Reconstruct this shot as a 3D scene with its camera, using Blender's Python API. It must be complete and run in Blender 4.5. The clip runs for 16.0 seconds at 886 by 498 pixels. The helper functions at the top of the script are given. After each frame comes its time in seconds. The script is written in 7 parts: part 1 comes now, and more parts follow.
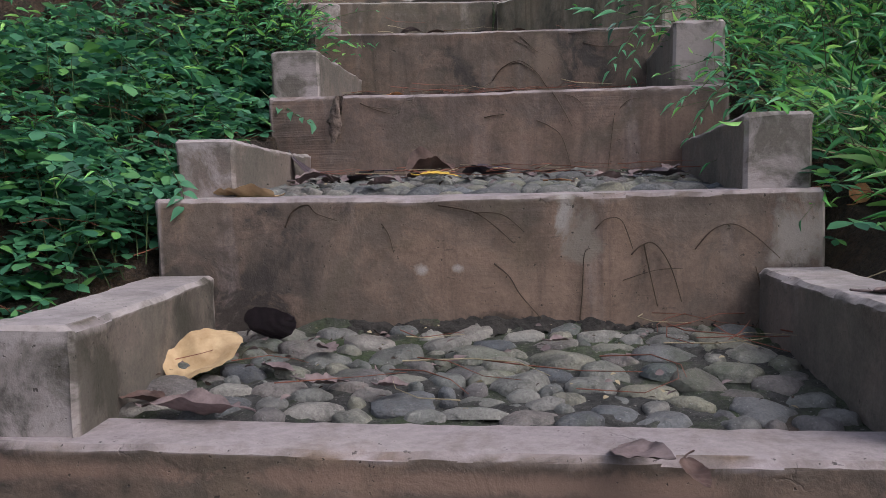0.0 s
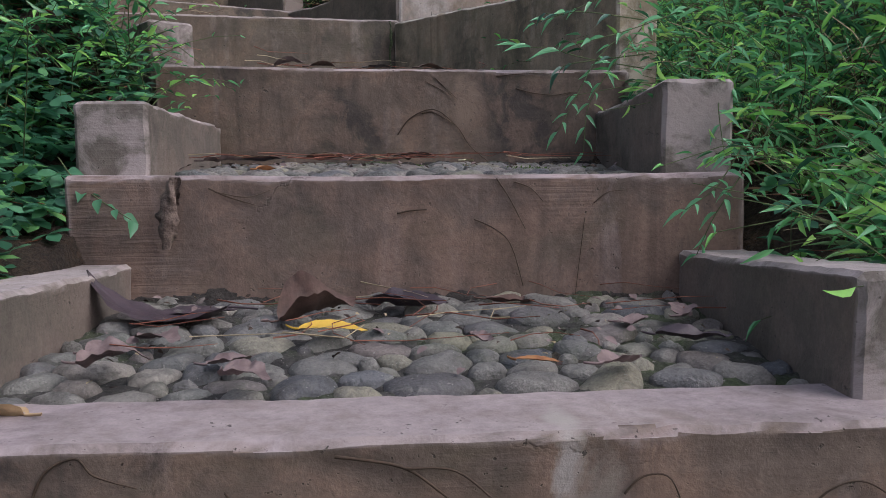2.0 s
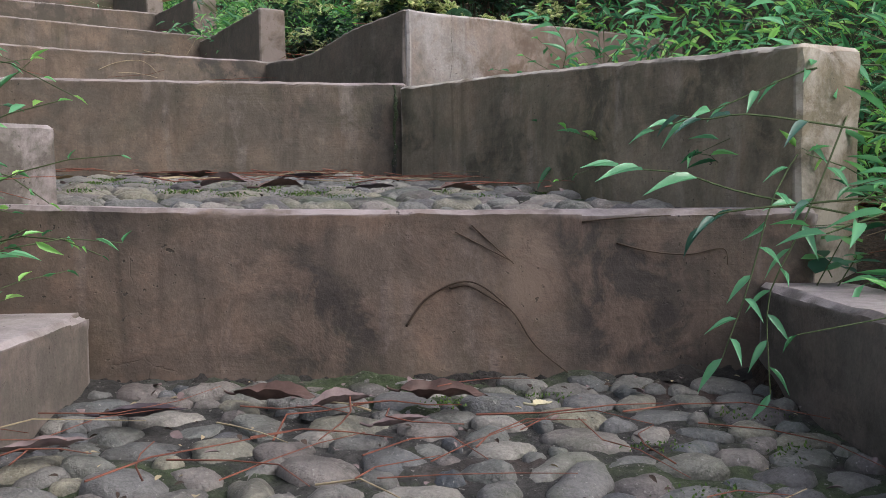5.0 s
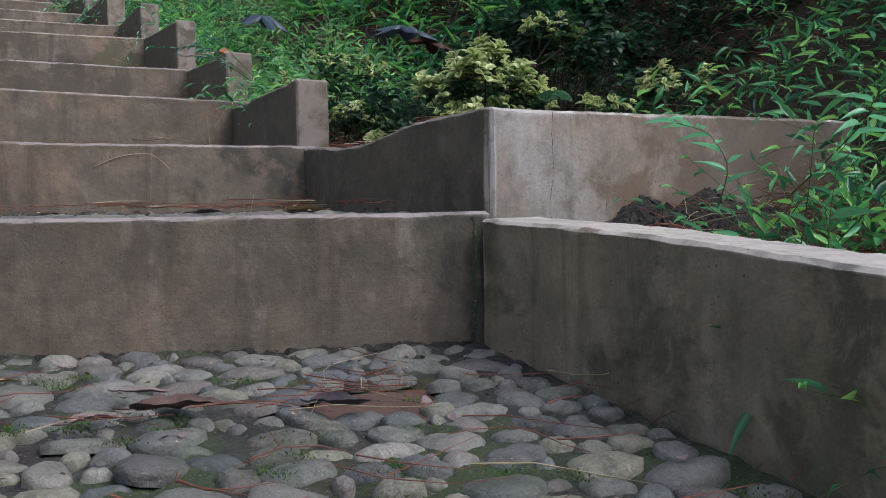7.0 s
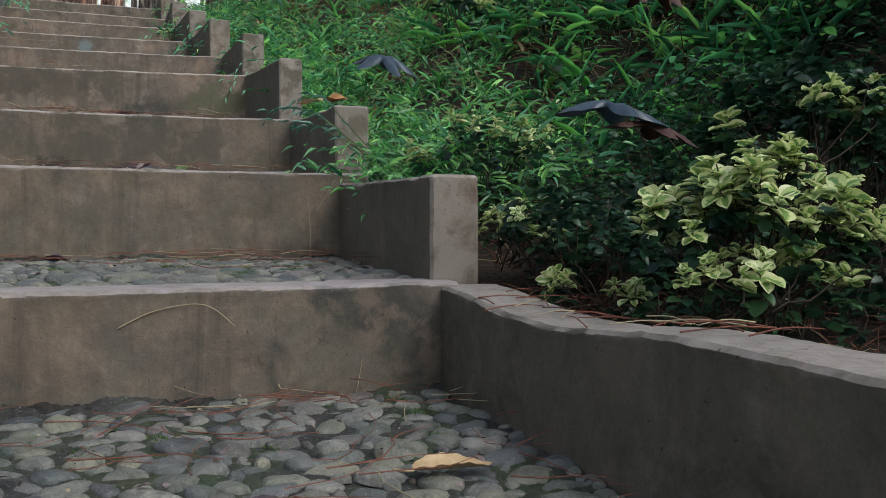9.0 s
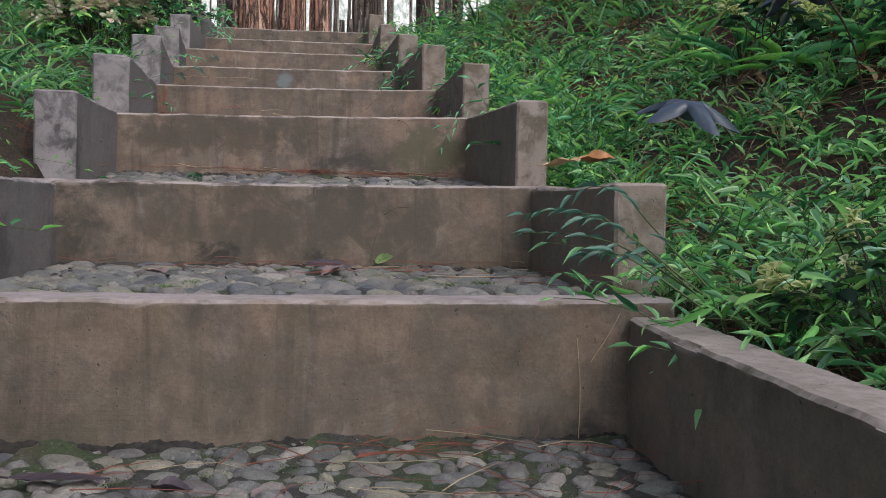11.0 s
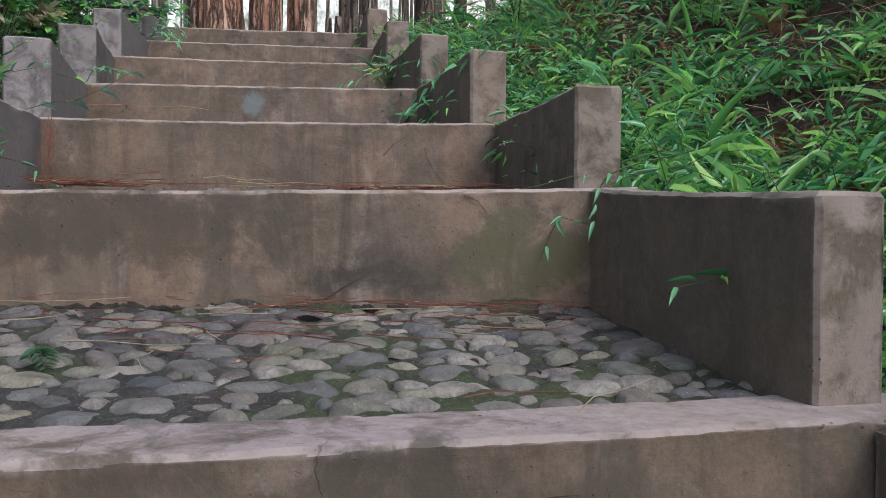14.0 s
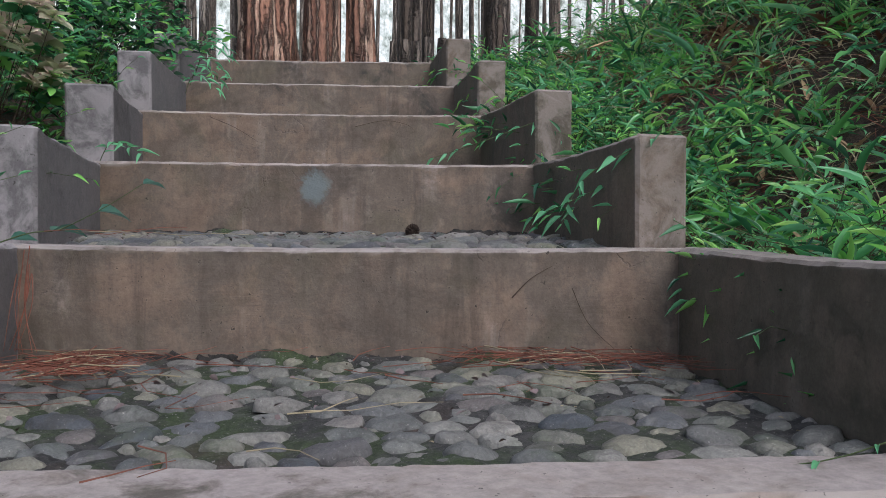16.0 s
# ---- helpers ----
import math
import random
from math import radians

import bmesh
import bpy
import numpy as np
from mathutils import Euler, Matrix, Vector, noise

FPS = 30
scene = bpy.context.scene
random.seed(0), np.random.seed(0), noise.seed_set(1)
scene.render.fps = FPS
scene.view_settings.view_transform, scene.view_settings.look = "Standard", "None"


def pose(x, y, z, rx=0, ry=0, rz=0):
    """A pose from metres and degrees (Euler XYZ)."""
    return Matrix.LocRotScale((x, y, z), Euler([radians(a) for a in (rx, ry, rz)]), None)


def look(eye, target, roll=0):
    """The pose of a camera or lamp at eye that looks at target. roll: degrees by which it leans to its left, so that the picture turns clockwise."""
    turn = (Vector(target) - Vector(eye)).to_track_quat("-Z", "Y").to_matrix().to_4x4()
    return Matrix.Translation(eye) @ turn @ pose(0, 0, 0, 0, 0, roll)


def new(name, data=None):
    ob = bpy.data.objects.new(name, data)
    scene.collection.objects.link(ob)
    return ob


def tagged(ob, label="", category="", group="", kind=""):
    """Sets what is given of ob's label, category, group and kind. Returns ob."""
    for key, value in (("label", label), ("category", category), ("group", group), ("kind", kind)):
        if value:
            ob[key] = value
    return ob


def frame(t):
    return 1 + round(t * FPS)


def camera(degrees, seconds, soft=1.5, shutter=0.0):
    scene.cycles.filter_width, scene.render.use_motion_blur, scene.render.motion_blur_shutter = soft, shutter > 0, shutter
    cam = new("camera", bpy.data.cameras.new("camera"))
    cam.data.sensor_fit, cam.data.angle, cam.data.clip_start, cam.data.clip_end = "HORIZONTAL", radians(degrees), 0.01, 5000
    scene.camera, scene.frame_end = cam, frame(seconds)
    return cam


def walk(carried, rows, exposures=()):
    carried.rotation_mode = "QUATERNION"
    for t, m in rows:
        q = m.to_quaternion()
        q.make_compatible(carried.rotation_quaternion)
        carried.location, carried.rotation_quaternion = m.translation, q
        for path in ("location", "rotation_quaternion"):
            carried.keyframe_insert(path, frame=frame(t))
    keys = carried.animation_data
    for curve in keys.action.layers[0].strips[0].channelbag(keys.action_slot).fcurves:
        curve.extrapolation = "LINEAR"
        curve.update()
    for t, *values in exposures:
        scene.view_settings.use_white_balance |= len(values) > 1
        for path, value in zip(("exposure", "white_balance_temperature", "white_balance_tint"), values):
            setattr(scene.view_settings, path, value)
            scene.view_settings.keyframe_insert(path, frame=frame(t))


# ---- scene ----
# ---------------------------------------------------------------- camera
cam = camera(55.78, 16.0, soft=0.9)
# seconds, x, y, z, yaw, pitch, roll
ROWS = [
    (0.0, 0.807, 0.988, 0.200, 8.14, -4.99, 1.16),
    (0.5, 0.796, 1.105, 0.213, 2.68, -5.10, 0.96),
    (1.0, 0.780, 1.221, 0.243, 0.70, -5.00, 0.74),
    (1.5, 0.758, 1.330, 0.260, 0.34, -4.91, 0.63),
    (2.0, 0.732, 1.443, 0.333, 0.08, -4.87, 0.34),
    (2.5, 0.710, 1.523, 0.392, -0.17, -4.48, 0.13),
    (3.0, 0.710, 1.639, 0.413, -0.35, -4.19, 0.06),
    (3.5, 0.706, 1.745, 0.427, -0.38, -4.19, -0.16),
    (3.7, 0.704, 1.795, 0.428, -0.34, -4.25, -0.19),
    (4.0, 0.702, 1.864, 0.439, -0.25, -4.20, -0.16),
    (4.5, 0.700, 1.968, 0.474, 0.02, -3.85, 0.12),
    (5.0, 0.698, 2.068, 0.520, 0.52, -3.33, 0.57),
    (5.5, 0.695, 2.168, 0.562, 1.33, -2.89, 1.05),
    (5.8, 0.690, 2.233, 0.579, 2.01, -2.74, 1.30),
    (6.0, 0.687, 2.279, 0.585, 2.54, -2.72, 1.43),
    (6.5, 0.662, 2.389, 0.660, 2.94, -2.30, 1.17),
    (7.0, 0.636, 2.540, 0.732, 4.20, -2.08, 0.93),
    (7.5, 0.618, 2.678, 0.791, 6.23, -1.82, 0.71),
    (8.0, 0.580, 2.854, 0.854, 8.52, -1.92, 0.43),
    (8.5, 0.530, 2.990, 0.937, 9.92, -1.64, 0.03),
    (9.0, 0.455, 3.177, 0.968, 12.03, -1.66, -0.26),
    (9.5, 0.389, 3.302, 1.051, 18.04, -1.51, -0.67),
    (9.7, 0.362, 3.343, 1.082, 20.92, -1.44, -0.87),
    (10.0, 0.314, 3.424, 1.115, 23.89, -1.33, -1.07),
    (10.5, 0.219, 3.598, 1.144, 25.87, -1.19, -1.19),
    (11.0, 0.116, 3.790, 1.160, 25.54, -1.08, -1.14),
    (11.5, 0.017, 3.968, 1.181, 24.29, -1.02, -1.00),
    (11.8, -0.035, 4.054, 1.205, 23.77, -1.03, -0.89),
    (12.0, -0.065, 4.099, 1.227, 23.68, -1.03, -0.82),
    (12.5, -0.150, 4.225, 1.260, 23.76, -0.99, -0.75),
    (13.0, -0.257, 4.375, 1.304, 23.78, -0.91, -0.70),
    (13.5, -0.364, 4.496, 1.324, 23.75, -1.02, -0.53),
    (14.0, -0.480, 4.630, 1.393, 24.11, -0.97, -0.47),
    (14.5, -0.562, 4.716, 1.455, 26.26, -0.88, -0.56),
    (15.0, -0.667, 4.833, 1.497, 27.46, -0.84, -0.54),
    (15.5, -0.766, 4.939, 1.521, 27.46, -0.76, -0.62),
    (16.0, -0.835, 5.060, 1.638, 27.35, -1.24, -0.30),
]
# the clip's own camera opens and closes a little on the way, and its white balance wanders: seconds, stops, kelvin, tint
EXPOSURES = [(0.0, 0.38, 6230, 14), (0.5, 0.36, 6050, 15), (1.0, 0.40, 6200, 12), (1.5, 0.38, 6230, 13), (2.0, 0.33, 6210, 17), (2.5, 0.18, 5810, 10), (3.0, 0.31, 6070, 12), (3.5, 0.58, 6290, 14), (6.0, 0.68, 6360, 13), (6.5, 0.52, 5910, 15), (7.0, 0.41, 5910, 10), (7.5, 0.35, 6530, 11), (8.0, 0.32, 6450, 13), (8.5, 0.28, 6110, 10), (9.0, 0.19, 6040, 3), (9.5, 0.25, 6250, 9), (12.0, 0.33, 6160, 14), (12.5, 0.39, 5860, 13), (13.0, 0.38, 6180, 11), (13.5, 0.28, 6230, 13), (14.0, 0.33, 6160, 14), (14.5, 0.35, 6090, 14), (15.0, 0.30, 6170, 13), (15.5, 0.25, 6210, 12), (16.0, 0.18, 5920, 12)]
walk(cam, [(t, pose(x, y, z, 90 + pitch, roll, yaw)) for t, x, y, z, yaw, pitch, roll in ROWS], EXPOSURES)

# ---------------------------------------------------------------- light
SUN_FROM = Vector((0.62, -0.30, 0.73)).normalized()
world = bpy.data.worlds.new("overcast_sky")
scene.world = world
world.use_nodes = True
wn = world.node_tree
sky = wn.nodes.new("ShaderNodeTexSky")
sky.sky_type = "NISHITA"
sky.sun_disc = False
sky.sun_elevation = math.asin(SUN_FROM.z)
sky.sun_rotation = math.atan2(SUN_FROM.x, SUN_FROM.y)
sky.dust_density = 4.0
sky.ozone_density = 0.6
pale = wn.nodes.new("ShaderNodeHueSaturation")
pale.inputs["Saturation"].default_value = 0.58
wn.links.new(sky.outputs["Color"], pale.inputs["Color"])
wn.links.new(pale.outputs["Color"], wn.nodes["Background"].inputs["Color"])
wn.nodes["Background"].inputs["Strength"].default_value = 0.15
sun = new("sun", bpy.data.lights.new("sun", "SUN"))
sun.data.energy = 0.95
sun.data.angle = radians(40)
sun.data.color = (1.0, 0.985, 0.965)
sun.matrix_world = look(SUN_FROM * 20, (0, 0, 0))


# ---------------------------------------------------------------- materials
class Nodes:
    """A small helper to wire node materials."""

    def __init__(self, name, rough=0.8):
        self.mat = bpy.data.materials.new(name)
        self.mat.use_nodes = True
        self.t = self.mat.node_tree
        self.b = self.t.nodes["Principled BSDF"]
        self.b.inputs["Roughness"].default_value = rough
        self.co = self.t.nodes.new("ShaderNodeTexCoord").outputs["Object"]

    def put(self, node, **values):
        n = self.t.nodes.new(node)
        for key, value in values.items():
            self.link(value, n.inputs[key.replace("_", " ")])
        return n

    def link(self, value, socket):
        if isinstance(value, bpy.types.NodeSocket):
            self.t.links.new(value, socket)
        else:
            socket.default_value = value

    def world(self):
        return self.put("ShaderNodeNewGeometry").outputs["Position"]

    def island(self):
        return self.put("ShaderNodeNewGeometry").outputs["Random Per Island"]

    def stretch(self, co, sx, sy, sz, angle=0.0):
        n = self.put("ShaderNodeMapping", Vector=co)
        n.inputs["Scale"].default_value = (sx, sy, sz)
        n.inputs["Rotation"].default_value = (0, 0, angle)
        return n.outputs["Vector"]

    def noise(self, co, scale, detail=4.0, rough=0.55, distort=0.0):
        return self.put("ShaderNodeTexNoise", Vector=co, Scale=scale, Detail=detail, Roughness=rough, Distortion=distort).outputs["Fac"]

    def ramp(self, fac, *stops):
        n = self.put("ShaderNodeValToRGB", Fac=fac)
        e = n.color_ramp.elements
        while len(e) < len(stops):
            e.new(0.5)
        for el, (at, c) in zip(e, stops):
            el.position = at
            el.color = (*c, 1) if len(c) == 3 else c
        return n.outputs["Color"]

    def grey(self, fac, a, b):
        return self.ramp(fac, (a, (0, 0, 0)), (b, (1, 1, 1)))

    def mix(self, fac, a, b, how="MIX"):
        n = self.t.nodes.new("ShaderNodeMix")
        n.data_type = "RGBA"
        n.blend_type = how
        self.link(fac, n.inputs["Factor"])
        for v, s in ((a, n.inputs["A"]), (b, n.inputs["B"])):
            if isinstance(v, tuple):
                v = (*v, 1) if len(v) == 3 else v
            self.link(v, s)
        return n.outputs["Result"]

    def math(self, how, a, b):
        n = self.t.nodes.new("ShaderNodeMath")
        n.operation = how
        self.link(a, n.inputs[0])
        self.link(b, n.inputs[1])
        return n.outputs[0]

    def bump(self, height, strength, distance, before=None):
        n = self.put("ShaderNodeBump", Height=height, Strength=strength, Distance=distance)
        if before is not None:
            self.link(before, n.inputs["Normal"])
        return n.outputs["Normal"]

    def done(self, color, rough=None, normal=None):
        self.link((*color, 1) if isinstance(color, tuple) else color, self.b.inputs["Base Color"])
        if rough is not None:
            self.link(rough, self.b.inputs["Roughness"])
        if normal is not None:
            self.link(normal, self.b.inputs["Normal"])
        return self.mat


def concrete(name, base, dark, pale, warm, olive, cap, stains=(), mottle=1.0, brush=0.12):
    """Old trowelled plaster: blotches, drips, trowel lines, pits, hair cracks, pale worn tops and arrises, paled
    further for the light from above.
    """
    n = Nodes(name, 0.85)
    co = n.world()
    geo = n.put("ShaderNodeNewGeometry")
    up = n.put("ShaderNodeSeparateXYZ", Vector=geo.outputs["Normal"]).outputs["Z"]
    blot = n.noise(co, 4.0, 6, 0.62, 0.5)
    mid = n.noise(co, 17.0, 6, 0.68, 0.4)
    fine = n.noise(co, 75.0, 6, 0.75)
    grit = n.noise(co, 260.0, 4, 0.7)
    run = n.noise(n.stretch(co, 17, 17, 1.6), 1.0, 5, 0.65, 0.8)
    run2 = n.noise(n.stretch(co, 9, 9, 0.8), 1.0, 5, 0.65, 0.5)
    trow = n.grey(n.noise(n.stretch(co, 7, 7, 190), 1.0, 4, 0.60, 0.7), 0.36, 0.64)
    where = n.grey(n.noise(co, 3.5, 4, 0.6, 0.6), 0.50, 0.66)
    c = n.ramp(blot, (0.36, dark), (0.45, base), (0.53, base), (0.60, warm))
    c = n.mix(n.math("MULTIPLY", n.grey(mid, 0.48, 0.60), 0.65), c, warm)
    c = n.mix(n.math("MULTIPLY", n.grey(n.noise(co, 5.0, 5, 0.65, 1.2), 0.52, 0.66), 0.5 * mottle), c, olive)
    c = n.mix(n.math("MULTIPLY", n.grey(run, 0.53, 0.66), 0.50 * mottle), c, dark)
    c = n.mix(n.math("MULTIPLY", n.math("MULTIPLY", n.grey(run2, 0.56, 0.66), n.grey(mid, 0.44, 0.58)), 0.35 * mottle), c, pale)
    c = n.mix(n.math("MULTIPLY", n.math("MULTIPLY", n.grey(trow, 0.54, 0.66), where), 0.20 * brush), c, pale)
    c = n.mix(n.math("MULTIPLY", n.math("MULTIPLY", n.ramp(trow, (0.34, (1, 1, 1)), (0.47, (0, 0, 0))), where), 0.30 * brush), c, dark)
    scratch = n.noise(n.stretch(co, 60, 60, 420, 0.4), 1.0, 3, 0.6, 1.5)
    c = n.mix(n.math("MULTIPLY", n.grey(scratch, 0.64, 0.70), 0.5), c, dark)
    c = n.mix(0.45 * mottle, c, n.ramp(n.noise(co, 10.0, 5, 0.60, 1.0), (0.34, (0.30, 0.30, 0.30)), (0.66, (0.70, 0.70, 0.70))), "OVERLAY")
    c = n.mix(0.32, c, n.ramp(fine, (0.26, (0.22, 0.22, 0.22)), (0.74, (0.76, 0.76, 0.76))), "OVERLAY")
    c = n.mix(0.26, c, n.ramp(grit, (0.28, (0.22, 0.22, 0.22)), (0.72, (0.78, 0.78, 0.78))), "OVERLAY")
    # upward faces paled by their normal: wear plus light from above
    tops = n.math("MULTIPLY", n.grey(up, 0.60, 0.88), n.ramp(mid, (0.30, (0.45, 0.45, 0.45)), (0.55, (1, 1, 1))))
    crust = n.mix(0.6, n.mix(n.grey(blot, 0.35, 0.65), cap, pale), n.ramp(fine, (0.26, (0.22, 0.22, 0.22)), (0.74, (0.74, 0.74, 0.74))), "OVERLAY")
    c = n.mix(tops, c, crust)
    # pale arrises: wear, and the highlight along the edges
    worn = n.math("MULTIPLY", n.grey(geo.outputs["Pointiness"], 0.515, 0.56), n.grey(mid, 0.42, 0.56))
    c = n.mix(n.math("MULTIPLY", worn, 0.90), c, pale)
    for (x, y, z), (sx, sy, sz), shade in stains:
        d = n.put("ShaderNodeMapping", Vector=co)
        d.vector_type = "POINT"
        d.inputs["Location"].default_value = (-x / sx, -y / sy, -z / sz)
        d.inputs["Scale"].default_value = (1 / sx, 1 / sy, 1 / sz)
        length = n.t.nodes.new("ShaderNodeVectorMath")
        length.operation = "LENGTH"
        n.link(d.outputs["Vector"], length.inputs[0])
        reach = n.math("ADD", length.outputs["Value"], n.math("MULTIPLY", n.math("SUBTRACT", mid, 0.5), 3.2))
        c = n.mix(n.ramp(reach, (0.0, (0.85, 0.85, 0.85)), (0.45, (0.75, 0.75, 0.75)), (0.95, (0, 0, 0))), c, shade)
    warp = n.put("ShaderNodeTexNoise", Vector=co, Scale=14.0, Detail=5.0, Roughness=0.65).outputs["Color"]
    shift = n.t.nodes.new("ShaderNodeVectorMath")
    shift.operation = "MULTIPLY_ADD"
    n.link(warp, shift.inputs[0])
    shift.inputs[1].default_value = (0.05, 0.05, 0.05)
    n.link(co, shift.inputs[2])
    web = n.put("ShaderNodeTexVoronoi", Vector=shift.outputs["Vector"], Scale=5.5)
    web.feature = "DISTANCE_TO_EDGE"
    hair = n.math("MULTIPLY", n.ramp(web.outputs["Distance"], (0.0, (1, 1, 1)), (0.006, (0, 0, 0))), n.grey(n.noise(co, 6.0, 3, 0.6), 0.60, 0.66))
    c = n.mix(n.math("MULTIPLY", hair, 0.55), c, dark)
    pits = n.math("MULTIPLY", n.grey(n.noise(co, 150.0, 3, 0.6), 0.66, 0.71), n.grey(n.noise(co, 8.0, 3, 0.6), 0.44, 0.56))
    c = n.mix(n.math("MULTIPLY", pits, 0.8), c, (0.022, 0.018, 0.014))
    h = n.math("ADD", n.math("MULTIPLY", fine, 0.6), n.math("MULTIPLY", n.math("MULTIPLY", trow, where), 1.1 * brush))
    h = n.math("SUBTRACT", n.math("SUBTRACT", h, pits), n.math("MULTIPLY", hair, 0.8))
    nm = n.bump(mid, 0.40, 0.006)
    nm = n.bump(h, 0.60, 0.0022, nm)
    nm = n.bump(grit, 0.30, 0.0010, nm)
    return n.done(c, n.ramp(blot, (0.3, (0.72, 0.72, 0.72)), (0.7, (0.95, 0.95, 0.95))), nm)


# pale lime runs, dabs of paint and dark patches on the risers
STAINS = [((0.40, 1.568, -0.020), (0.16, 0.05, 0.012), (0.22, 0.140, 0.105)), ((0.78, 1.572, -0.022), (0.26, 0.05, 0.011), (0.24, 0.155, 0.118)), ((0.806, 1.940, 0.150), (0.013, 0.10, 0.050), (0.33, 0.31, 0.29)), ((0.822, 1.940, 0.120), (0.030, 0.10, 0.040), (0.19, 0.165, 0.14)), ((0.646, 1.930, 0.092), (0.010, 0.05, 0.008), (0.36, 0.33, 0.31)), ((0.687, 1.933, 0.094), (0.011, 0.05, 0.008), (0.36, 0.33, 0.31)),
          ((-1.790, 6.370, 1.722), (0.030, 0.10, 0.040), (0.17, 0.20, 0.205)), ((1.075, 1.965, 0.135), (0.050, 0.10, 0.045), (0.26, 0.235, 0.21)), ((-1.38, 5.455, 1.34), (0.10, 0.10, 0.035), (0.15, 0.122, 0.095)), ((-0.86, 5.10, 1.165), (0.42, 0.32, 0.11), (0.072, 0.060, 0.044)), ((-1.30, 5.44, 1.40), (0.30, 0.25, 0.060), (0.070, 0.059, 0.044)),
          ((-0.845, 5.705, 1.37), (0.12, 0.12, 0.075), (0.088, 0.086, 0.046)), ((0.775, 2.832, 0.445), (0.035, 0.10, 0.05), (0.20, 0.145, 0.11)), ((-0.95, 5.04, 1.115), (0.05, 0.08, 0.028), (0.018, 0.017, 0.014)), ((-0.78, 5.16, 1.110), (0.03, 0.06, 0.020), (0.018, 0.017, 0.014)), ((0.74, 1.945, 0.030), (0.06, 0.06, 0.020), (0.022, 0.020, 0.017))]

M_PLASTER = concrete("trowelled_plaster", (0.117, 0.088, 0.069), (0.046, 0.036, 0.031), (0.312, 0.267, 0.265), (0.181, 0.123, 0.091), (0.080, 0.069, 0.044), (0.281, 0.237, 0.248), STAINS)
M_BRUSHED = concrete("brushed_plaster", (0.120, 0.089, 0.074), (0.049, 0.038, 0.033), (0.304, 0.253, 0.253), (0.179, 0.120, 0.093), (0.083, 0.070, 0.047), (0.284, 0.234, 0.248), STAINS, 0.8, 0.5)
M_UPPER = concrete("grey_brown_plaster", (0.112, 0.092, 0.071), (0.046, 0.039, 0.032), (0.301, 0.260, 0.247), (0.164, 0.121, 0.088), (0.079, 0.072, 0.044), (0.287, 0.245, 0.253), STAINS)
# topmost steps: pinker plaster, also lightened to imitate stronger light up there
M_TOP_LIT = concrete("pinkish_plaster_lit", (0.138, 0.108, 0.084), (0.058, 0.048, 0.039), (0.34, 0.295, 0.270), (0.200, 0.143, 0.105), (0.094, 0.084, 0.053), (0.315, 0.272, 0.262), STAINS)
M_CHEEK = concrete("cheek_plaster", (0.119, 0.103, 0.088), (0.055, 0.049, 0.039), (0.364, 0.320, 0.314), (0.170, 0.134, 0.115), (0.077, 0.074, 0.052), (0.283, 0.247, 0.252), mottle=0.45)
M_PIER = concrete("brown_cheek_plaster", (0.108, 0.090, 0.066), (0.055, 0.048, 0.034), (0.270, 0.230, 0.206), (0.144, 0.110, 0.082), (0.076, 0.071, 0.044), (0.240, 0.206, 0.196), mottle=0.6)
# upper left cheeks: greyer plaster, lightened too for light on their inner faces
M_GREY = concrete("grey_cheek_plaster", (0.114, 0.106, 0.106), (0.058, 0.053, 0.053), (0.27, 0.25, 0.25), (0.136, 0.122, 0.120), (0.088, 0.084, 0.082), (0.24, 0.22, 0.222), mottle=0.22)
# raised base colour makes up for the light this face lacks
M_SIDE_LIT = concrete("side_wall_plaster_lit", (0.240, 0.198, 0.140), (0.100, 0.086, 0.058), (0.50, 0.45, 0.40), (0.290, 0.220, 0.150), (0.150, 0.138, 0.084), (0.44, 0.395, 0.37), mottle=0.9)
M_RETURN = concrete("pale_plaster", (0.30, 0.275, 0.262), (0.16, 0.140, 0.125), (0.44, 0.42, 0.405), (0.26, 0.205, 0.170), (0.20, 0.175, 0.145), (0.34, 0.32, 0.31), [((1.08, 3.96, 0.80), (0.44, 0.44, 0.34), (0.115, 0.080, 0.056)), ((0.83, 3.80, 0.74), (0.06, 0.07, 0.10), (0.15, 0.105, 0.072)), ((0.89, 3.84, 0.86), (0.03, 0.04, 0.05), (0.16, 0.115, 0.085))])


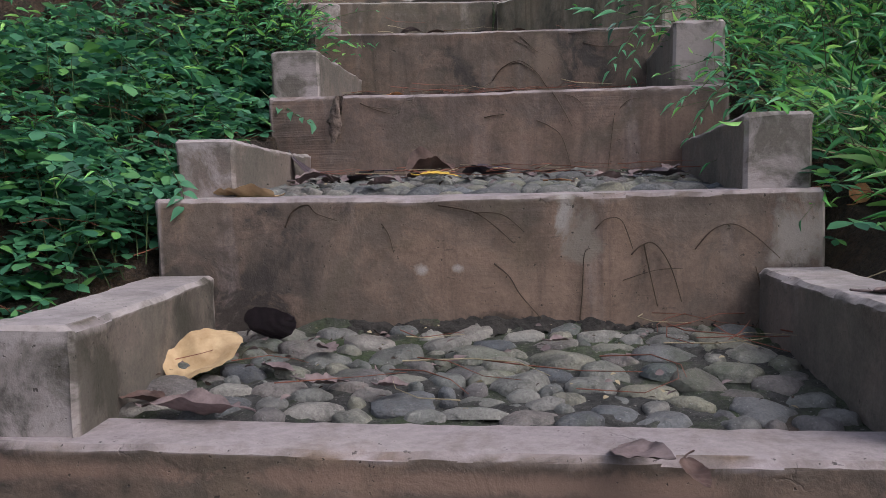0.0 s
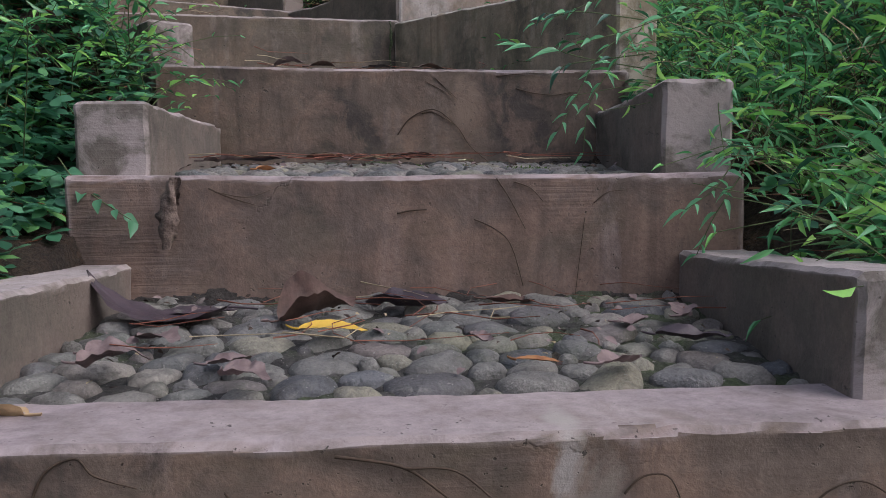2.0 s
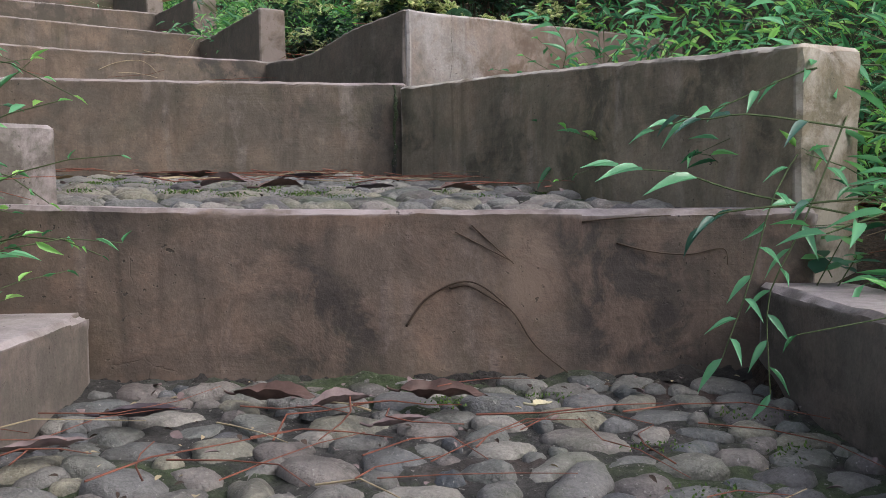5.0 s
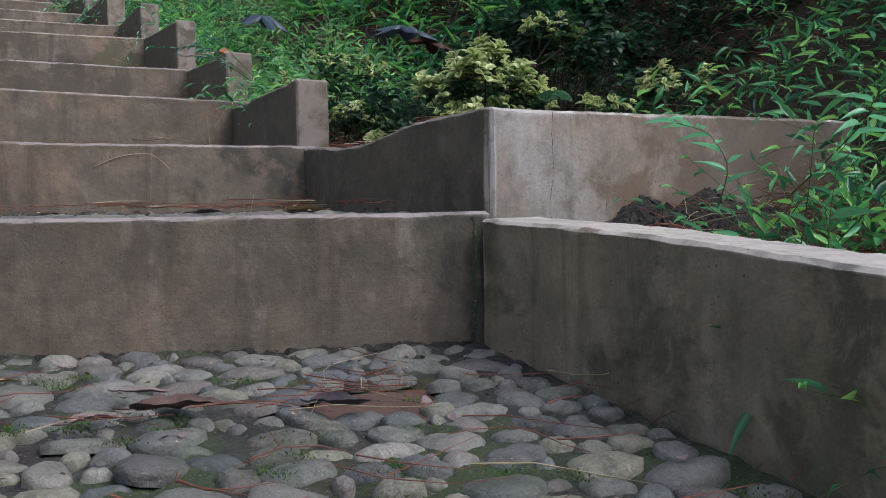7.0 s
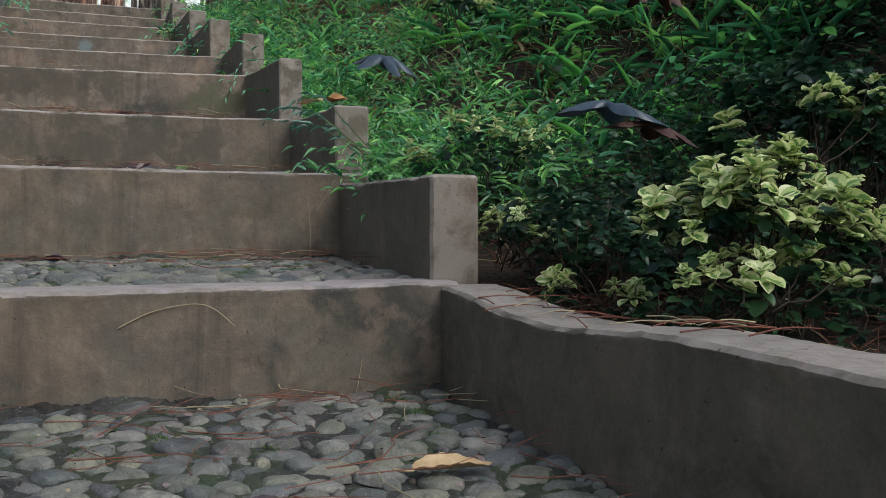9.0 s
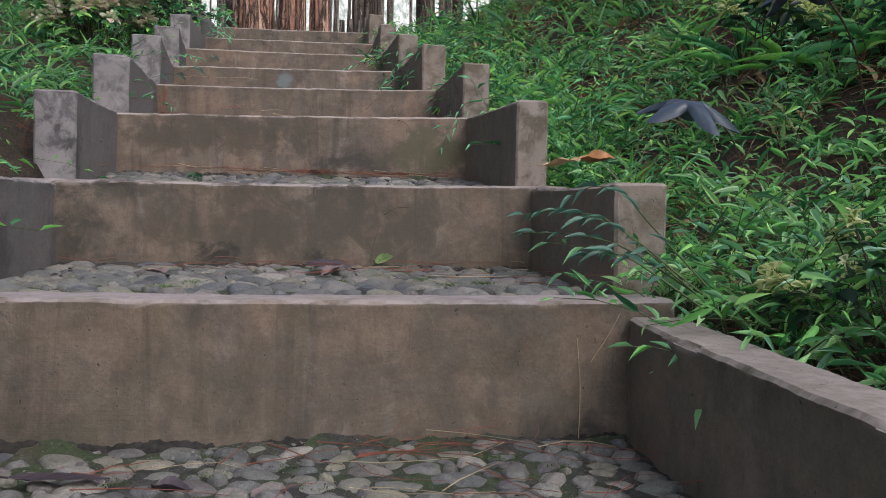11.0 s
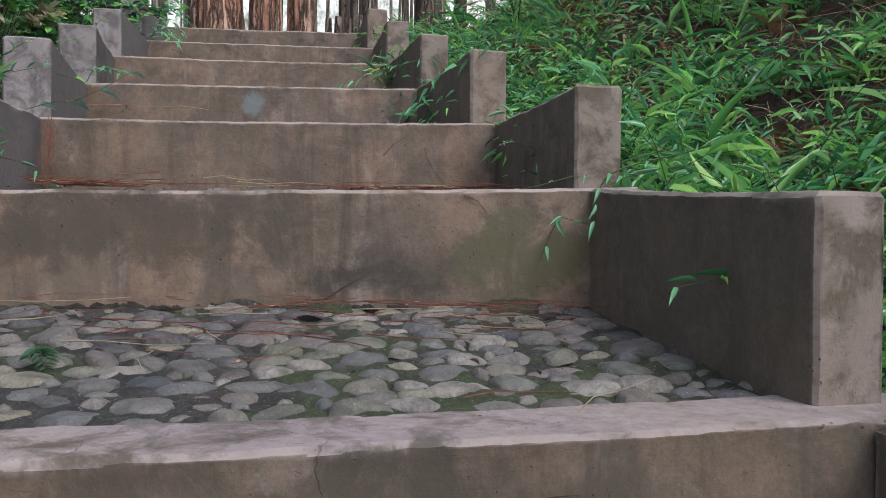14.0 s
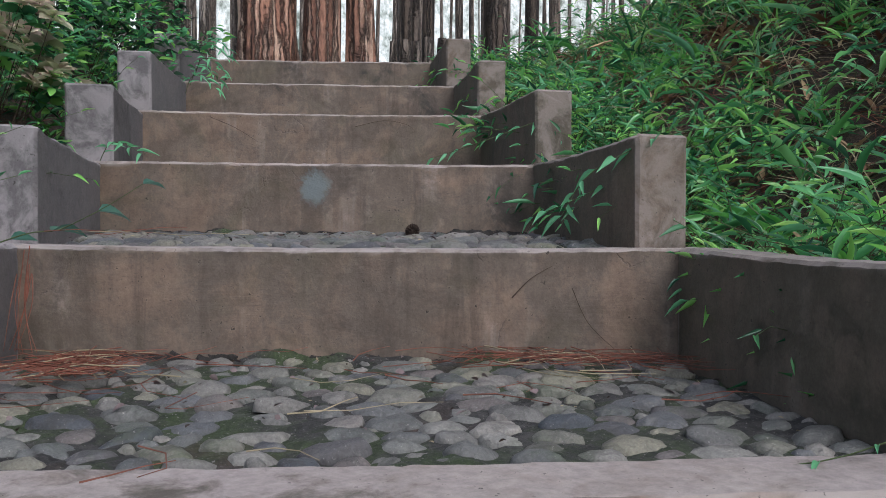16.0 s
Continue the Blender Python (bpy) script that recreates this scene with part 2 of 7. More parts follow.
def cobble_material():
    n = Nodes("river_cobble", 0.6)
    co = n.world()
    rnd = n.put("ShaderNodeObjectInfo").outputs["Random"]
    c = n.ramp(rnd, (0.0, (0.088, 0.095, 0.096)), (0.16, (0.182, 0.172, 0.155)), (0.30, (0.106, 0.111, 0.120)), (0.46, (0.220, 0.206, 0.154)), (0.60, (0.130, 0.135, 0.126)), (0.74, (0.262, 0.246, 0.220)), (0.86, (0.142, 0.122, 0.114)), (1.0, (0.058, 0.067, 0.078)))
    grain = n.noise(co, 120, 6, 0.7)
    c = n.mix(0.45, c, n.ramp(grain, (0.3, (0.28, 0.28, 0.28)), (0.7, (0.72, 0.72, 0.72))), "OVERLAY")
    c = n.mix(0.45, c, n.ramp(n.noise(co, 420, 3, 0.7), (0.3, (0.24, 0.24, 0.24)), (0.7, (0.76, 0.76, 0.76))), "OVERLAY")
    c = n.mix(n.math("MULTIPLY", n.grey(n.noise(co, 24, 6, 0.75, 0.9), 0.48, 0.62), 0.62), c, (0.056, 0.053, 0.048))
    c = n.mix(n.math("MULTIPLY", n.grey(n.noise(co, 55, 5, 0.7, 0.6), 0.56, 0.68), 0.45), c, (0.225, 0.215, 0.195))
    c = n.mix(n.math("MULTIPLY", n.grey(n.noise(co, 7, 6, 0.7), 0.54, 0.66), 0.40), c, (0.060, 0.085, 0.034))
    c = n.mix(n.math("MULTIPLY", n.grey(n.noise(co, 330, 2, 0.5), 0.68, 0.73), 0.7), c, (0.30, 0.29, 0.27))
    nm = n.bump(n.noise(co, 55, 5, 0.65), 0.75, 0.008)
    nm = n.bump(grain, 0.75, 0.0035, nm)
    return n.done(c, n.ramp(grain, (0.3, (0.50, 0.50, 0.50)), (0.7, (0.78, 0.78, 0.78))), nm)


def mortar_material():
    n = Nodes("cobble_mortar", 0.9)
    co = n.world()
    c = n.ramp(n.noise(co, 30, 6, 0.7), (0.3, (0.020, 0.019, 0.018)), (0.52, (0.050, 0.048, 0.045)), (0.75, (0.098, 0.094, 0.088)))
    c = n.mix(n.math("MULTIPLY", n.grey(n.noise(co, 5, 6, 0.7), 0.46, 0.58), 0.75), c, (0.050, 0.078, 0.025))
    c = n.mix(n.math("MULTIPLY", n.grey(n.noise(n.stretch(co, 1, 1, 1, 1.0), 5, 4, 0.6), 0.60, 0.70), 0.6), c, (0.085, 0.050, 0.040))
    c = n.mix(0.7, c, n.ramp(n.noise(co, 170, 5, 0.75), (0.32, (0.16, 0.16, 0.16)), (0.68, (0.84, 0.84, 0.84))), "OVERLAY")
    c = n.mix(n.grey(n.noise(co, 300, 2, 0.5), 0.66, 0.71), c, (0.22, 0.21, 0.19))
    nm = n.bump(n.noise(co, 110, 6, 0.75), 1.0, 0.008)
    return n.done(c, None, nm)


def soil_material():
    n = Nodes("leaf_litter_soil", 0.95)
    co = n.world()
    c = n.ramp(n.noise(co, 14, 6, 0.7, 0.5), (0.3, (0.018, 0.014, 0.010)), (0.5, (0.045, 0.030, 0.020)), (0.66, (0.075, 0.045, 0.028)), (0.8, (0.040, 0.048, 0.018)))
    c = n.mix(0.8, c, n.ramp(n.noise(co, 190, 4, 0.7), (0.35, (0.12, 0.12, 0.12)), (0.65, (0.88, 0.88, 0.88))), "OVERLAY")
    nm = n.bump(n.noise(co, 60, 6, 0.7), 1.0, 0.02)
    nm = n.bump(n.noise(co, 220, 4, 0.7), 1.0, 0.006, nm)
    return n.done(c, None, nm)


def red_soil_material():
    n = Nodes("bare_red_soil", 0.95)
    co = n.world()
    c = n.ramp(n.noise(co, 40, 5, 0.65), (0.3, (0.070, 0.038, 0.030)), (0.7, (0.135, 0.075, 0.058)))
    return n.done(c, None, n.bump(n.noise(co, 90, 5, 0.7), 0.7, 0.005))


def leaf_material(name, *shades, back=0.40, rough=0.45, vein=0.3, gloss=0.5):
    """A leaf: shades by leaf, a paler underside glow through it."""
    n = Nodes(name, rough)
    n.b.inputs["Specular IOR Level"].default_value = gloss
    rnd = n.island()
    k = max(1, len(shades) - 1)
    c = n.ramp(rnd, *[(i / k, s) for i, s in enumerate(shades)])
    co = n.world()
    c = n.mix(vein, c, n.ramp(n.noise(co, 45, 3, 0.6), (0.3, (0.35, 0.35, 0.35)), (0.7, (0.65, 0.65, 0.65))), "OVERLAY")
    n.done(c)
    tr = n.put("ShaderNodeBsdfTranslucent", Color=c)
    m = n.put("ShaderNodeMixShader", Fac=back)
    n.t.links.new(n.b.outputs[0], m.inputs[1])
    n.t.links.new(tr.outputs[0], m.inputs[2])
    n.t.links.new(m.outputs[0], n.t.nodes["Material Output"].inputs["Surface"])
    return n.mat


def variegated_material():
    """Green leaves with broad ragged cream margins, some nearly all cream."""
    n = Nodes("variegated_leaf", 0.38)
    rnd = n.island()
    green = n.ramp(rnd, (0.0, (0.100, 0.200, 0.050)), (0.5, (0.190, 0.320, 0.080)), (1.0, (0.300, 0.420, 0.120)))
    cream = n.ramp(rnd, (0.0, (0.480, 0.560, 0.220)), (0.4, (0.660, 0.690, 0.330)), (1.0, (0.780, 0.770, 0.480)))
    attr = n.t.nodes.new("ShaderNodeAttribute")
    attr.attribute_name = "rim"
    ragged = n.math("ADD", attr.outputs["Fac"], n.math("MULTIPLY", n.math("SUBTRACT", n.noise(n.world(), 110, 3, 0.6), 0.42), 1.6))
    c = n.mix(n.grey(ragged, 0.40, 0.62), green, cream)
    n.done(c)
    tr = n.put("ShaderNodeBsdfTranslucent", Color=c)
    m = n.put("ShaderNodeMixShader", Fac=0.35)
    n.t.links.new(n.b.outputs[0], m.inputs[1])
    n.t.links.new(tr.outputs[0], m.inputs[2])
    n.t.links.new(m.outputs[0], n.t.nodes["Material Output"].inputs["Surface"])
    return n.mat


def plain(name, a, b, scale=40.0, rough=0.85, strength=0.4, distance=0.003):
    n = Nodes(name, rough)
    co = n.world()
    f = n.noise(co, scale, 5, 0.65)
    return n.done(n.ramp(f, (0.3, a), (0.7, b)), None, n.bump(f, strength, distance))


def bark_material(name, dark, mid, red, pale):
    """Flaking plates parted by dark upright fissures."""
    n = Nodes(name, 0.92)
    co = n.world()
    warp = n.put("ShaderNodeTexNoise", Vector=co, Scale=22.0, Detail=5.0, Roughness=0.65).outputs["Color"]
    shift = n.t.nodes.new("ShaderNodeVectorMath")
    shift.operation = "MULTIPLY_ADD"
    n.link(warp, shift.inputs[0])
    shift.inputs[1].default_value = (0.035, 0.035, 0.30)
    n.link(co, shift.inputs[2])
    place = n.stretch(shift.outputs["Vector"], 34, 34, 2.4)
    edge = n.put("ShaderNodeTexVoronoi", Vector=place, Scale=1.0)
    edge.feature = "DISTANCE_TO_EDGE"
    cell = n.put("ShaderNodeTexVoronoi", Vector=place, Scale=1.0)
    tone = n.math("ADD", n.math("MULTIPLY", n.put("ShaderNodeSeparateColor", Color=cell.outputs["Color"]).outputs[0], 0.55), n.math("MULTIPLY", n.noise(n.stretch(co, 60, 60, 18), 1.0, 5, 0.7), 0.45))
    c = n.ramp(tone, (0.22, mid), (0.48, red), (0.72, pale))
    c = n.mix(0.6, c, n.ramp(n.noise(n.stretch(co, 150, 150, 40), 1.0, 4, 0.7), (0.3, (0.2, 0.2, 0.2)), (0.7, (0.8, 0.8, 0.8))), "OVERLAY")
    crack = n.ramp(edge.outputs["Distance"], (0.02, (1, 1, 1)), (0.16, (0, 0, 0)))
    c = n.mix(n.math("MULTIPLY", crack, 0.70), c, dark)
    c = n.mix(n.math("MULTIPLY", n.grey(n.noise(n.stretch(co, 12, 12, 3.0), 1.0, 4, 0.6, 0.5), 0.54, 0.66), 0.75), c, dark)
    return n.done(c, None, n.bump(n.math("SUBTRACT", tone, crack), 1.0, 0.02))


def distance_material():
    n = Nodes("glowing_distance", 1.0)
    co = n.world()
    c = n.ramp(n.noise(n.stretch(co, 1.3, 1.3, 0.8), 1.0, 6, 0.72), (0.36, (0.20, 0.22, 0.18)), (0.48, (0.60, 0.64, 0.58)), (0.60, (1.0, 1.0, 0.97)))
    # emits by itself, whitening the gaps between the trunks
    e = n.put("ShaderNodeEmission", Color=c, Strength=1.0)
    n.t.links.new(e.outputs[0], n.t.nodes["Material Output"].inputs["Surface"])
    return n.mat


M_DISTANCE = distance_material()
M_COBBLE = cobble_material()
M_MOSS = leaf_material("moss", (0.026, 0.062, 0.010), (0.060, 0.125, 0.018), (0.105, 0.190, 0.030), rough=0.8)
M_MORTAR = mortar_material()
M_SOIL = soil_material()
M_RED_SOIL = red_soil_material()
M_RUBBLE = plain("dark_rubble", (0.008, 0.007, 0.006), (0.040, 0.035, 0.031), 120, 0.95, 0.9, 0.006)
M_CLOVER = leaf_material("groundcover_leaf", (0.019, 0.076, 0.045), (0.045, 0.162, 0.093), (0.071, 0.232, 0.127), (0.099, 0.286, 0.135), (0.173, 0.400, 0.103), rough=0.42)
M_WEED = leaf_material("weed_leaf", (0.027, 0.108, 0.058), (0.067, 0.239, 0.095), (0.118, 0.379, 0.137), (0.185, 0.515, 0.260), (0.239, 0.633, 0.137), (0.433, 0.745, 0.206), rough=0.27, back=0.46, gloss=0.75)
# grass shades raised for the upper bank's light; pale bluish ones imitate sky sheen
M_GRASS_LIT = leaf_material("grass_blade_lit", (0.042, 0.158, 0.070), (0.110, 0.349, 0.111), (0.210, 0.563, 0.134), (0.232, 0.504, 0.327), (0.382, 0.753, 0.186), (0.446, 0.675, 0.396), rough=0.27, back=0.46, gloss=0.75)
M_DRY = leaf_material("withered_leaf", (0.10, 0.050, 0.026), (0.24, 0.135, 0.070), (0.40, 0.29, 0.16), (0.14, 0.050, 0.030), back=0.15, rough=0.7)
# near-black leaf shades: the thicket's deep shade is put into the colour
M_SHRUB_SHADE = leaf_material("shrub_leaf_shaded", (0.007, 0.022, 0.015), (0.018, 0.052, 0.030), (0.038, 0.096, 0.046), (0.080, 0.160, 0.060), rough=0.34)
M_VARIEG = variegated_material()
M_PINKISH = leaf_material("cream_pink_leaf", (0.60, 0.56, 0.40), (0.60, 0.46, 0.40), (0.24, 0.33, 0.12), (0.66, 0.62, 0.48))
M_STEM = plain("green_stem", (0.035, 0.060, 0.018), (0.080, 0.110, 0.040))
M_TWIG = plain("dry_twig", (0.028, 0.018, 0.011), (0.075, 0.048, 0.030))
M_STRAW = plain("dry_straw", (0.24, 0.19, 0.115), (0.42, 0.35, 0.22))
M_NEEDLE = plain("red_pine_needle", (0.105, 0.034, 0.022), (0.250, 0.088, 0.052))
M_BARK = bark_material("pine_bark", (0.030, 0.019, 0.015), (0.150, 0.075, 0.050), (0.36, 0.180, 0.120), (0.52, 0.36, 0.27))
# far trunks: the haze of distance is put into this paler bark
M_BARK_FAR = bark_material("haze_paled_far_bark", (0.075, 0.062, 0.052), (0.150, 0.120, 0.095), (0.24, 0.19, 0.15), (0.38, 0.33, 0.28))
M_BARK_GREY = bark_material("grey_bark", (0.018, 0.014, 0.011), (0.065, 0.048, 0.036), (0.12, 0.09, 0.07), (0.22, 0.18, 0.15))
M_LEAF_TAN = plain("tan_dry_leaf", (0.34, 0.22, 0.11), (0.52, 0.38, 0.22), 60, 0.7)
M_LEAF_YELLOW = plain("yellow_leaf", (0.50, 0.30, 0.03), (0.62, 0.42, 0.06), 40, 0.55)
M_LEAF_PURPLE = plain("purple_brown_leaf", (0.026, 0.019, 0.025), (0.072, 0.052, 0.062), 60, 0.5)
M_LEAF_LILAC = plain("greyed_dry_leaf", (0.10, 0.070, 0.070), (0.24, 0.18, 0.175), 60, 0.8)
M_LEAF_BROWN = plain("brown_dry_leaf", (0.040, 0.022, 0.018), (0.130, 0.075, 0.060), 45, 0.65)
M_LEAF_ORANGE = plain("orange_leaf", (0.16, 0.055, 0.018), (0.42, 0.20, 0.070), 55, 0.6)
# dark leaf whose lightened blue includes the sky's sheen on the blade
M_LEAF_SLATE = leaf_material("slate_blue_leaf", (0.026, 0.042, 0.066), (0.042, 0.062, 0.088), back=0.08, rough=0.36, vein=0.8, gloss=0.5)
M_LEAF_RED = plain("red_brown_leaf", (0.022, 0.007, 0.005), (0.065, 0.020, 0.013), 40, 0.7)
M_CONE = plain("pine_cone", (0.020, 0.012, 0.008), (0.060, 0.035, 0.022), 80, 0.8)
M_CREAM = plain("cream_petal", (0.45, 0.40, 0.26), (0.60, 0.55, 0.38), 60, 0.6)


# ---------------------------------------------------------------- mesh tools
def mesh_from(name, verts, faces, *mats, smooth=True):
    me = bpy.data.meshes.new(name)
    me.from_pydata([tuple(v) for v in verts], [], faces)
    me.update()
    if smooth:
        me.polygons.foreach_set("use_smooth", [True] * len(me.polygons))
    for m in mats:
        me.materials.append(m)
    return me


def thing(name, at, label, category, group="", kind=""):
    """An Empty at the base of a thing that is built of parts."""
    ob = new(name)
    ob.location = at
    ob.empty_display_size = 0.05
    return tagged(ob, label, category, group, kind)


def under(ob, parent):
    """Make ob, whose mesh stands in world places, a part of parent."""
    ob.parent = parent
    base = Vector(parent.location)
    up = parent.parent
    while up is not None:
        base = base + Vector(up.location)
        up = up.parent
    ob.location = ob.location - base
    return ob


def part(name, me, parent, label=""):
    ob = under(new(name, me), parent)
    return tagged(ob, label) if label else ob


def rough_wall(p0, p1, thick, z0, top0, top1, mat, seed=0, wear=1.0, dip=0.0, round_=0.0042, step=0.012, hump=None, lip=0.0007, bow=0.0):
    """A plastered wall along p0 -> p1, its back to the left of that way; uneven faces, a thin crust on top and chipped arrises."""
    p0, p1 = np.array(p0, float), np.array(p1, float)
    length = float(np.linalg.norm(p1 - p0))
    d = (p1 - p0) / length
    nrm = np.array([-d[1], d[0]])
    n = max(4, int(length / step))
    hgt = max(top0, top1) - z0
    rows = max(3, int(hgt / 0.030))
    b = round_
    near = (-0.024, -0.017, -0.011, -0.006)
    prof = [(0.0, k / rows, 0) for k in range(rows)]
    prof += [(0.0, 1.0, o) for o in near] + [(0.0, 1.0, -b), (b, 1.0, 0.0), (b + 0.005, 1.0, 0.0)]
    cols = max(2, int(thick / 0.025))
    prof += [(b + 0.005 + (thick - 2 * b - 0.010) * k / cols, 1.0, 0.0) for k in range(1, cols + 1)]
    prof += [(thick - b, 1.0, 0.0), (thick, 1.0, -b)] + [(thick, 1.0, o) for o in reversed(near)]
    prof += [(thick, 1 - k / rows, 0) for k in range(1, rows + 1)]
    m = len(prof)
    verts, faces = [], []
    stations = [0.0, b, b + 0.005] + [b + 0.005 + (length - 2 * b - 0.01) * k / n for k in range(1, n)] + [length - b - 0.005, length - b, length]
    for i, s in enumerate(stations):
        f = s / length
        top = top0 + (top1 - top0) * f - dip * math.sin(math.pi * f)
        if hump is not None:
            top += hump(f)
        end = i in (0, len(stations) - 1)
        for a, fz, off in prof:
            z = z0 + (top - z0) * fz + off
            if fz < 1.0:
                z = min(z, top - 0.028)
            aa = a
            if end:
                aa = thick / 2 + (a - thick / 2) * (1 - 2 * b / thick)
                z = min(z, top - b)
            aa += 4 * bow * f * (1 - f)
            q = Vector((p0[0] + d[0] * s + nrm[0] * aa, p0[1] + d[1] * s + nrm[1] * aa, z))
            arris = fz == 1.0 and off >= -b and (a <= b * 1.01 or a >= thick - b * 1.01) or end
            edge = 1.0 if arris else 0.3
            w = noise.noise_vector(q * 5 + Vector((seed, 0, 0))) * 0.0026
            w += noise.noise_vector(q * 26 + Vector((0, seed, 0))) * 0.0012 * (0.4 + edge)
            w += noise.noise_vector(q * 75) * 0.0017 * edge
            chip = (max(0.0, noise.noise(q * 15 + Vector((seed, seed, 0))) - 0.28) * 0.008 + max(0.0, noise.noise(q * 48 + Vector((seed, 0, seed))) - 0.30) * 0.005) * arris * (a < thick / 2)
            w.z *= 0.7
            front = 1 if a < thick / 2 else -1
            crust = 0.0
            if fz == 1.0 and a in (0.0, thick):
                ragged = 0.012 + 0.009 * noise.noise(Vector((s * 9 + seed, 0, 2))) + 0.006 * noise.noise(Vector((s * 40 + seed, 0, 5)))
                crust = lip if -off < ragged else -lip * 0.3 * (-off < 0.02)
            q += w * wear + Vector((nrm[0], nrm[1], 0)) * (chip - crust) * front - Vector((0, 0, chip))
            verts.append(q)
    for i in range(len(stations) - 1):
        for k in range(m - 1):
            faces.append((i * m + k, (i + 1) * m + k, (i + 1) * m + k + 1, i * m + k + 1))
    faces.append(tuple(range(m)))
    faces.append(tuple(reversed(range((len(stations) - 1) * m, len(stations) * m))))
    me = mesh_from("wall", verts, faces, mat)
    me.set_sharp_from_angle(angle=radians(28))
    return me


# ---------------------------------------------------------------- the staircase
# riser name, inner left foot, inner right foot, nosing height, foot height, how far the nosing runs on to the left and right
RISERS = [
    ("a", (0.395, 1.568), (1.040, 1.574), 0.003, -0.170, 0.220, 0.220),
    ("b", (0.407, 1.914), (1.020, 1.964), 0.179, 0.025, 0.072, 0.078),
    ("c", (0.390, 2.361), (0.990, 2.382), 0.338, 0.199, 0.075, 0.080),
    ("d", (0.370, 2.830), (0.980, 2.847), 0.515, 0.353, 0.110, 0.060),
    ("e", (-0.109, 3.511), (0.598, 3.652), 0.742, 0.563, 0.085, 0.020),
    ("f", (-0.482, 3.891), (0.214, 4.289), 0.889, 0.745, 0.085, 0.030),
    ("g", (-0.821, 4.400), (-0.137, 4.880), 1.077, 0.897, 0.085, 0.070),
    ("h", (-1.163, 4.856), (-0.442, 5.347), 1.251, 1.090, 0.085, 0.080),
    ("i", (-1.523, 5.330), (-0.768, 5.755), 1.453, 1.295, 0.085, 0.075),
    ("j", (-1.856, 5.799), (-1.074, 6.195), 1.616, 1.465, 0.085, 0.075),
    ("k", (-2.159, 6.193), (-1.416, 6.547), 1.768, 1.630, 0.085, 0.075),
    ("l", (-2.438, 6.556), (-1.713, 6.946), 1.928, 1.780, 0.085, 0.075),
    ("m", (-2.677, 6.949), (-1.985, 7.341), 2.082, 1.940, 0.085, 0.075),
    ("n", (-2.938, 7.337), (-2.274, 7.728), 2.246, 2.095, 0.085, 0.075),
]
# how far each nosing rises from its middle to its right end
RISE = {"a": 0.0, "b": 0.0, "c": 0.0, "d": -0.005, "e": -0.001, "f": 0.0013, "g": 0.0011, "h": 0.0062, "i": 0.0075, "j": -0.0002, "k": -0.0032, "l": -0.0042, "m": -0.0032, "n": 0.0003}
CAP = 0.098
# cheek walls on the tread before each riser: front foot (inner side), width, height at the front and at the back
CHEEK_L = {
    "b": ((0.428, 1.584), 0.080, 0.090, 0.090), "c": ((0.400, 1.990), 0.075, 0.252, 0.240), "d": ((0.383, 2.437), 0.085, 0.425, 0.421),
    "e": ((0.303, 2.905), 0.074, 0.600, 0.640), "f": ((-0.190, 3.575), 0.085, 0.880, 0.885), "g": ((-0.560, 3.930), 0.085, 1.045, 1.055),
    "h": ((-1.028, 4.596), 0.090, 1.236, 1.240), "i": ((-1.325, 5.031), 0.085, 1.441, 1.450), "j": ((-1.598, 5.434), 0.092, 1.615, 1.618),
    "k": ((-1.908, 5.863), 0.092, 1.787, 1.764), "l": ((-2.187, 6.241), 0.090, 1.926, 1.925), "m": ((-2.484, 6.622), 0.084, 2.094, 2.078),
    "n": ((-2.755, 6.991), 0.078, 2.244, 2.240),
}
CHEEK_R = {
    "b": ((1.048, 1.600), 0.078, 0.100, 0.090), "c": ((1.017, 2.013), 0.078, 0.268, 0.250), "d": ((0.989, 2.433), 0.082, 0.447, 0.440),
    "g": ((0.192, 4.332), 0.072, 1.040, 1.056), "h": ((-0.182, 4.990), 0.080, 1.238, 1.252), "i": ((-0.480, 5.372), 0.066, 1.431, 1.457),
    "j": ((-0.802, 5.818), 0.072, 1.613, 1.618), "k": ((-1.132, 6.224), 0.078, 1.776, 1.766), "l": ((-1.425, 6.590), 0.075, 1.914, 1.925),
    "m": ((-1.724, 6.965), 0.070, 2.066, 2.078), "n": ((-2.006, 7.340), 0.075, 2.226, 2.243),
}


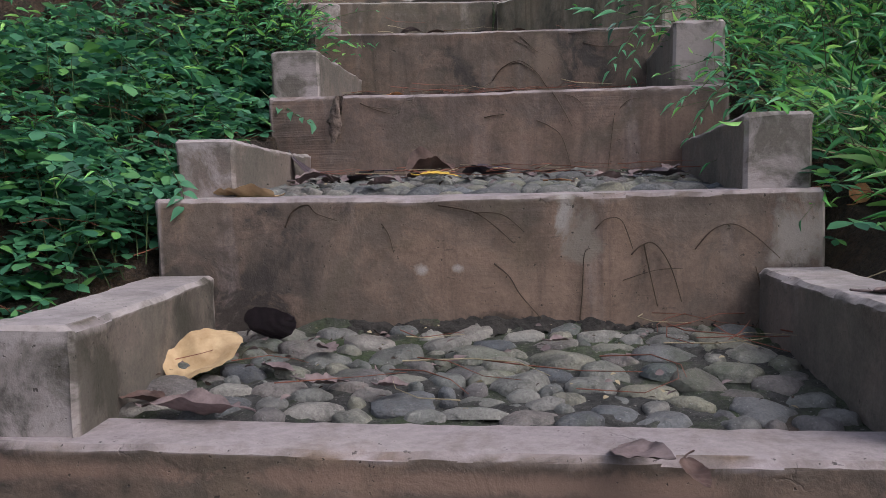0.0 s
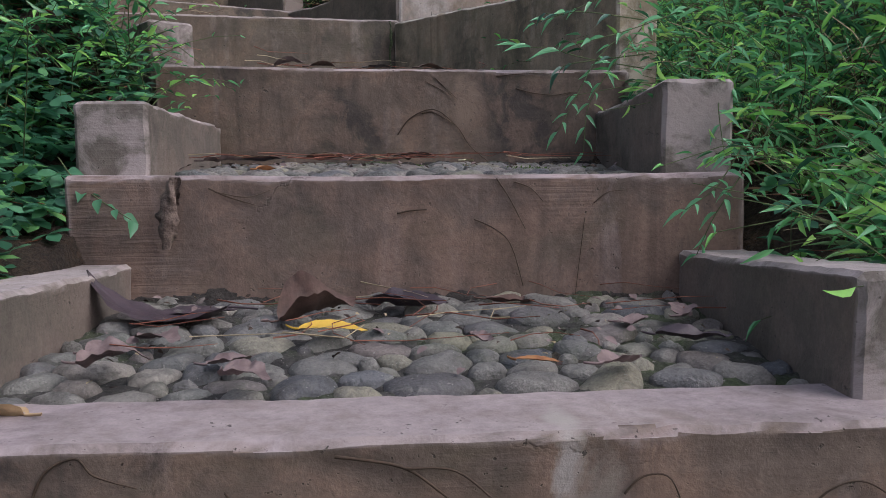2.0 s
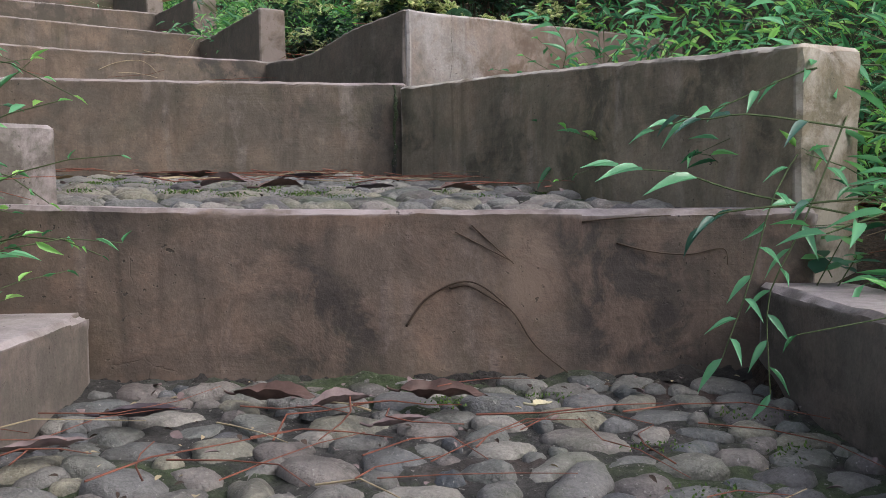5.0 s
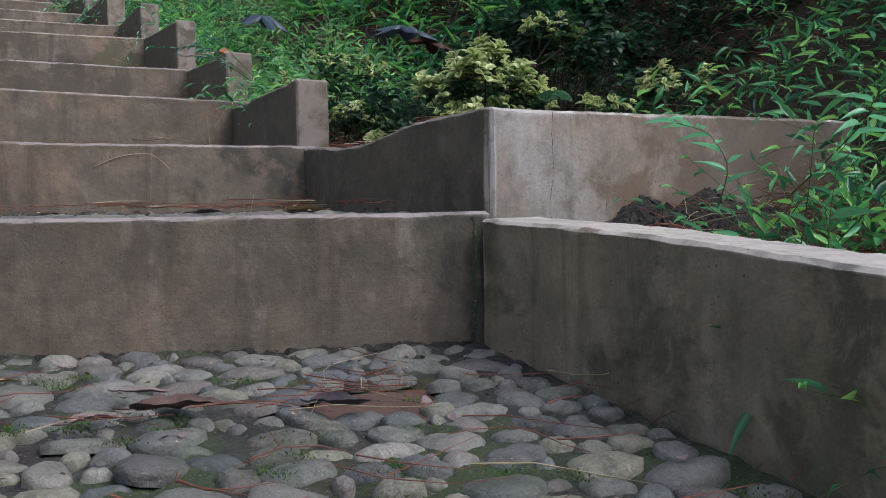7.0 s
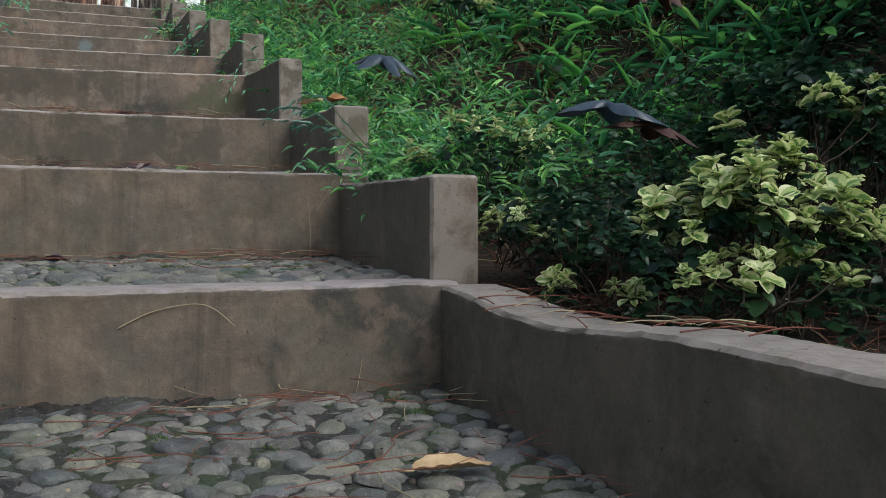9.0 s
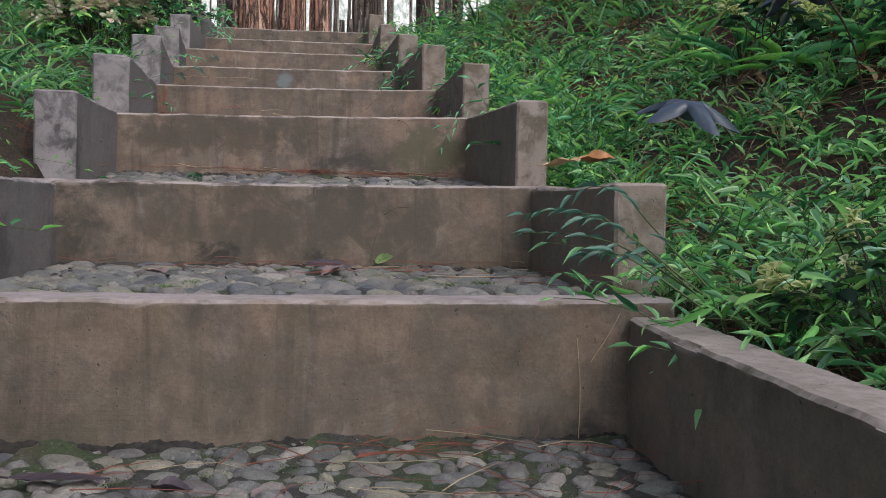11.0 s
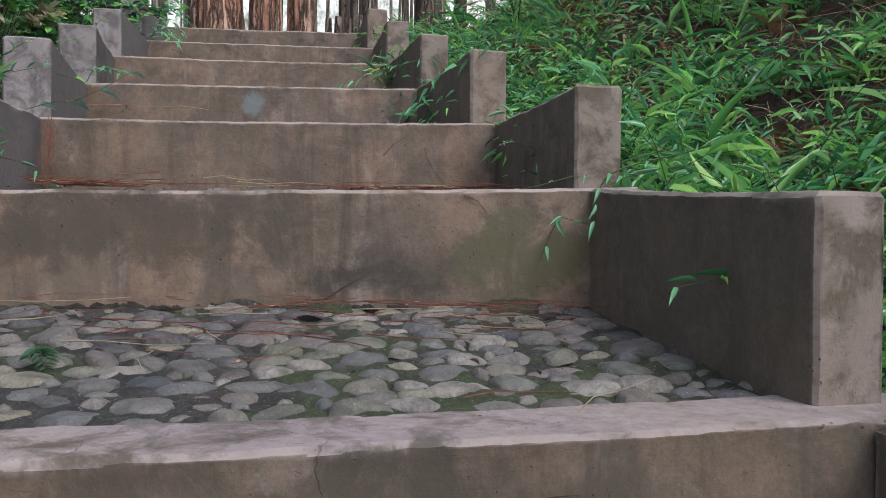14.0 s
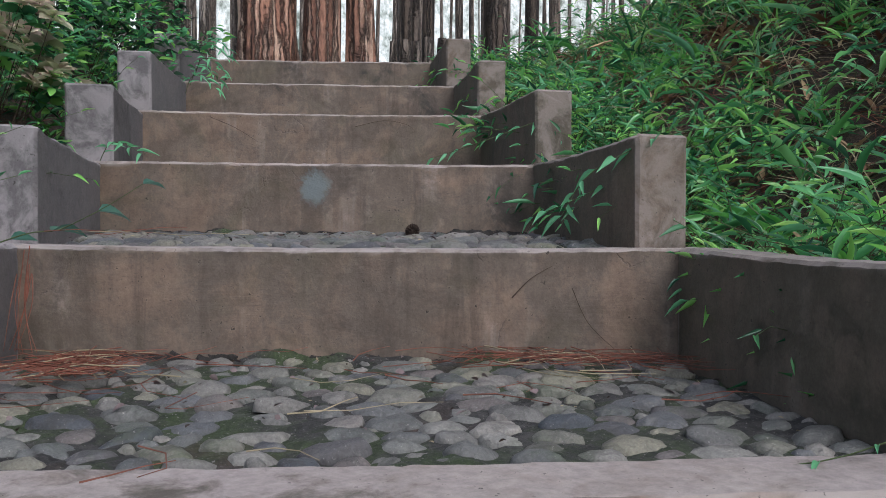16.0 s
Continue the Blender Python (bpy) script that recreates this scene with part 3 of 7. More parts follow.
def cobble_mesh(seed):
    """A rounded river stone, its lower part sunk in the bed."""
    rng = random.Random(seed)
    ph = [rng.uniform(0, 6.28) for _ in range(4)]
    am = [rng.uniform(0.02, 0.09), rng.uniform(0.04, 0.14), rng.uniform(0.01, 0.07)]
    seg, flat = 14, rng.uniform(0.36, 0.58)
    verts, faces = [], []
    sx, sy, tip = rng.uniform(-0.10, 0.10), rng.uniform(-0.10, 0.10), rng.uniform(0.0, 0.16)
    rings = [(1.0, -0.5), (1.0, 0.10)] + [(r, 0.10 + 0.90 * (1 - r ** 2.2) ** flat) for r in (0.93, 0.74, 0.42)]
    for r, z in rings:
        for k in range(seg):
            a = 2 * math.pi * k / seg
            rr = r * (1 + am[0] * math.cos(2 * a + ph[0]) + am[1] * math.cos(3 * a + ph[1]) + am[2] * math.cos(4 * a + ph[2]))
            up = max(z, 0.0)
            rr *= 1 + 0.12 * noise.noise(Vector((2.1 * math.cos(a), 2.1 * math.sin(a), seed * 3.7 + z)))
            lump = 0.30 * up * noise.noise(Vector((1.7 * rr * math.cos(a) + seed * 5.1, 1.7 * rr * math.sin(a), 4.0)))
            verts.append((rr * math.cos(a) + sx * up, rr * math.sin(a) + sy * up, z + tip * up * rr * math.sin(a + ph[3]) + lump))
    verts.append((sx, sy, 1.0))
    for j in range(len(rings) - 1):
        for k in range(seg):
            k2 = (k + 1) % seg
            faces.append((j * seg + k, j * seg + k2, (j + 1) * seg + k2, (j + 1) * seg + k))
    top = len(verts) - 1
    j = len(rings) - 1
    for k in range(seg):
        faces.append((j * seg + k, j * seg + (k + 1) % seg, top))
    return mesh_from("cobble", verts, faces, M_COBBLE)


COBBLES = [cobble_mesh(s) for s in range(18)]


def bilinear(q, u, v):
    (ax, ay, az), (bx, by, bz), (cx, cy, cz), (dx, dy, dz) = q  # front left, front right, back right, back left
    f = [(1 - u) * (1 - v), u * (1 - v), u * v, (1 - u) * v]
    return Vector((f[0] * ax + f[1] * bx + f[2] * cx + f[3] * dx, f[0] * ay + f[1] * by + f[2] * cy + f[3] * dy, f[0] * az + f[1] * bz + f[2] * cz + f[3] * dz))


# a bare hollow where some cobbles are gone: middle, half width, half depth, heading
HOLLOW = (Vector((0.500, 3.400, 0)), 0.080, 0.065, 0.30)


def in_hollow(p, grow=1.0):
    c, a, b, h = HOLLOW
    dx, dy = p.x - c.x, p.y - c.y
    u, w = dx * math.cos(h) + dy * math.sin(h), -dx * math.sin(h) + dy * math.cos(h)
    return (u / (a * grow)) ** 2 + (w / (b * grow)) ** 2 < 1


def bed_mesh(q):
    nu, nv = 74, 44
    verts, faces = [], []
    for j in range(nv + 1):
        for i in range(nu + 1):
            p = bilinear(q, -0.02 + 1.04 * i / nu, -0.03 + 1.06 * j / nv)
            p.z += noise.noise(p * 34) * 0.0055 + noise.noise(p * 85) * 0.0040 + noise.noise(p * 11) * 0.003 - 0.0035
            rim = max(0.0, (-0.03 + 1.06 * j / nv) - 0.93) / 0.07
            p.z += rim * max(0.0, 0.4 + noise.noise(p * 16)) * 0.014
            if in_hollow(p, 1.25):
                p.z -= 0.012
            verts.append(p)
    for j in range(nv):
        for i in range(nu):
            a = j * (nu + 1) + i
            faces.append((a, a + 1, a + nu + 2, a + nu + 1))
    return mesh_from("mortar_bed", verts, faces, M_MORTAR)


def lay_cobbles(step, q, rng, size=1.0, sunk=0.0):
    """Stones of mixed size packed into a tread, the large ones first; sunk: how much deeper they lie in the mortar."""
    heading = math.atan2(q[1][1] - q[0][1], q[1][0] - q[0][0])
    back = math.atan2(q[2][1] - q[3][1], q[2][0] - q[3][0])
    depth = (Vector(q[3]) - Vector(q[0])).length * 0.5 + (Vector(q[2]) - Vector(q[1])).length * 0.5
    width = (Vector(q[1]) - Vector(q[0])).length * 0.5 + (Vector(q[2]) - Vector(q[3])).length * 0.5
    laid = np.zeros((0, 6))
    for half, tries in ((0.034, 40), (0.029, 200), (0.025, 700), (0.021, 1200), (0.018, 1400), (0.014, 1200), (0.010, 700)):
        for _ in range(tries):
            a = half * size * rng.uniform(0.86, 1.14)
            b = a * rng.uniform(0.52, 0.84) if half > 0.02 else a * rng.uniform(0.66, 0.95)
            u, v = rng.uniform(a * 0.7 / width, 1 - a * 0.7 / width), rng.uniform(b * 0.9 / depth, 1 - b * 0.8 / depth)
            p = bilinear(q, u, v)
            turn = heading + (back - heading) * v + rng.gauss(0, 0.38)
            if len(laid):
                dx, dy = p.x - laid[:, 0], p.y - laid[:, 1]
                far = np.hypot(dx, dy)
                way = np.arctan2(dy, dx)
                mine = a * b / np.hypot(b * np.cos(way - turn), a * np.sin(way - turn))
                his = laid[:, 2] * laid[:, 3] / np.hypot(laid[:, 3] * np.cos(way - laid[:, 4]), laid[:, 2] * np.sin(way - laid[:, 4]))
                if (far < (mine + his) * 0.925 + 0.0008).any():
                    continue
            if in_hollow(p):
                continue
            laid = np.vstack([laid, (p.x, p.y, a, b, turn, p.z)])
    for x, y, a, b, turn, z in laid:
        ob = new("cobble", rng.choice(COBBLES))
        ob.rotation_euler = (rng.gauss(0, 0.15), rng.gauss(0, 0.12), turn + (math.pi if rng.random() < 0.5 else 0))
        ob.scale = (a, b, rng.uniform(0.0095, 0.0150) * (0.62 + 14 * b) * size)
        ob.location = (x, y, z - 0.0028 - sunk - rng.uniform(0, 0.0048))
        under(ob, step)


STEPS = {}


def crack_mesh(at, z0, z1, seed, wide=0.0032):
    """A jagged gap of dark crumbs that runs up a wall."""
    verts, faces = [], []
    n = 60
    for i in range(n + 1):
        z = z0 + (z1 - z0) * i / n
        o = 0.006 * noise.noise(Vector((z * 18, seed, 0))) + 0.003 * noise.noise(Vector((z * 70, seed, 1)))
        w = wide * max(0.15, 0.7 + 1.6 * noise.noise(Vector((z * 45, seed, 2))))
        for dx, dy in ((-w, 0.6 * w), (0, -0.5 * w), (w, 0.6 * w)):
            verts.append((at[0] + o + dx, at[1] + dy - 0.5 * o, z))
    for i in range(n):
        for k in range(2):
            a = i * 3 + k
            faces.append((a, a + 1, a + 4, a + 3))
    return mesh_from("joint_crack", verts, faces, M_MORTAR)



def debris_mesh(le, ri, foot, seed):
    """Dark soil and crumbs gathered along the foot of a riser; the dark also imitates the shadow gap there."""
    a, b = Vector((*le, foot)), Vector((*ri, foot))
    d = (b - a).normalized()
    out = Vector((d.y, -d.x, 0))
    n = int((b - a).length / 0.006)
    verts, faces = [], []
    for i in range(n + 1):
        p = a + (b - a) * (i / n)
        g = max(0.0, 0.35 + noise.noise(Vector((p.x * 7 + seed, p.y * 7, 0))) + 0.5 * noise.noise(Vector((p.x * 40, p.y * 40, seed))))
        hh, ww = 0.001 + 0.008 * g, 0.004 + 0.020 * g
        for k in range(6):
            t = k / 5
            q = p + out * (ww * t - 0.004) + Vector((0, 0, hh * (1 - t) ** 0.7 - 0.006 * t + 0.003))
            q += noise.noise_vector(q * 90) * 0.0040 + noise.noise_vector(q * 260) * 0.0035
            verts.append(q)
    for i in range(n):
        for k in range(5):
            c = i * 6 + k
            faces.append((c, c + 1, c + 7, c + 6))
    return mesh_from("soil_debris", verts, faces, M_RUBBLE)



def build_steps():
    rng = random.Random(11)
    for k, (nm, le, ri, z, foot, xl, xr) in enumerate(RISERS):
        lo, hi = np.array(le), np.array(ri)
        d = (hi - lo) / np.linalg.norm(hi - lo)
        mid = (lo + hi) / 2
        last = nm == "n"
        st = thing("stair_step", (mid[0], mid[1], foot),
                   "weathered concrete stair step with a cobbled tread" if k < 10 else "weathered concrete stair step high on the slope",
                   "stair step", "steps of the garden staircase", "structure")
        STEPS[nm] = st
        part("riser_wall", rough_wall(lo - d * xl, hi + d * xr, CAP if k else 0.075, foot - 0.12, z - RISE[nm], z + RISE[nm], M_BRUSHED if nm == "c" else M_PLASTER if k < 4 else M_UPPER if k < 8 else M_TOP_LIT, seed=k * 3.7, dip=0.003), st)
        # one dark strip for black soil and the shadow gap at the riser's foot
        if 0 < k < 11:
            part("soil_debris", debris_mesh(le, ri, foot, k * 2.3), st, "dark soil with painted gap shade at the riser foot")
        cheek = M_CHEEK if k < 5 else M_PIER
        if nm in CHEEK_L and k > 0:
            f, w, z0, z1 = CHEEK_L[nm]
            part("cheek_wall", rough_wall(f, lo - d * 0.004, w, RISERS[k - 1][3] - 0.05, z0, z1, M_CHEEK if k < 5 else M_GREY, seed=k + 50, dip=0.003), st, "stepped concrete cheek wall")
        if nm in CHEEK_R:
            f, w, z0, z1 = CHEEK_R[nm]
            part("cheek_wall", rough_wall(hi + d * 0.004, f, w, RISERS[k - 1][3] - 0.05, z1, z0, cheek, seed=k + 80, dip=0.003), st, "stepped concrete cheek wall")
        if nm == "e":
            part("side_wall", rough_wall((0.606, 3.640), (1.020, 2.846), 0.085, 0.42, 0.732, 0.661, M_SIDE_LIT, seed=21, dip=-0.006, bow=0.030), st, "slanting concrete side wall, colour lightened against its shade")
        if nm == "f":
            part("side_wall", rough_wall((0.205, 4.307), (0.613, 3.666), 0.085, 0.62, 0.885, 0.881, M_PIER, seed=22,
                                         hump=lambda s: -0.016 * (0.5 - 0.5 * math.cos(6.2832 * min(1.0, s / 0.78)))), st, "concrete side wall with a sagging top")
            part("return_wall", rough_wall((0.6200, 3.6625), (1.252, 4.075), 0.085, 0.55, 0.880, 0.892, M_RETURN, seed=23), st, "pale cracked concrete return wall")
    part("joint_crack", crack_mesh((0.596, 3.630), 0.562, 0.734, 3, 0.0045), STEPS["e"], "ragged dark crack in the corner of the walls")
    part("joint_crack", crack_mesh((0.7025, 3.7095), 0.70, 0.884, 8, 0.00035), STEPS["f"], "hair crack down the return wall")
    for k in range(13):
        nm, le, ri, z, foot, xl, xr = RISERS[k]
        nx = RISERS[k + 1]
        d = np.array(ri) - np.array(le)
        d = d / np.linalg.norm(d)
        back = np.array([-d[1], d[0]]) * (CAP if k else 0.075)
        fl, fr = np.array(le) + back, np.array(ri) + back
        bl, br = np.array(nx[1]), np.array(nx[2])
        if nm == "d":
            fl, fr = np.array((0.305, 2.90)), np.array((0.975, 2.944))
        q = [(*fl, z - RISE[nm] - 0.004), (*fr, z + RISE[nm] - 0.004), (*br, nx[4]), (*bl, nx[4])]
        st = STEPS[nm]
        part("mortar_bed", bed_mesh(q), st)
        if k < 10:
            lay_cobbles(st, q, rng, (0.92, 0.95, 0.90, 1.0, 0.82, 0.86, 1.0, 0.94, 1.0, 1.0)[k], 0.002 if nm in "hi" else 0.0)
    c, a, b, h = HOLLOW
    verts = [(c.x, c.y, 0.5405)]
    for i in range(20):
        t = 2 * math.pi * i / 20
        r = 1.15 + 0.12 * math.sin(3 * t) + 0.08 * math.sin(5 * t + 1)
        u, w = a * r * math.cos(t), b * r * math.sin(t)
        x, y = c.x + u * math.cos(h) - w * math.sin(h), c.y + u * math.sin(h) + w * math.cos(h)
        verts.append((x, y, 0.5360 + 0.03 * (y - c.y)))
    faces = [(0, 1 + i, 1 + (i + 1) % 20) for i in range(20)]
    part("soil_patch", mesh_from("soil_patch", verts, faces, M_RED_SOIL), STEPS["d"], "bare red soil where cobbles are missing")


# ---------------------------------------------------------------- the slope
LINE = np.array([(0.90, -6.0, -2.4), (0.74, 0.6, -0.33)] + [((r[1][0] + r[2][0]) / 2, (r[1][1] + r[2][1]) / 2, r[3]) for r in RISERS] + [(-3.3, 8.6, 2.25), (-22.0, 40.0, 2.3)])
SEG = np.diff(LINE[:, :2], axis=0)
SEGLEN = np.linalg.norm(SEG, axis=1)
ARC = np.concatenate([[0], np.cumsum(SEGLEN)])


def along(x, y):
    """Station, distance to the right and height of the stairs beside the points."""
    x, y = np.asarray(x, float), np.asarray(y, float)
    best = np.full(x.shape, 1e9)
    arc, side, zz = np.zeros(x.shape), np.zeros(x.shape), np.zeros(x.shape)
    for i in range(len(SEG)):
        px, py = x - LINE[i, 0], y - LINE[i, 1]
        f = np.clip((px * SEG[i, 0] + py * SEG[i, 1]) / SEGLEN[i] ** 2, 0, 1)
        ex, ey = px - f * SEG[i, 0], py - f * SEG[i, 1]
        dist = np.hypot(ex, ey)
        s = np.sign(SEG[i, 1] * px - SEG[i, 0] * py)
        m = dist < best
        best = np.where(m, dist, best)
        arc = np.where(m, ARC[i] + f * SEGLEN[i], arc)
        side = np.where(m, s * dist, side)
        zz = np.where(m, LINE[i, 2] + f * (LINE[i + 1, 2] - LINE[i, 2]), zz)
    return arc, side, zz


def smooth(a, b, v):
    t = np.clip((v - a) / (b - a), 0, 1)
    return t * t * (3 - 2 * t)


TOP_ARC = ARC[15]
HALF = [np.linalg.norm(np.array(r[2]) - np.array(r[1])) / 2 for r in RISERS]
EDGE_L = np.array([0.40, 0.40] + [h + r[5] for h, r in zip(HALF, RISERS)] + [0.42, 0.42])
EDGE_R = np.array([0.42, 0.42] + [h + max(r[6], 0.10 if r[0] in "ef" else 0) for h, r in zip(HALF, RISERS)] + [0.42, 0.42])


def edge_left(arc):
    return np.interp(arc, ARC, EDGE_L)


def edge_right(arc):
    return np.interp(arc, ARC, EDGE_R)


def ground_height(x, y):
    arc, side, zz = along(x, y)
    right = side - edge_right(arc)
    left = -side - edge_left(arc)
    out = np.maximum(right, left)
    shelf = 0.22 + 0.45 * smooth(ARC[4], ARC[6], arc) * (1 - smooth(ARC[8], ARC[9], arc))
    fade = 1 - 0.8 * smooth(TOP_ARC - 1.2, TOP_ARC + 0.8, arc)
    r0 = np.maximum(right, 0)
    bank = (0.16 * np.minimum(r0, shelf) + 0.80 * np.clip(r0 - shelf, 0, 1.9)) * fade
    low = 0.22 * np.clip(left, 0, 3.0) * (1 - 0.8 * smooth(TOP_ARC - 0.6, TOP_ARC + 0.8, arc))
    inside = smooth(-0.09, -0.01, out)
    bank = bank + 0.085 * np.exp(-((x - 1.02) ** 2 + (y - 3.70) ** 2) / 0.04) * smooth(0.0, 0.10, r0)
    bank = bank + 0.09 * np.exp(-((x - 0.20) ** 2 + (y - 2.72) ** 2) / 0.03) * smooth(0.0, 0.08, left)
    h = zz - 0.30 + inside * 0.235 + bank + low
    return h + 0.02 * np.sin(x * 7 + 1) * np.cos(y * 6) * smooth(0.0, 0.2, out)


def spread(n, near, far):
    t = np.linspace(-1, 1, n)
    k = np.log(2 * far / near) * 0.9
    return np.sinh(t * k) / np.sinh(k) * far


def build_ground():
    n = 240
    g = spread(n, 0.05, 900.0)
    xs, ys = np.meshgrid(g - 0.6, g + 4.2)
    zs = ground_height(xs, ys)
    verts = np.stack([xs.ravel(), ys.ravel(), zs.ravel()], 1)
    idx = np.arange(n * n).reshape(n, n)
    faces = np.stack([idx[:-1, :-1].ravel(), idx[:-1, 1:].ravel(), idx[1:, 1:].ravel(), idx[1:, :-1].ravel()], 1).tolist()
    ob = new("ground", mesh_from("ground", verts, faces, M_SOIL))
    tagged(ob, "dark sloping forest soil with leaf litter beside the stairs", "ground", kind="structure")


# ---------------------------------------------------------------- leaves
def lance(n=5, wide=0.42, fold=0.10, droop=0.22, full=0.9):
    """A pointed leaf, 1 long and 1 wide: its points (along, across, up) and faces."""
    pts, faces = [(0, 0, 0)], []
    for i in range(1, n):
        t = i / n
        w = 0.5 * (math.sin(math.pi * t ** wide) ** full)
        z = -droop * t * t
        pts += [(t, -w, z + fold * w), (t, 0, z), (t, w, z + fold * w)]
    pts.append((1, 0, -droop))
    faces += [(0, 2, 1), (0, 3, 2)]
    for i in range(n - 2):
        a = 1 + 3 * i
        faces += [(a, a + 1, a + 4, a + 3), (a + 1, a + 2, a + 5, a + 4)]
    a = 1 + 3 * (n - 2)
    e = len(pts) - 1
    faces += [(a, a + 1, e), (a + 1, a + 2, e)]
    return np.array(pts), faces


LANCE = lance(4, 0.68, 0.26, 0.16, 1.1)
ROUND = lance(4, 0.95, 0.25, 0.18)
OVAL = lance(6, 1.05, 0.30, 0.16, 0.62)
RIM = np.where(np.abs(OVAL[0][:, 1]) > 0.01, 1.0, 0.0)
RIM[-1] = 1.0
OBOVATE = lance(4, 1.30, 0.16, 0.06, 0.75)
BLADE = lance(4, 0.66, 0.18, 0.34, 1.0)


def unit(v):
    return v / np.maximum(np.linalg.norm(v, axis=-1, keepdims=True), 1e-9)


def leaf_cloud(shape, pos, way, up, length, width):
    """Vertices and faces of many leaves of one shape."""
    pts, faces = shape
    x = unit(way)
    y = unit(np.cross(up, x))
    z = np.cross(x, y)
    L, W = length[:, None, None], width[:, None, None]
    v = pos[:, None, :] + x[:, None, :] * (pts[None, :, 0:1] * L) + y[:, None, :] * (pts[None, :, 1:2] * W) + z[:, None, :] * (pts[None, :, 2:3] * L)
    k = len(pts)
    f = []
    for fc in faces:
        a = np.array(fc)[None, :] + (np.arange(len(pos)) * k)[:, None]
        f.append(a)
    return v.reshape(-1, 3), f


def join_clouds(name, clouds):
    """One mesh of several leaf clouds, each with its material."""
    verts, faces, mats, slots = [], [], [], []
    base = 0
    rims = []
    for v, f, m, *rim in clouds:
        rims.append(rim[0] if rim else np.zeros(len(v)))
        if m not in mats:
            mats.append(m)
        for a in f:
            rows = (a + base).tolist()
            faces += rows
            slots += [mats.index(m)] * len(rows)
        verts.append(v)
        base += len(v)
    me = mesh_from(name, np.concatenate(verts), faces, *mats)
    me.polygons.foreach_set("material_index", slots)
    if any(r.any() for r in rims):
        me.attributes.new("rim", "FLOAT", "POINT").data.foreach_set("value", np.concatenate(rims))
    return me


def tubes(paths, radius):
    """Three-sided stems along paths (n, k, 3)."""
    n, k, _ = paths.shape
    d = unit(np.gradient(paths, axis=1))
    side = unit(np.cross(d, np.array([0.31, 0.2, 0.93])))
    other = np.cross(d, side)
    taper = np.linspace(1, 0.45, k)[None, :, None] * np.asarray(radius).reshape(-1, 1, 1)
    rings = [paths + (side * math.cos(a) + other * math.sin(a)) * taper for a in (0, 2.094, 4.189)]
    v = np.stack(rings, 2).reshape(-1, 3)
    f = []
    start = (np.arange(n) * k * 3)[:, None]
    for j in range(k - 1):
        for s in range(3):
            s2 = (s + 1) % 3
            f.append(start + np.array([[j * 3 + s, j * 3 + s2, (j + 1) * 3 + s2, (j + 1) * 3 + s]]))
    return v, f


def beside(arc, off):
    """Places on the slope at a station; off: metres out from the stairs' edge, to the right (minus: to the left)."""
    side = np.where(off >= 0, edge_right(arc) + off, -edge_left(arc) + off)
    i = np.clip(np.searchsorted(ARC, arc) - 1, 0, len(SEG) - 1)
    f = (arc - ARC[i]) / SEGLEN[i]
    d = SEG[i] / SEGLEN[i][:, None]
    x = LINE[i, 0] + f * SEG[i, 0] + side * d[:, 1]
    y = LINE[i, 1] + f * SEG[i, 1] - side * d[:, 0]
    return np.stack([x, y, ground_height(x, y)], 1), d


def patchy(arc, off, gaps):
    """Which of the places carry plants: clumps with bare litter between them."""
    p, _ = beside(arc, off)
    x, y = p[:, 0], p[:, 1]
    f = np.sin(x * 13 + 2.2 * np.sin(y * 7)) * np.cos(y * 11 + 1.7 * np.sin(x * 9)) + 0.6 * np.sin(x * 31 + y * 17) * np.cos(y * 27 - x * 8)
    return f > gaps


def clover_bed(name, label, arc, side, count, rng, tall=(0.03, 0.13), size=0.024):
    a, s = rng.uniform(*arc, count), rng.uniform(*side, count)
    p, _ = beside(a, s)
    lumps = 0.6 + 0.4 * np.sin(p[:, 0] * 11 + 2 * np.sin(p[:, 1] * 7)) * np.cos(p[:, 1] * 9)
    h = rng.uniform(*tall, count) * lumps
    p[:, 2] += h
    m = count // 5
    stems = np.stack([p - np.stack([rng.normal(0, 0.015, count), rng.normal(0, 0.015, count), h], 1), p - np.array([0, 0, 0.02]) * rng.uniform(0, 1, (count, 1)), p], 1)[:m]
    tilt = unit(np.stack([rng.normal(0.08, 0.30, count), rng.normal(0, 0.30, count), np.ones(count)], 1))
    spin = rng.uniform(0, 6.28, count)
    scale = rng.uniform(0.6, 1.35, count)
    clouds = []
    for q in range(4):
        an = spin + (0.50, -0.50, 2.2, -2.2)[q] + rng.normal(0, 0.12, count)
        way = np.stack([np.cos(an), np.sin(an), np.zeros(count)], 1)
        way = unit(way - tilt * (way * tilt).sum(1, keepdims=True) - tilt * rng.uniform(-0.05, 0.30, (count, 1)))
        ln = size * scale * rng.uniform(0.85, 1.15, count)
        v, f = leaf_cloud(OBOVATE, p, way, tilt, ln, ln * rng.uniform(0.56, 0.74, count))
        clouds.append((v, f, M_CLOVER))
    v, f = tubes(stems, np.full(m, 0.0008))
    clouds.append((v, f, M_STEM))
    ob = new(name, join_clouds(name, clouds))
    return tagged(ob, label, "groundcover", kind="stuff")


def spot_places(spots, rng):
    """Places on the soil round free spots: x, y, spread, how many."""
    xy = np.concatenate([rng.normal((x, y), s, (n, 2)) for x, y, s, n in spots])
    return np.concatenate([xy, (ground_height(xy[:, 0], xy[:, 1]) - 0.008)[:, None]], 1)


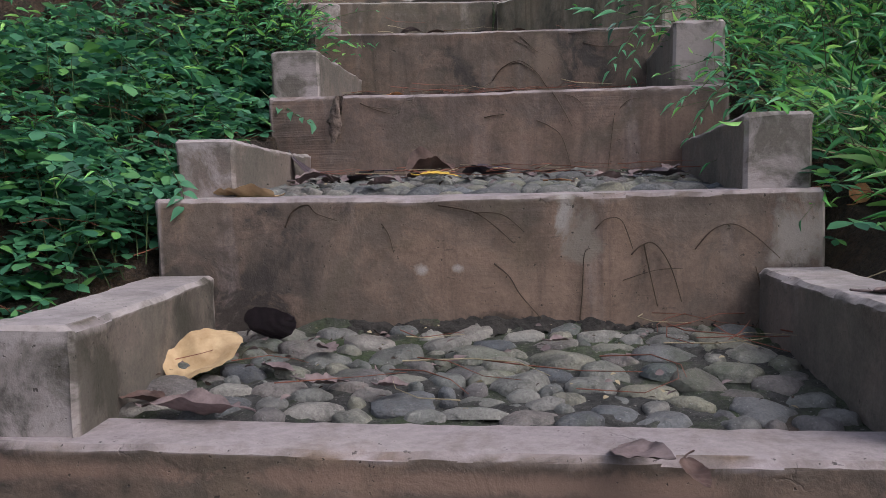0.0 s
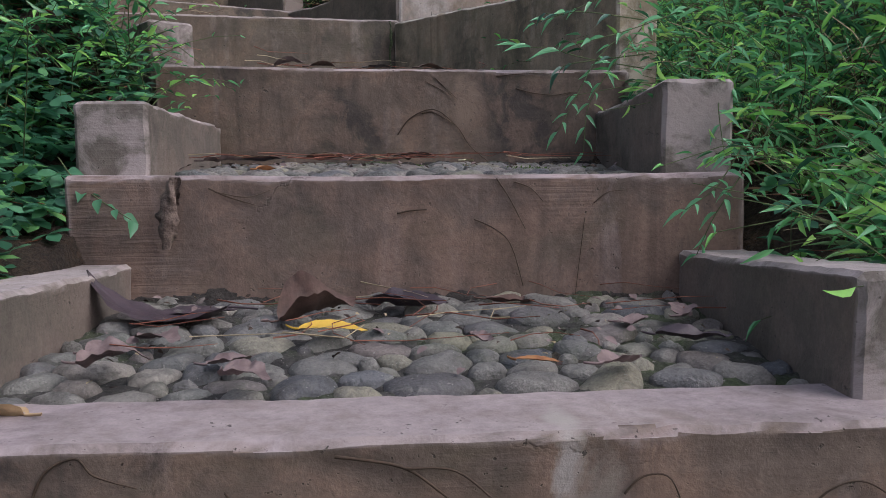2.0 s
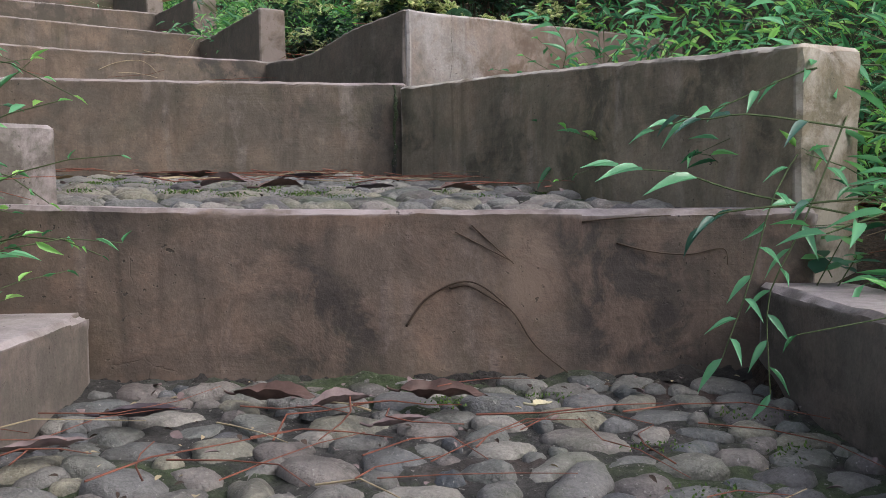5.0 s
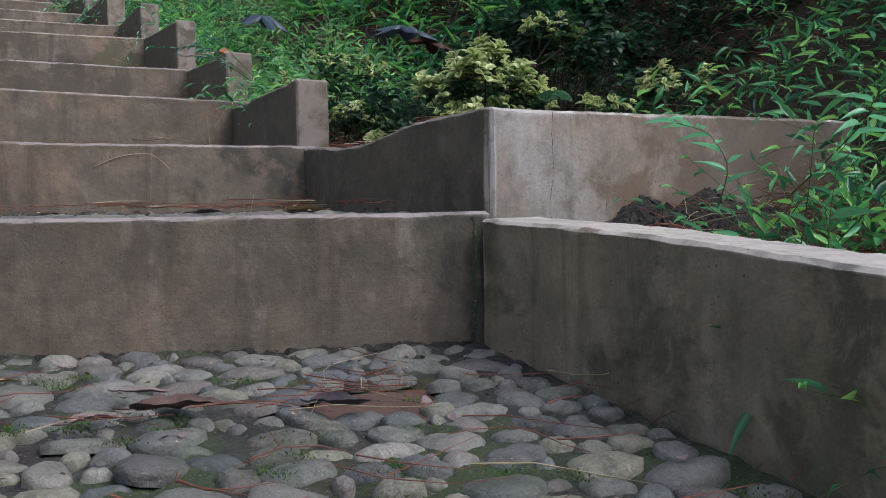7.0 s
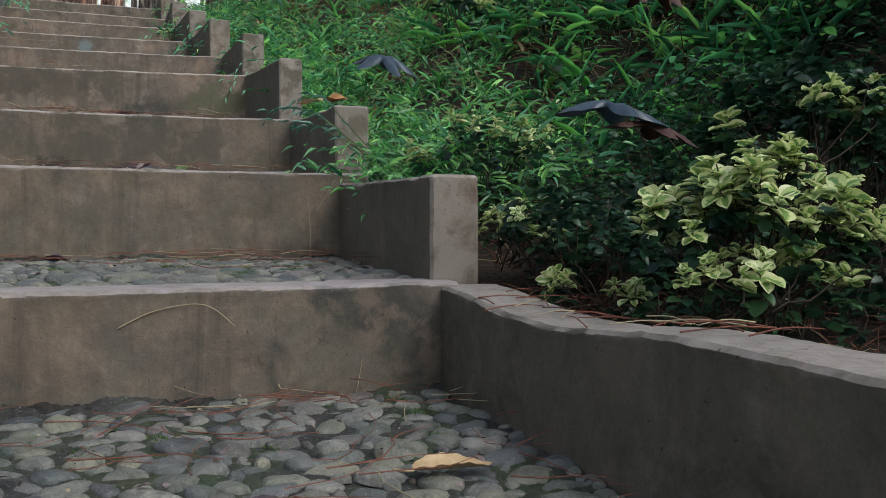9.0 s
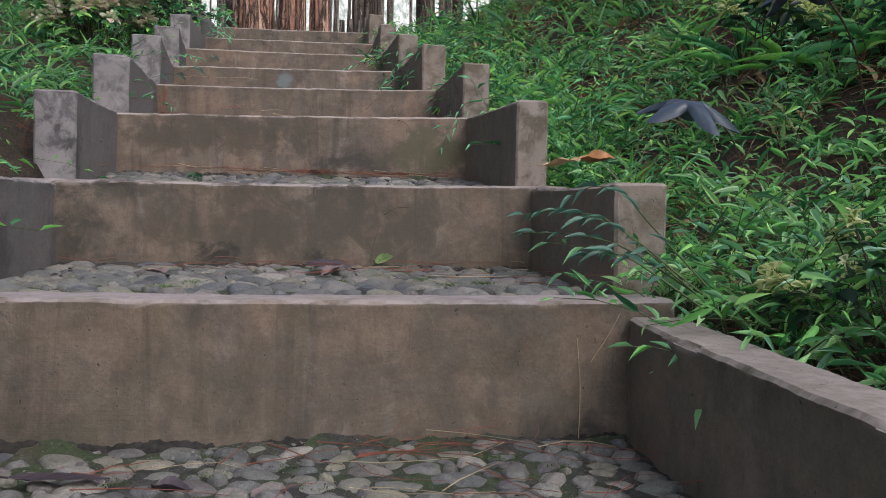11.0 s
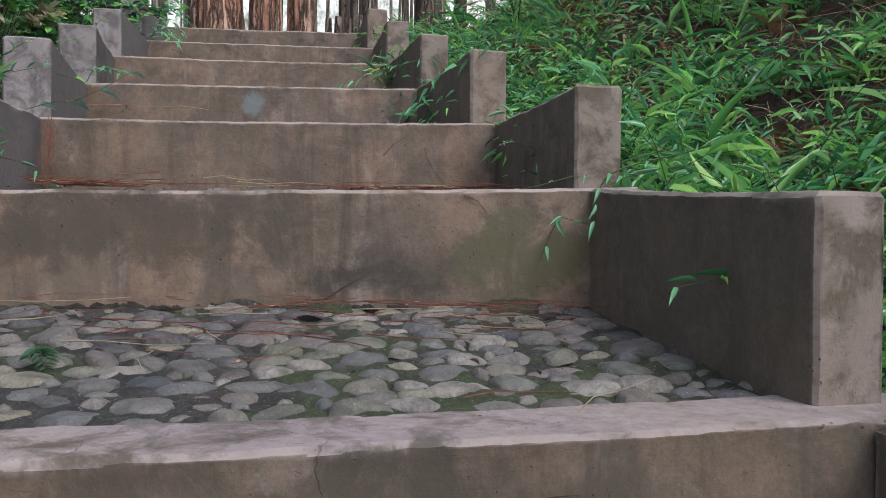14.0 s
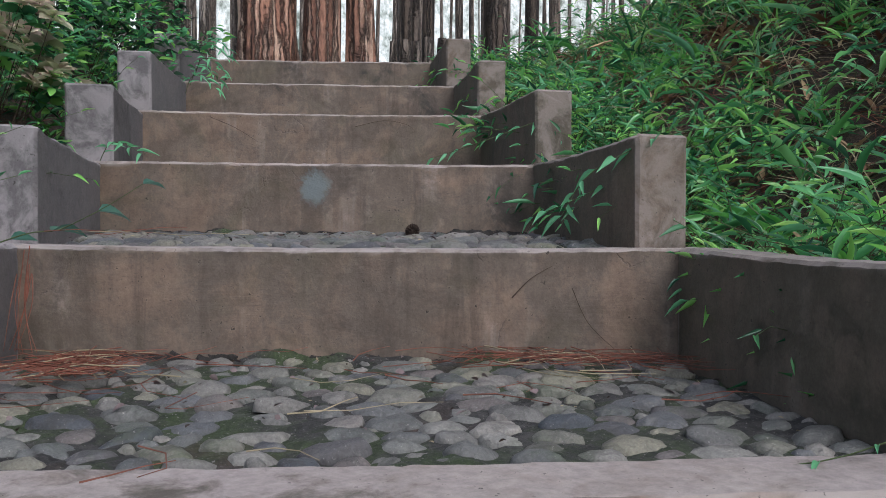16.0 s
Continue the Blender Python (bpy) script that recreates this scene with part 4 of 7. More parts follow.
def tuft_bank(name, label, arc, off, count, rng, mat, length=(0.05, 0.13), blades=8, lift=0.0, wide=0.12, category="grass", gaps=None, spots=None):
    """Rosettes of arching grass blades on the slope, or round free spots."""
    a, s = rng.uniform(*arc, count), rng.uniform(*off, count)
    if gaps is not None:
        keep = patchy(a, s, gaps)
        a, s = a[keep], s[keep]
        count = len(a)
    p, _ = beside(a, s)
    if spots:
        p = spot_places(spots, rng)
        count = len(p)
    p[:, 2] += rng.uniform(-0.01, lift + 0.002, count)
    clouds = []
    for _k in range(blades):
        an = rng.uniform(0, 6.28, count)
        el = rng.uniform(0.15, 1.25, count)
        way = np.stack([np.cos(an) * np.cos(el), np.sin(an) * np.cos(el), np.sin(el)], 1)
        up = unit(np.stack([-np.cos(an) * np.sin(el), -np.sin(an) * np.sin(el), np.cos(el)], 1) + rng.normal(0, 0.15, (count, 3)))
        ln = rng.uniform(*length, count)
        v, f = leaf_cloud(BLADE, p + rng.normal(0, 0.006, (count, 3)), way, up, ln, ln * wide * rng.uniform(0.7, 1.3, count))
        clouds.append((v, f, mat))
    ob = new(name, join_clouds(name, clouds))
    return tagged(ob, label, category, kind="stuff")


def weed_mesh(name, p, heading, length, rng, leaf=0.050, mats=None, nodes=8, rise=(0.9, 1.5), bend=(0.7, 1.8), wide=0.165):
    """Arching grass-like stems with lance leaves held to both sides, tips drooping."""
    n = len(p)
    k = nodes + 1
    t = np.linspace(0, 1, k)[None, :] ** 0.75
    el = rng.uniform(*rise, n)[:, None] - rng.uniform(*bend, n)[:, None] * t
    hd = heading[:, None] + rng.normal(0, 0.35, n)[:, None] * t
    st = (length / nodes)[:, None]
    path = np.stack([np.cumsum(np.cos(el) * np.cos(hd) * st, 1), np.cumsum(np.cos(el) * np.sin(hd) * st, 1), np.cumsum(np.sin(el) * st, 1)], 2) + p[:, None, :]
    tv, tf = tubes(path[:, ::2], rng.uniform(0.0007, 0.0013, n))
    clouds = [(tv, tf, M_STEM)]
    d = unit(np.gradient(path, axis=1))
    grown = rng.uniform(0.65, 1.20, n)
    for j in range(2, k):
        m = rng.random(n) < 0.92
        c = m.sum()
        base, ax = path[m, j], d[m, j]
        side = unit(np.cross(ax, np.array([0, 0, 1.0])) + 1e-6)
        sg = 1 if j % 2 else -1
        last = 1.6 if j == k - 1 else 1.0
        way = unit(ax * rng.uniform(0.3, 1.0, (c, 1)) * last + side * sg * rng.uniform(0.5, 1.1, (c, 1)) / last + np.array([0, 0, 1.0]) * rng.normal(0.05, 0.45, (c, 1)))
        up = unit(np.array([0, 0, 1.0]) + rng.normal(0, 0.60, (c, 3)))
        ln = leaf * rng.uniform(0.6, 1.3, c) * (0.70 + 0.40 * math.sin(math.pi * j / k)) * grown[m]
        v, f = leaf_cloud(LANCE, base, way, up, ln, ln * wide * rng.uniform(0.8, 1.25, c))
        clouds.append((v, f, M_WEED if mats is None else mats))
    return join_clouds(name, clouds)


def weed_bank(name, label, arc, side, count, rng, length=(0.12, 0.38), toward=None, gaps=None, **more):
    a, s = rng.uniform(*arc, count), rng.uniform(*side, count)
    if gaps is not None:
        keep = patchy(a, s, gaps)
        a, s = a[keep], s[keep]
        count = len(a)
    p, d = beside(a, s)
    p[:, 2] -= 0.01
    across = np.arctan2(d[:, 0], -d[:, 1])
    heading = across + rng.uniform(0, 6.28, count) if toward is None else across + toward + rng.normal(0, 2.2, count)
    ob = new(name, weed_mesh(name, p, heading, rng.uniform(*length, count), rng, **more))
    return tagged(ob, label, "weeds", kind="stuff")


def weed_patch(name, label, spots, rng, length=(0.12, 0.30), lean=None, **more):
    """Weeds at free places; spots: x, y, spread, how many; lean: the heading that they share."""
    p = spot_places(spots, rng)
    heading = rng.uniform(0, 6.28, len(p)) if lean is None else rng.normal(lean, 1.3, len(p))
    ob = new(name, weed_mesh(name, p, heading, rng.uniform(*length, len(p)), rng, **more))
    return tagged(ob, label, "weeds", kind="stuff")


def rosette_bush(name, label, centre, radii, shoots, rng, leaf=0.026, wide=0.62, mats=None, low=None):
    """A shrub of thin woody shoots, each with whorls of leaves at its tip and darker ones below, inner shade put into
    their colour.
    """
    c, r = np.array(centre, float), np.array(radii, float)
    foot = c - np.array([0, 0, r[2] * 1.3])
    ob = thing(name, foot, label, "shrub")
    w = unit(rng.normal(0, 1, (shoots, 3)))
    w[:, 2] = np.abs(w[:, 2]) * 1.2 - 0.35
    tip = c + w * r * rng.uniform(0.55, 1.08, (shoots, 1))
    start = foot + rng.normal(0, 0.02, (shoots, 3)) * np.array([1, 1, 0])
    t = np.linspace(0, 1, 5)[None, :, None]
    path = start[:, None, :] + (tip - start)[:, None, :] * t + np.array([0, 0, 1.0]) * (np.sin(t * math.pi) * -0.10 * r[2]) + rng.normal(0, 0.004, (shoots, 5, 3))
    v, f = tubes(path, rng.uniform(0.0012, 0.0022, shoots))
    part("stem", join_clouds("stem", [(v, f, M_TWIG)]), ob)
    axis = unit(unit(tip - start) * 0.5 + np.array([0, 0, 0.8]) + rng.normal(0, 0.25, (shoots, 3)))
    e1 = unit(np.cross(axis, np.array([0.3, 0.9, 0.1])))
    e2 = np.cross(axis, e1)
    grown = rng.uniform(0.7, 1.2, shoots)
    for nm, back, count, size, lift, mat in (("crown_leaves", 0.0, 6, 0.85, 0.65, mats or M_VARIEG), ("foliage", 0.010, 6, 1.15, 0.15, mats or M_VARIEG), ("lower_foliage", 0.030, 5, 1.1, -0.1, low or M_SHRUB_SHADE)):
        clouds = []
        for k in range(count):
            an = 2 * math.pi * k / count + rng.uniform(0, 0.9, shoots) + back * 40
            rad = e1 * np.cos(an)[:, None] + e2 * np.sin(an)[:, None]
            way = unit(rad + axis * (lift + rng.normal(0, 0.18, (shoots, 1))))
            ln = leaf * size * grown * rng.uniform(0.75, 1.2, shoots)
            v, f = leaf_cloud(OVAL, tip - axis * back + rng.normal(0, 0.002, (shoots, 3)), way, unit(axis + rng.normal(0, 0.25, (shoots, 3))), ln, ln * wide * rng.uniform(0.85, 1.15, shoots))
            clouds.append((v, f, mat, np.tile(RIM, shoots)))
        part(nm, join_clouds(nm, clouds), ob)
    return ob


def bush(name, label, centre, radii, count, rng, mats, leaf=0.028, wide=0.8, stems=26, shape=ROUND):
    """A shrub: woody stems from one foot and leaves in tufts through its crown."""
    c, r = np.array(centre, float), np.array(radii, float)
    foot = c - np.array([0, 0, r[2]])
    ob = thing(name, foot, label, "shrub")
    u = unit(rng.normal(0, 1, (stems, 3)))
    u[:, 2] = np.abs(u[:, 2]) * 0.9 + 0.05
    tip = c + u * r * rng.uniform(0.6, 1.0, (stems, 1))
    t = np.linspace(0, 1, 6)[None, :, None]
    path = foot + (tip[:, None, :] - foot) * t + np.array([0, 0, 1.0]) * (np.sin(t * math.pi) * 0.12 * r[2])
    v, f = tubes(path, np.full(stems, 0.0016))
    part("stem", join_clouds("stem", [(v, f, M_TWIG)]), ob)
    tufts = max(8, count // 9)
    w = unit(rng.normal(0, 1, (tufts, 3)))
    w[:, 2] = np.where(w[:, 2] < -0.75, -w[:, 2], w[:, 2])
    lump = 1 + 0.22 * np.sin(w[:, 0] * 5 + 1) * np.cos(w[:, 1] * 6) + 0.15 * np.sin(w[:, 2] * 9)
    q = c + w * r * (rng.uniform(0.25, 1, (tufts, 1)) ** 0.45) * lump[:, None]
    clouds = []
    for k in range(9):
        an = rng.uniform(0, 6.28, tufts)
        way = unit(np.stack([np.cos(an), np.sin(an), rng.uniform(-0.4, 0.7, tufts)], 1) + w * 0.5)
        up = unit(w * 0.5 + np.array([0, 0, 1.0]) + rng.normal(0, 0.3, (tufts, 3)))
        ln = leaf * rng.uniform(0.6, 1.3, tufts)
        v, f = leaf_cloud(shape, q + rng.normal(0, leaf * 0.45, (tufts, 3)), way, up, ln, ln * wide * rng.uniform(0.85, 1.15, tufts))
        clouds.append((v, f, mats[k % len(mats)]))
    part("foliage", join_clouds("foliage", clouds), ob)
    return ob


# ---------------------------------------------------------------- planting
def arc_of(y):
    """Station of the stairs' middle line at the depth y."""
    return float(np.interp(y, LINE[:, 1], ARC))


def dead_grass(name, label, arc, off, count, rng, length=(0.05, 0.16), mat=None, tilt=(-0.15, 0.9), spots=None):
    """Dry stalks and needles lying and leaning on the soil."""
    p, _ = beside(rng.uniform(*arc, count), rng.uniform(*off, count))
    if spots:
        p = spot_places(spots, rng)
        count = len(p)
    an = rng.uniform(0, 6.28, count)
    ln = rng.uniform(*length, count)
    el = rng.uniform(*tilt, count)
    t = np.linspace(0, 1, 4)[None, :, None]
    way = np.stack([np.cos(an) * np.cos(el), np.sin(an) * np.cos(el), np.sin(el)], 1) * ln[:, None]
    path = p[:, None, :] + way[:, None, :] * t + np.array([0, 0, -0.35]) * (t * t) * ln[:, None, None]
    path[:, :, 2] += 0.008
    v, f = tubes(path, rng.uniform(0.0006, 0.0013, count))
    ob = new(name, join_clouds(name, [(v, f, mat or M_STRAW)]))
    return tagged(ob, label, "dead grass", kind="stuff")


def shrubbery(name, label, arc, off, height, count, rng, mats, leaf, wide=0.75, category="shrubbery"):
    """A thicket of rounded leaves in tufts that stand over the slope."""
    n = count // 6
    p, _ = beside(rng.uniform(*arc, n), rng.uniform(*off, n))
    hgt = rng.uniform(0.01, 1, n) ** 0.8 * height * (0.55 + 0.45 * np.sin(p[:, 0] * 9) * np.cos(p[:, 1] * 8))
    foot = p.copy()
    p[:, 2] += hgt
    clouds = []
    for k in range(6):
        an = rng.uniform(0, 6.28, n)
        way = unit(np.stack([np.cos(an), np.sin(an), rng.uniform(-0.4, 0.6, n)], 1))
        up = unit(np.array([0, 0, 1.0]) + rng.normal(0, 0.40, (n, 3)))
        ln = leaf * rng.uniform(0.6, 1.3, n)
        v, f = leaf_cloud(ROUND, p + rng.normal(0, leaf * 0.6, (n, 3)), way, up, ln, ln * wide * rng.uniform(0.85, 1.15, n))
        clouds.append((v, f, mats[k % len(mats)]))
    m = slice(0, n // 4)
    t = np.linspace(0, 1, 4)[None, :, None]
    path = foot[m, None, :] + (p[m] - foot[m])[:, None, :] * t + rng.normal(0, 0.008, (len(foot[m]), 4, 3))
    v, f = tubes(path, np.full(len(foot[m]), 0.0018))
    clouds.append((v, f, M_TWIG))
    ob = new(name, join_clouds(name, clouds))
    return tagged(ob, label, category, kind="stuff")


def sprig(name, label, path, leaf, rng, wide=0.21, every=1, mat=None):
    """One trailing stem with leaves, along a few places."""
    pts = np.array(path, float)
    t = np.linspace(0, len(pts) - 1, 3 * len(pts))
    line = np.stack([np.interp(t, np.arange(len(pts)), pts[:, k]) for k in range(3)], 1)
    line[1:-1] = (line[:-2] + line[1:-1] * 2 + line[2:]) / 4
    ob = thing(name, tuple(line[0]), label, "weed")
    v, f = tubes(line[None], np.array([0.0012]))
    part("stem", join_clouds("stem", [(v, f, M_STEM)]), ob)
    d = unit(np.gradient(line, axis=0))
    for j in range(2, len(line), every):
        side = unit(np.cross(d[j], np.array([0, 0, 1.0]))) * (1 if j % 2 else -1)
        way = unit(d[j] * 0.7 + side * rng.uniform(0.5, 1.0) + np.array([0, 0, rng.uniform(-0.55, 0.25)]))
        ln = leaf * rng.uniform(0.7, 1.25)
        v, f = leaf_cloud(LANCE6, line[j][None], way[None], unit(np.array([[0.1, -0.35, 0.9]]) + rng.normal(0, 0.3, (1, 3))), np.array([ln]), np.array([ln * wide]))
        part("leaf", join_clouds("leaf", [(v, f, mat or M_WEED)]), ob)
    return ob


LANCE6 = lance(6, 0.62, 0.22, 0.20, 1.2)


def small_flower(x, y, z, size):
    """A tiny yellow flower of five petals."""
    an = np.arange(5) * 1.2566
    way = np.stack([np.cos(an), np.sin(an), np.full(5, 0.5)], 1)
    v, f = leaf_cloud(OBOVATE, np.tile(np.array([[x, y, z]]), (5, 1)), way, np.tile(np.array([[0, 0, 1.0]]), (5, 1)), np.full(5, size), np.full(5, size * 0.8))
    sv, sf = tubes(np.array([[(x, y, z - 0.07), (x + 0.004, y, z - 0.03), (x, y, z)]]), np.array([0.0009]))
    ob = new("flower", join_clouds("flower", [(v, f, M_LEAF_YELLOW), (sv, sf, M_STEM)]))
    tagged(ob, "tiny yellow flower among the groundcover", "flower", "yellow flowers")


def build_plants():
    rng = np.random.default_rng(5)
    clover_bed("groundcover", "dense dark green clover-like groundcover with small rounded leaves", (arc_of(0.9), arc_of(2.6)), (-1.5, -0.001), 9000, rng, tall=(0.0, 0.18), size=0.022)
    clover_bed("groundcover", "dense green clover-like groundcover beside the middle steps", (arc_of(2.6), arc_of(3.8)), (-1.5, -0.001), 3400, rng, tall=(0.0, 0.16), size=0.020)
    clover_bed("groundcover", "small clover-like leaves crowding against the cheek walls", (arc_of(1.5), arc_of(3.8)), (-0.22, 0.02), 1800, rng, tall=(0.0, 0.12), size=0.020)
    for x, y, z in ((0.204, 1.967, 0.190), (0.285, 2.230, 0.285), (0.05, 2.35, 0.34)):
        small_flower(x, y, z, 0.006)
    weed_bank("weeds", "sparse green weeds standing among the groundcover", (arc_of(1.7), arc_of(3.8)), (-1.8, -0.05), 760, rng, length=(0.12, 0.28), leaf=0.026)
    weed_patch("weeds", "mixed green weeds filling the corner behind the cheek wall", ((0.22, 2.76, 0.035, 40), (0.20, 2.64, 0.05, 50), (0.13, 2.84, 0.06, 50)), rng, length=(0.07, 0.20), leaf=0.024, wide=0.26)
    lush = "lush green narrow-leaved weeds covering the steep bank"
    weed_bank("weeds", lush, (arc_of(0.9), arc_of(1.95)), (0.16, 1.2), 540, rng, length=(0.08, 0.22), leaf=0.030)
    weed_bank("weeds", lush, (arc_of(1.95), arc_of(3.0)), (0.07, 0.55), 1300, rng, toward=math.pi, gaps=-0.6, length=(0.10, 0.28), leaf=0.032)
    weed_bank("weeds", lush, (arc_of(1.95), arc_of(3.0)), (0.45, 1.5), 1430, rng, toward=math.pi, gaps=-0.7, length=(0.14, 0.34), leaf=0.030)
    weed_bank("weeds", lush, (arc_of(3.0), arc_of(3.75)), (0.62, 1.6), 670, rng, length=(0.16, 0.36), leaf=0.043, gaps=-0.6)
    weed_bank("weeds", "low green weeds creeping to the cheek walls", (arc_of(4.62), arc_of(8.2)), (0.05, 0.45), 1150, rng, toward=math.pi, length=(0.06, 0.17), leaf=0.029, gaps=0.12)
    weed_bank("weeds", lush, (arc_of(4.90), arc_of(8.2)), (0.25, 1.7), 2200, rng, toward=math.pi, length=(0.12, 0.28), leaf=0.036, gaps=0.18)
    # weeds in the raised grass shades, which put the bank's light into leaf colour
    weed_bank("weeds", "yellow-green weeds among the grass of the bank, leaf colour brightened for light", (arc_of(4.70), arc_of(6.4)), (0.10, 0.80), 670, rng, length=(0.10, 0.26), leaf=0.032, mats=M_GRASS_LIT, gaps=-0.3)
    weed_bank("weeds", "yellow-green weeds high on the bank, leaf colour brightened for light", (arc_of(6.0), arc_of(8.2)), (0.03, 1.5), 700, rng, length=(0.08, 0.22), leaf=0.030, mats=M_GRASS_LIT, gaps=0.0)
    weed_patch("weeds", "bright green grass-like weeds over the low cheek wall", ((0.16, 4.72, 0.04, 12), (0.04, 4.98, 0.09, 110), (0.20, 4.90, 0.08, 80), (0.06, 5.20, 0.12, 110)), rng, length=(0.12, 0.26), leaf=0.041, mats=M_GRASS_LIT)
    weed_patch("weeds", "green weeds crowding over the fronts of the upper cheek walls", ((-1.31, 6.60, 0.03, 34), (-1.60, 6.97, 0.03, 26)), rng, length=(0.09, 0.20), lean=4.2, leaf=0.038, bend=(1.0, 2.2))
    weed_patch("weeds", "short bright weeds along the top of the cheek wall", ((-0.57, 5.80, 0.03, 34), (-0.49, 5.68, 0.03, 44), (-0.41, 5.56, 0.03, 40), (-0.88, 6.27, 0.03, 40), (-0.80, 6.15, 0.03, 50), (-0.71, 6.03, 0.03, 44), (-1.24, 6.62, 0.03, 30)), rng, length=(0.07, 0.15), leaf=0.044, mats=M_GRASS_LIT)
    shrubbery("shrubbery", "low shrubs filling the shaded bank, leaf colour darkened for shade", (arc_of(4.50), arc_of(5.35)), (0.55, 1.45), 0.30, 5200, rng, [M_SHRUB_SHADE, M_SHRUB_SHADE, M_WEED], 0.024)
    shrubbery("shrubbery", "tall shrubs on the upper bank, leaf colour darkened for shade", (arc_of(5.8), arc_of(7.4)), (0.70, 1.4), 0.60, 6000, rng, [M_SHRUB_SHADE], 0.034)
    tuft_bank("grass", "long thin arching grass in the shade of the bank", (arc_of(4.45), arc_of(5.5)), (0.50, 1.5), 160, rng, M_WEED, (0.12, 0.24), 5, 0.05, 0.035)
    weed_patch("weeds", "tall grass-like weeds standing behind the upper cheek walls", ((-0.50, 5.78, 0.08, 50), (-0.80, 6.22, 0.09, 50), (-1.10, 6.60, 0.09, 50), (-1.40, 7.00, 0.10, 50)), rng, length=(0.16, 0.30), leaf=0.046)
    weed_patch("weeds", "young weeds on the needle litter behind the side wall", ((0.97, 3.49, 0.03, 14), (1.03, 3.40, 0.04, 22), (1.06, 3.56, 0.05, 40), (1.14, 3.36, 0.06, 40), (1.16, 3.52, 0.07, 60), (1.32, 3.22, 0.09, 60)), rng, length=(0.10, 0.24), leaf=0.028, wide=0.24, bend=(0.3, 1.2))
    dead_grass("fallen_needles", "red-brown pine needles heaped behind the side wall", (0.0, 1.0), (0.0, 1.0), 1, rng, length=(0.06, 0.14), mat=M_NEEDLE, tilt=(-0.1, 0.35), spots=((0.94, 3.54, 0.05, 500), (1.04, 3.46, 0.07, 1100), (1.16, 3.38, 0.09, 1100), (1.18, 3.62, 0.08, 700)))
    weed_patch("weeds", "tall bamboo-like weeds leaning over the side wall", ((1.40, 3.40, 0.09, 60), (1.48, 3.05, 0.11, 80), (1.50, 3.70, 0.12, 60)), rng, length=(0.20, 0.40), lean=math.pi, leaf=0.035, wide=0.15)
    weed_bank("weeds", "tall green weeds arching over the bank", (arc_of(2.2), arc_of(3.0)), (0.30, 1.4), 150, rng, length=(0.26, 0.44), leaf=0.041, wide=0.17)
    weed_bank("weeds", "tall green weeds arching over the bank", (arc_of(4.9), arc_of(8.2)), (0.40, 1.5), 300, rng, length=(0.24, 0.42), leaf=0.043, wide=0.18, gaps=0.1)
    weed_bank("weeds", "green weeds spilling over the upper cheek walls", (arc_of(6.10), arc_of(7.7)), (0.05, 0.20), 520, rng, toward=math.pi, length=(0.13, 0.27), leaf=0.036, rise=(1.0, 1.5), bend=(1.3, 2.4))
    weed_bank("weeds", "green weeds beside the upper steps", (arc_of(3.8), arc_of(8.2)), (-1.5, -0.01), 1040, rng, length=(0.10, 0.26), leaf=0.030)
    tuft_bank("grass", "bright green grass blades on the upper bank", (arc_of(4.6), arc_of(8.2)), (0.03, 1.0), 1900, rng, M_GRASS_LIT, (0.03, 0.095), 6, 0.03, 0.085, gaps=-0.2)
    tuft_bank("grass", "long arching grass blades on the bank", (arc_of(5.3), arc_of(8.2)), (0.10, 1.6), 150, rng, M_GRASS_LIT, (0.10, 0.20), 4, 0.06, 0.042)
    tuft_bank("grass", "clumps of broad strap-leaved grass on the bank", (arc_of(5.0), arc_of(7.2)), (0.04, 0.75), 700, rng, M_GRASS_LIT, (0.04, 0.088), 8, 0.012, 0.125, gaps=0.15)
    tuft_bank("grass", "broad-bladed grass crowding before the cheek wall's end", (0.0, 1.0), (0.0, 1.0), 1, rng, M_GRASS_LIT, (0.05, 0.11), 8, 0.03, 0.12, spots=((-0.92, 6.21, 0.025, 26), (-0.84, 6.12, 0.04, 34), (-0.76, 6.02, 0.04, 34), (-0.66, 5.93, 0.05, 34)))
    weed_patch("weeds", "green weeds crowding before the cheek wall's end", ((-0.93, 6.22, 0.02, 30), (-0.84, 6.14, 0.04, 34), (-0.72, 6.02, 0.05, 34)), rng, length=(0.08, 0.18), leaf=0.042)
    tuft_bank("grass", "green grass blades on the lower bank", (arc_of(1.8), arc_of(2.9)), (0.08, 1.3), 800, rng, M_GRASS_LIT, (0.03, 0.085), 5, 0.05, 0.10)
    tuft_bank("grass", "bluish green grass beside the lowest step", (arc_of(1.80), arc_of(2.35)), (0.07, 0.60), 200, rng, M_GRASS_LIT, (0.04, 0.09), 6, 0.03, 0.10)
    tuft_bank("leaf_litter", "withered brown leaves and dry blades on the bank", (arc_of(1.2), arc_of(2.9)), (0.05, 1.3), 380, rng, M_DRY, (0.02, 0.05), 3, 0.005, 0.26, "leaf litter")
    tuft_bank("leaf_litter", "withered brown leaves and dry blades on the upper bank", (arc_of(4.6), arc_of(8.2)), (0.03, 1.5), 900, rng, M_DRY, (0.025, 0.075), 4, 0.02, 0.24, "leaf litter")
    tuft_bank("grass", "bright green grass blades beside the upper steps", (arc_of(5.4), arc_of(8.3)), (-1.6, -0.02), 1100, rng, M_GRASS_LIT, (0.03, 0.10), 6, 0.05, 0.10)
    dead_grass("dead_grass", "dry straw and brown stalks under the weeds", (arc_of(0.9), arc_of(8.2)), (0.08, 1.4), 4300, rng)
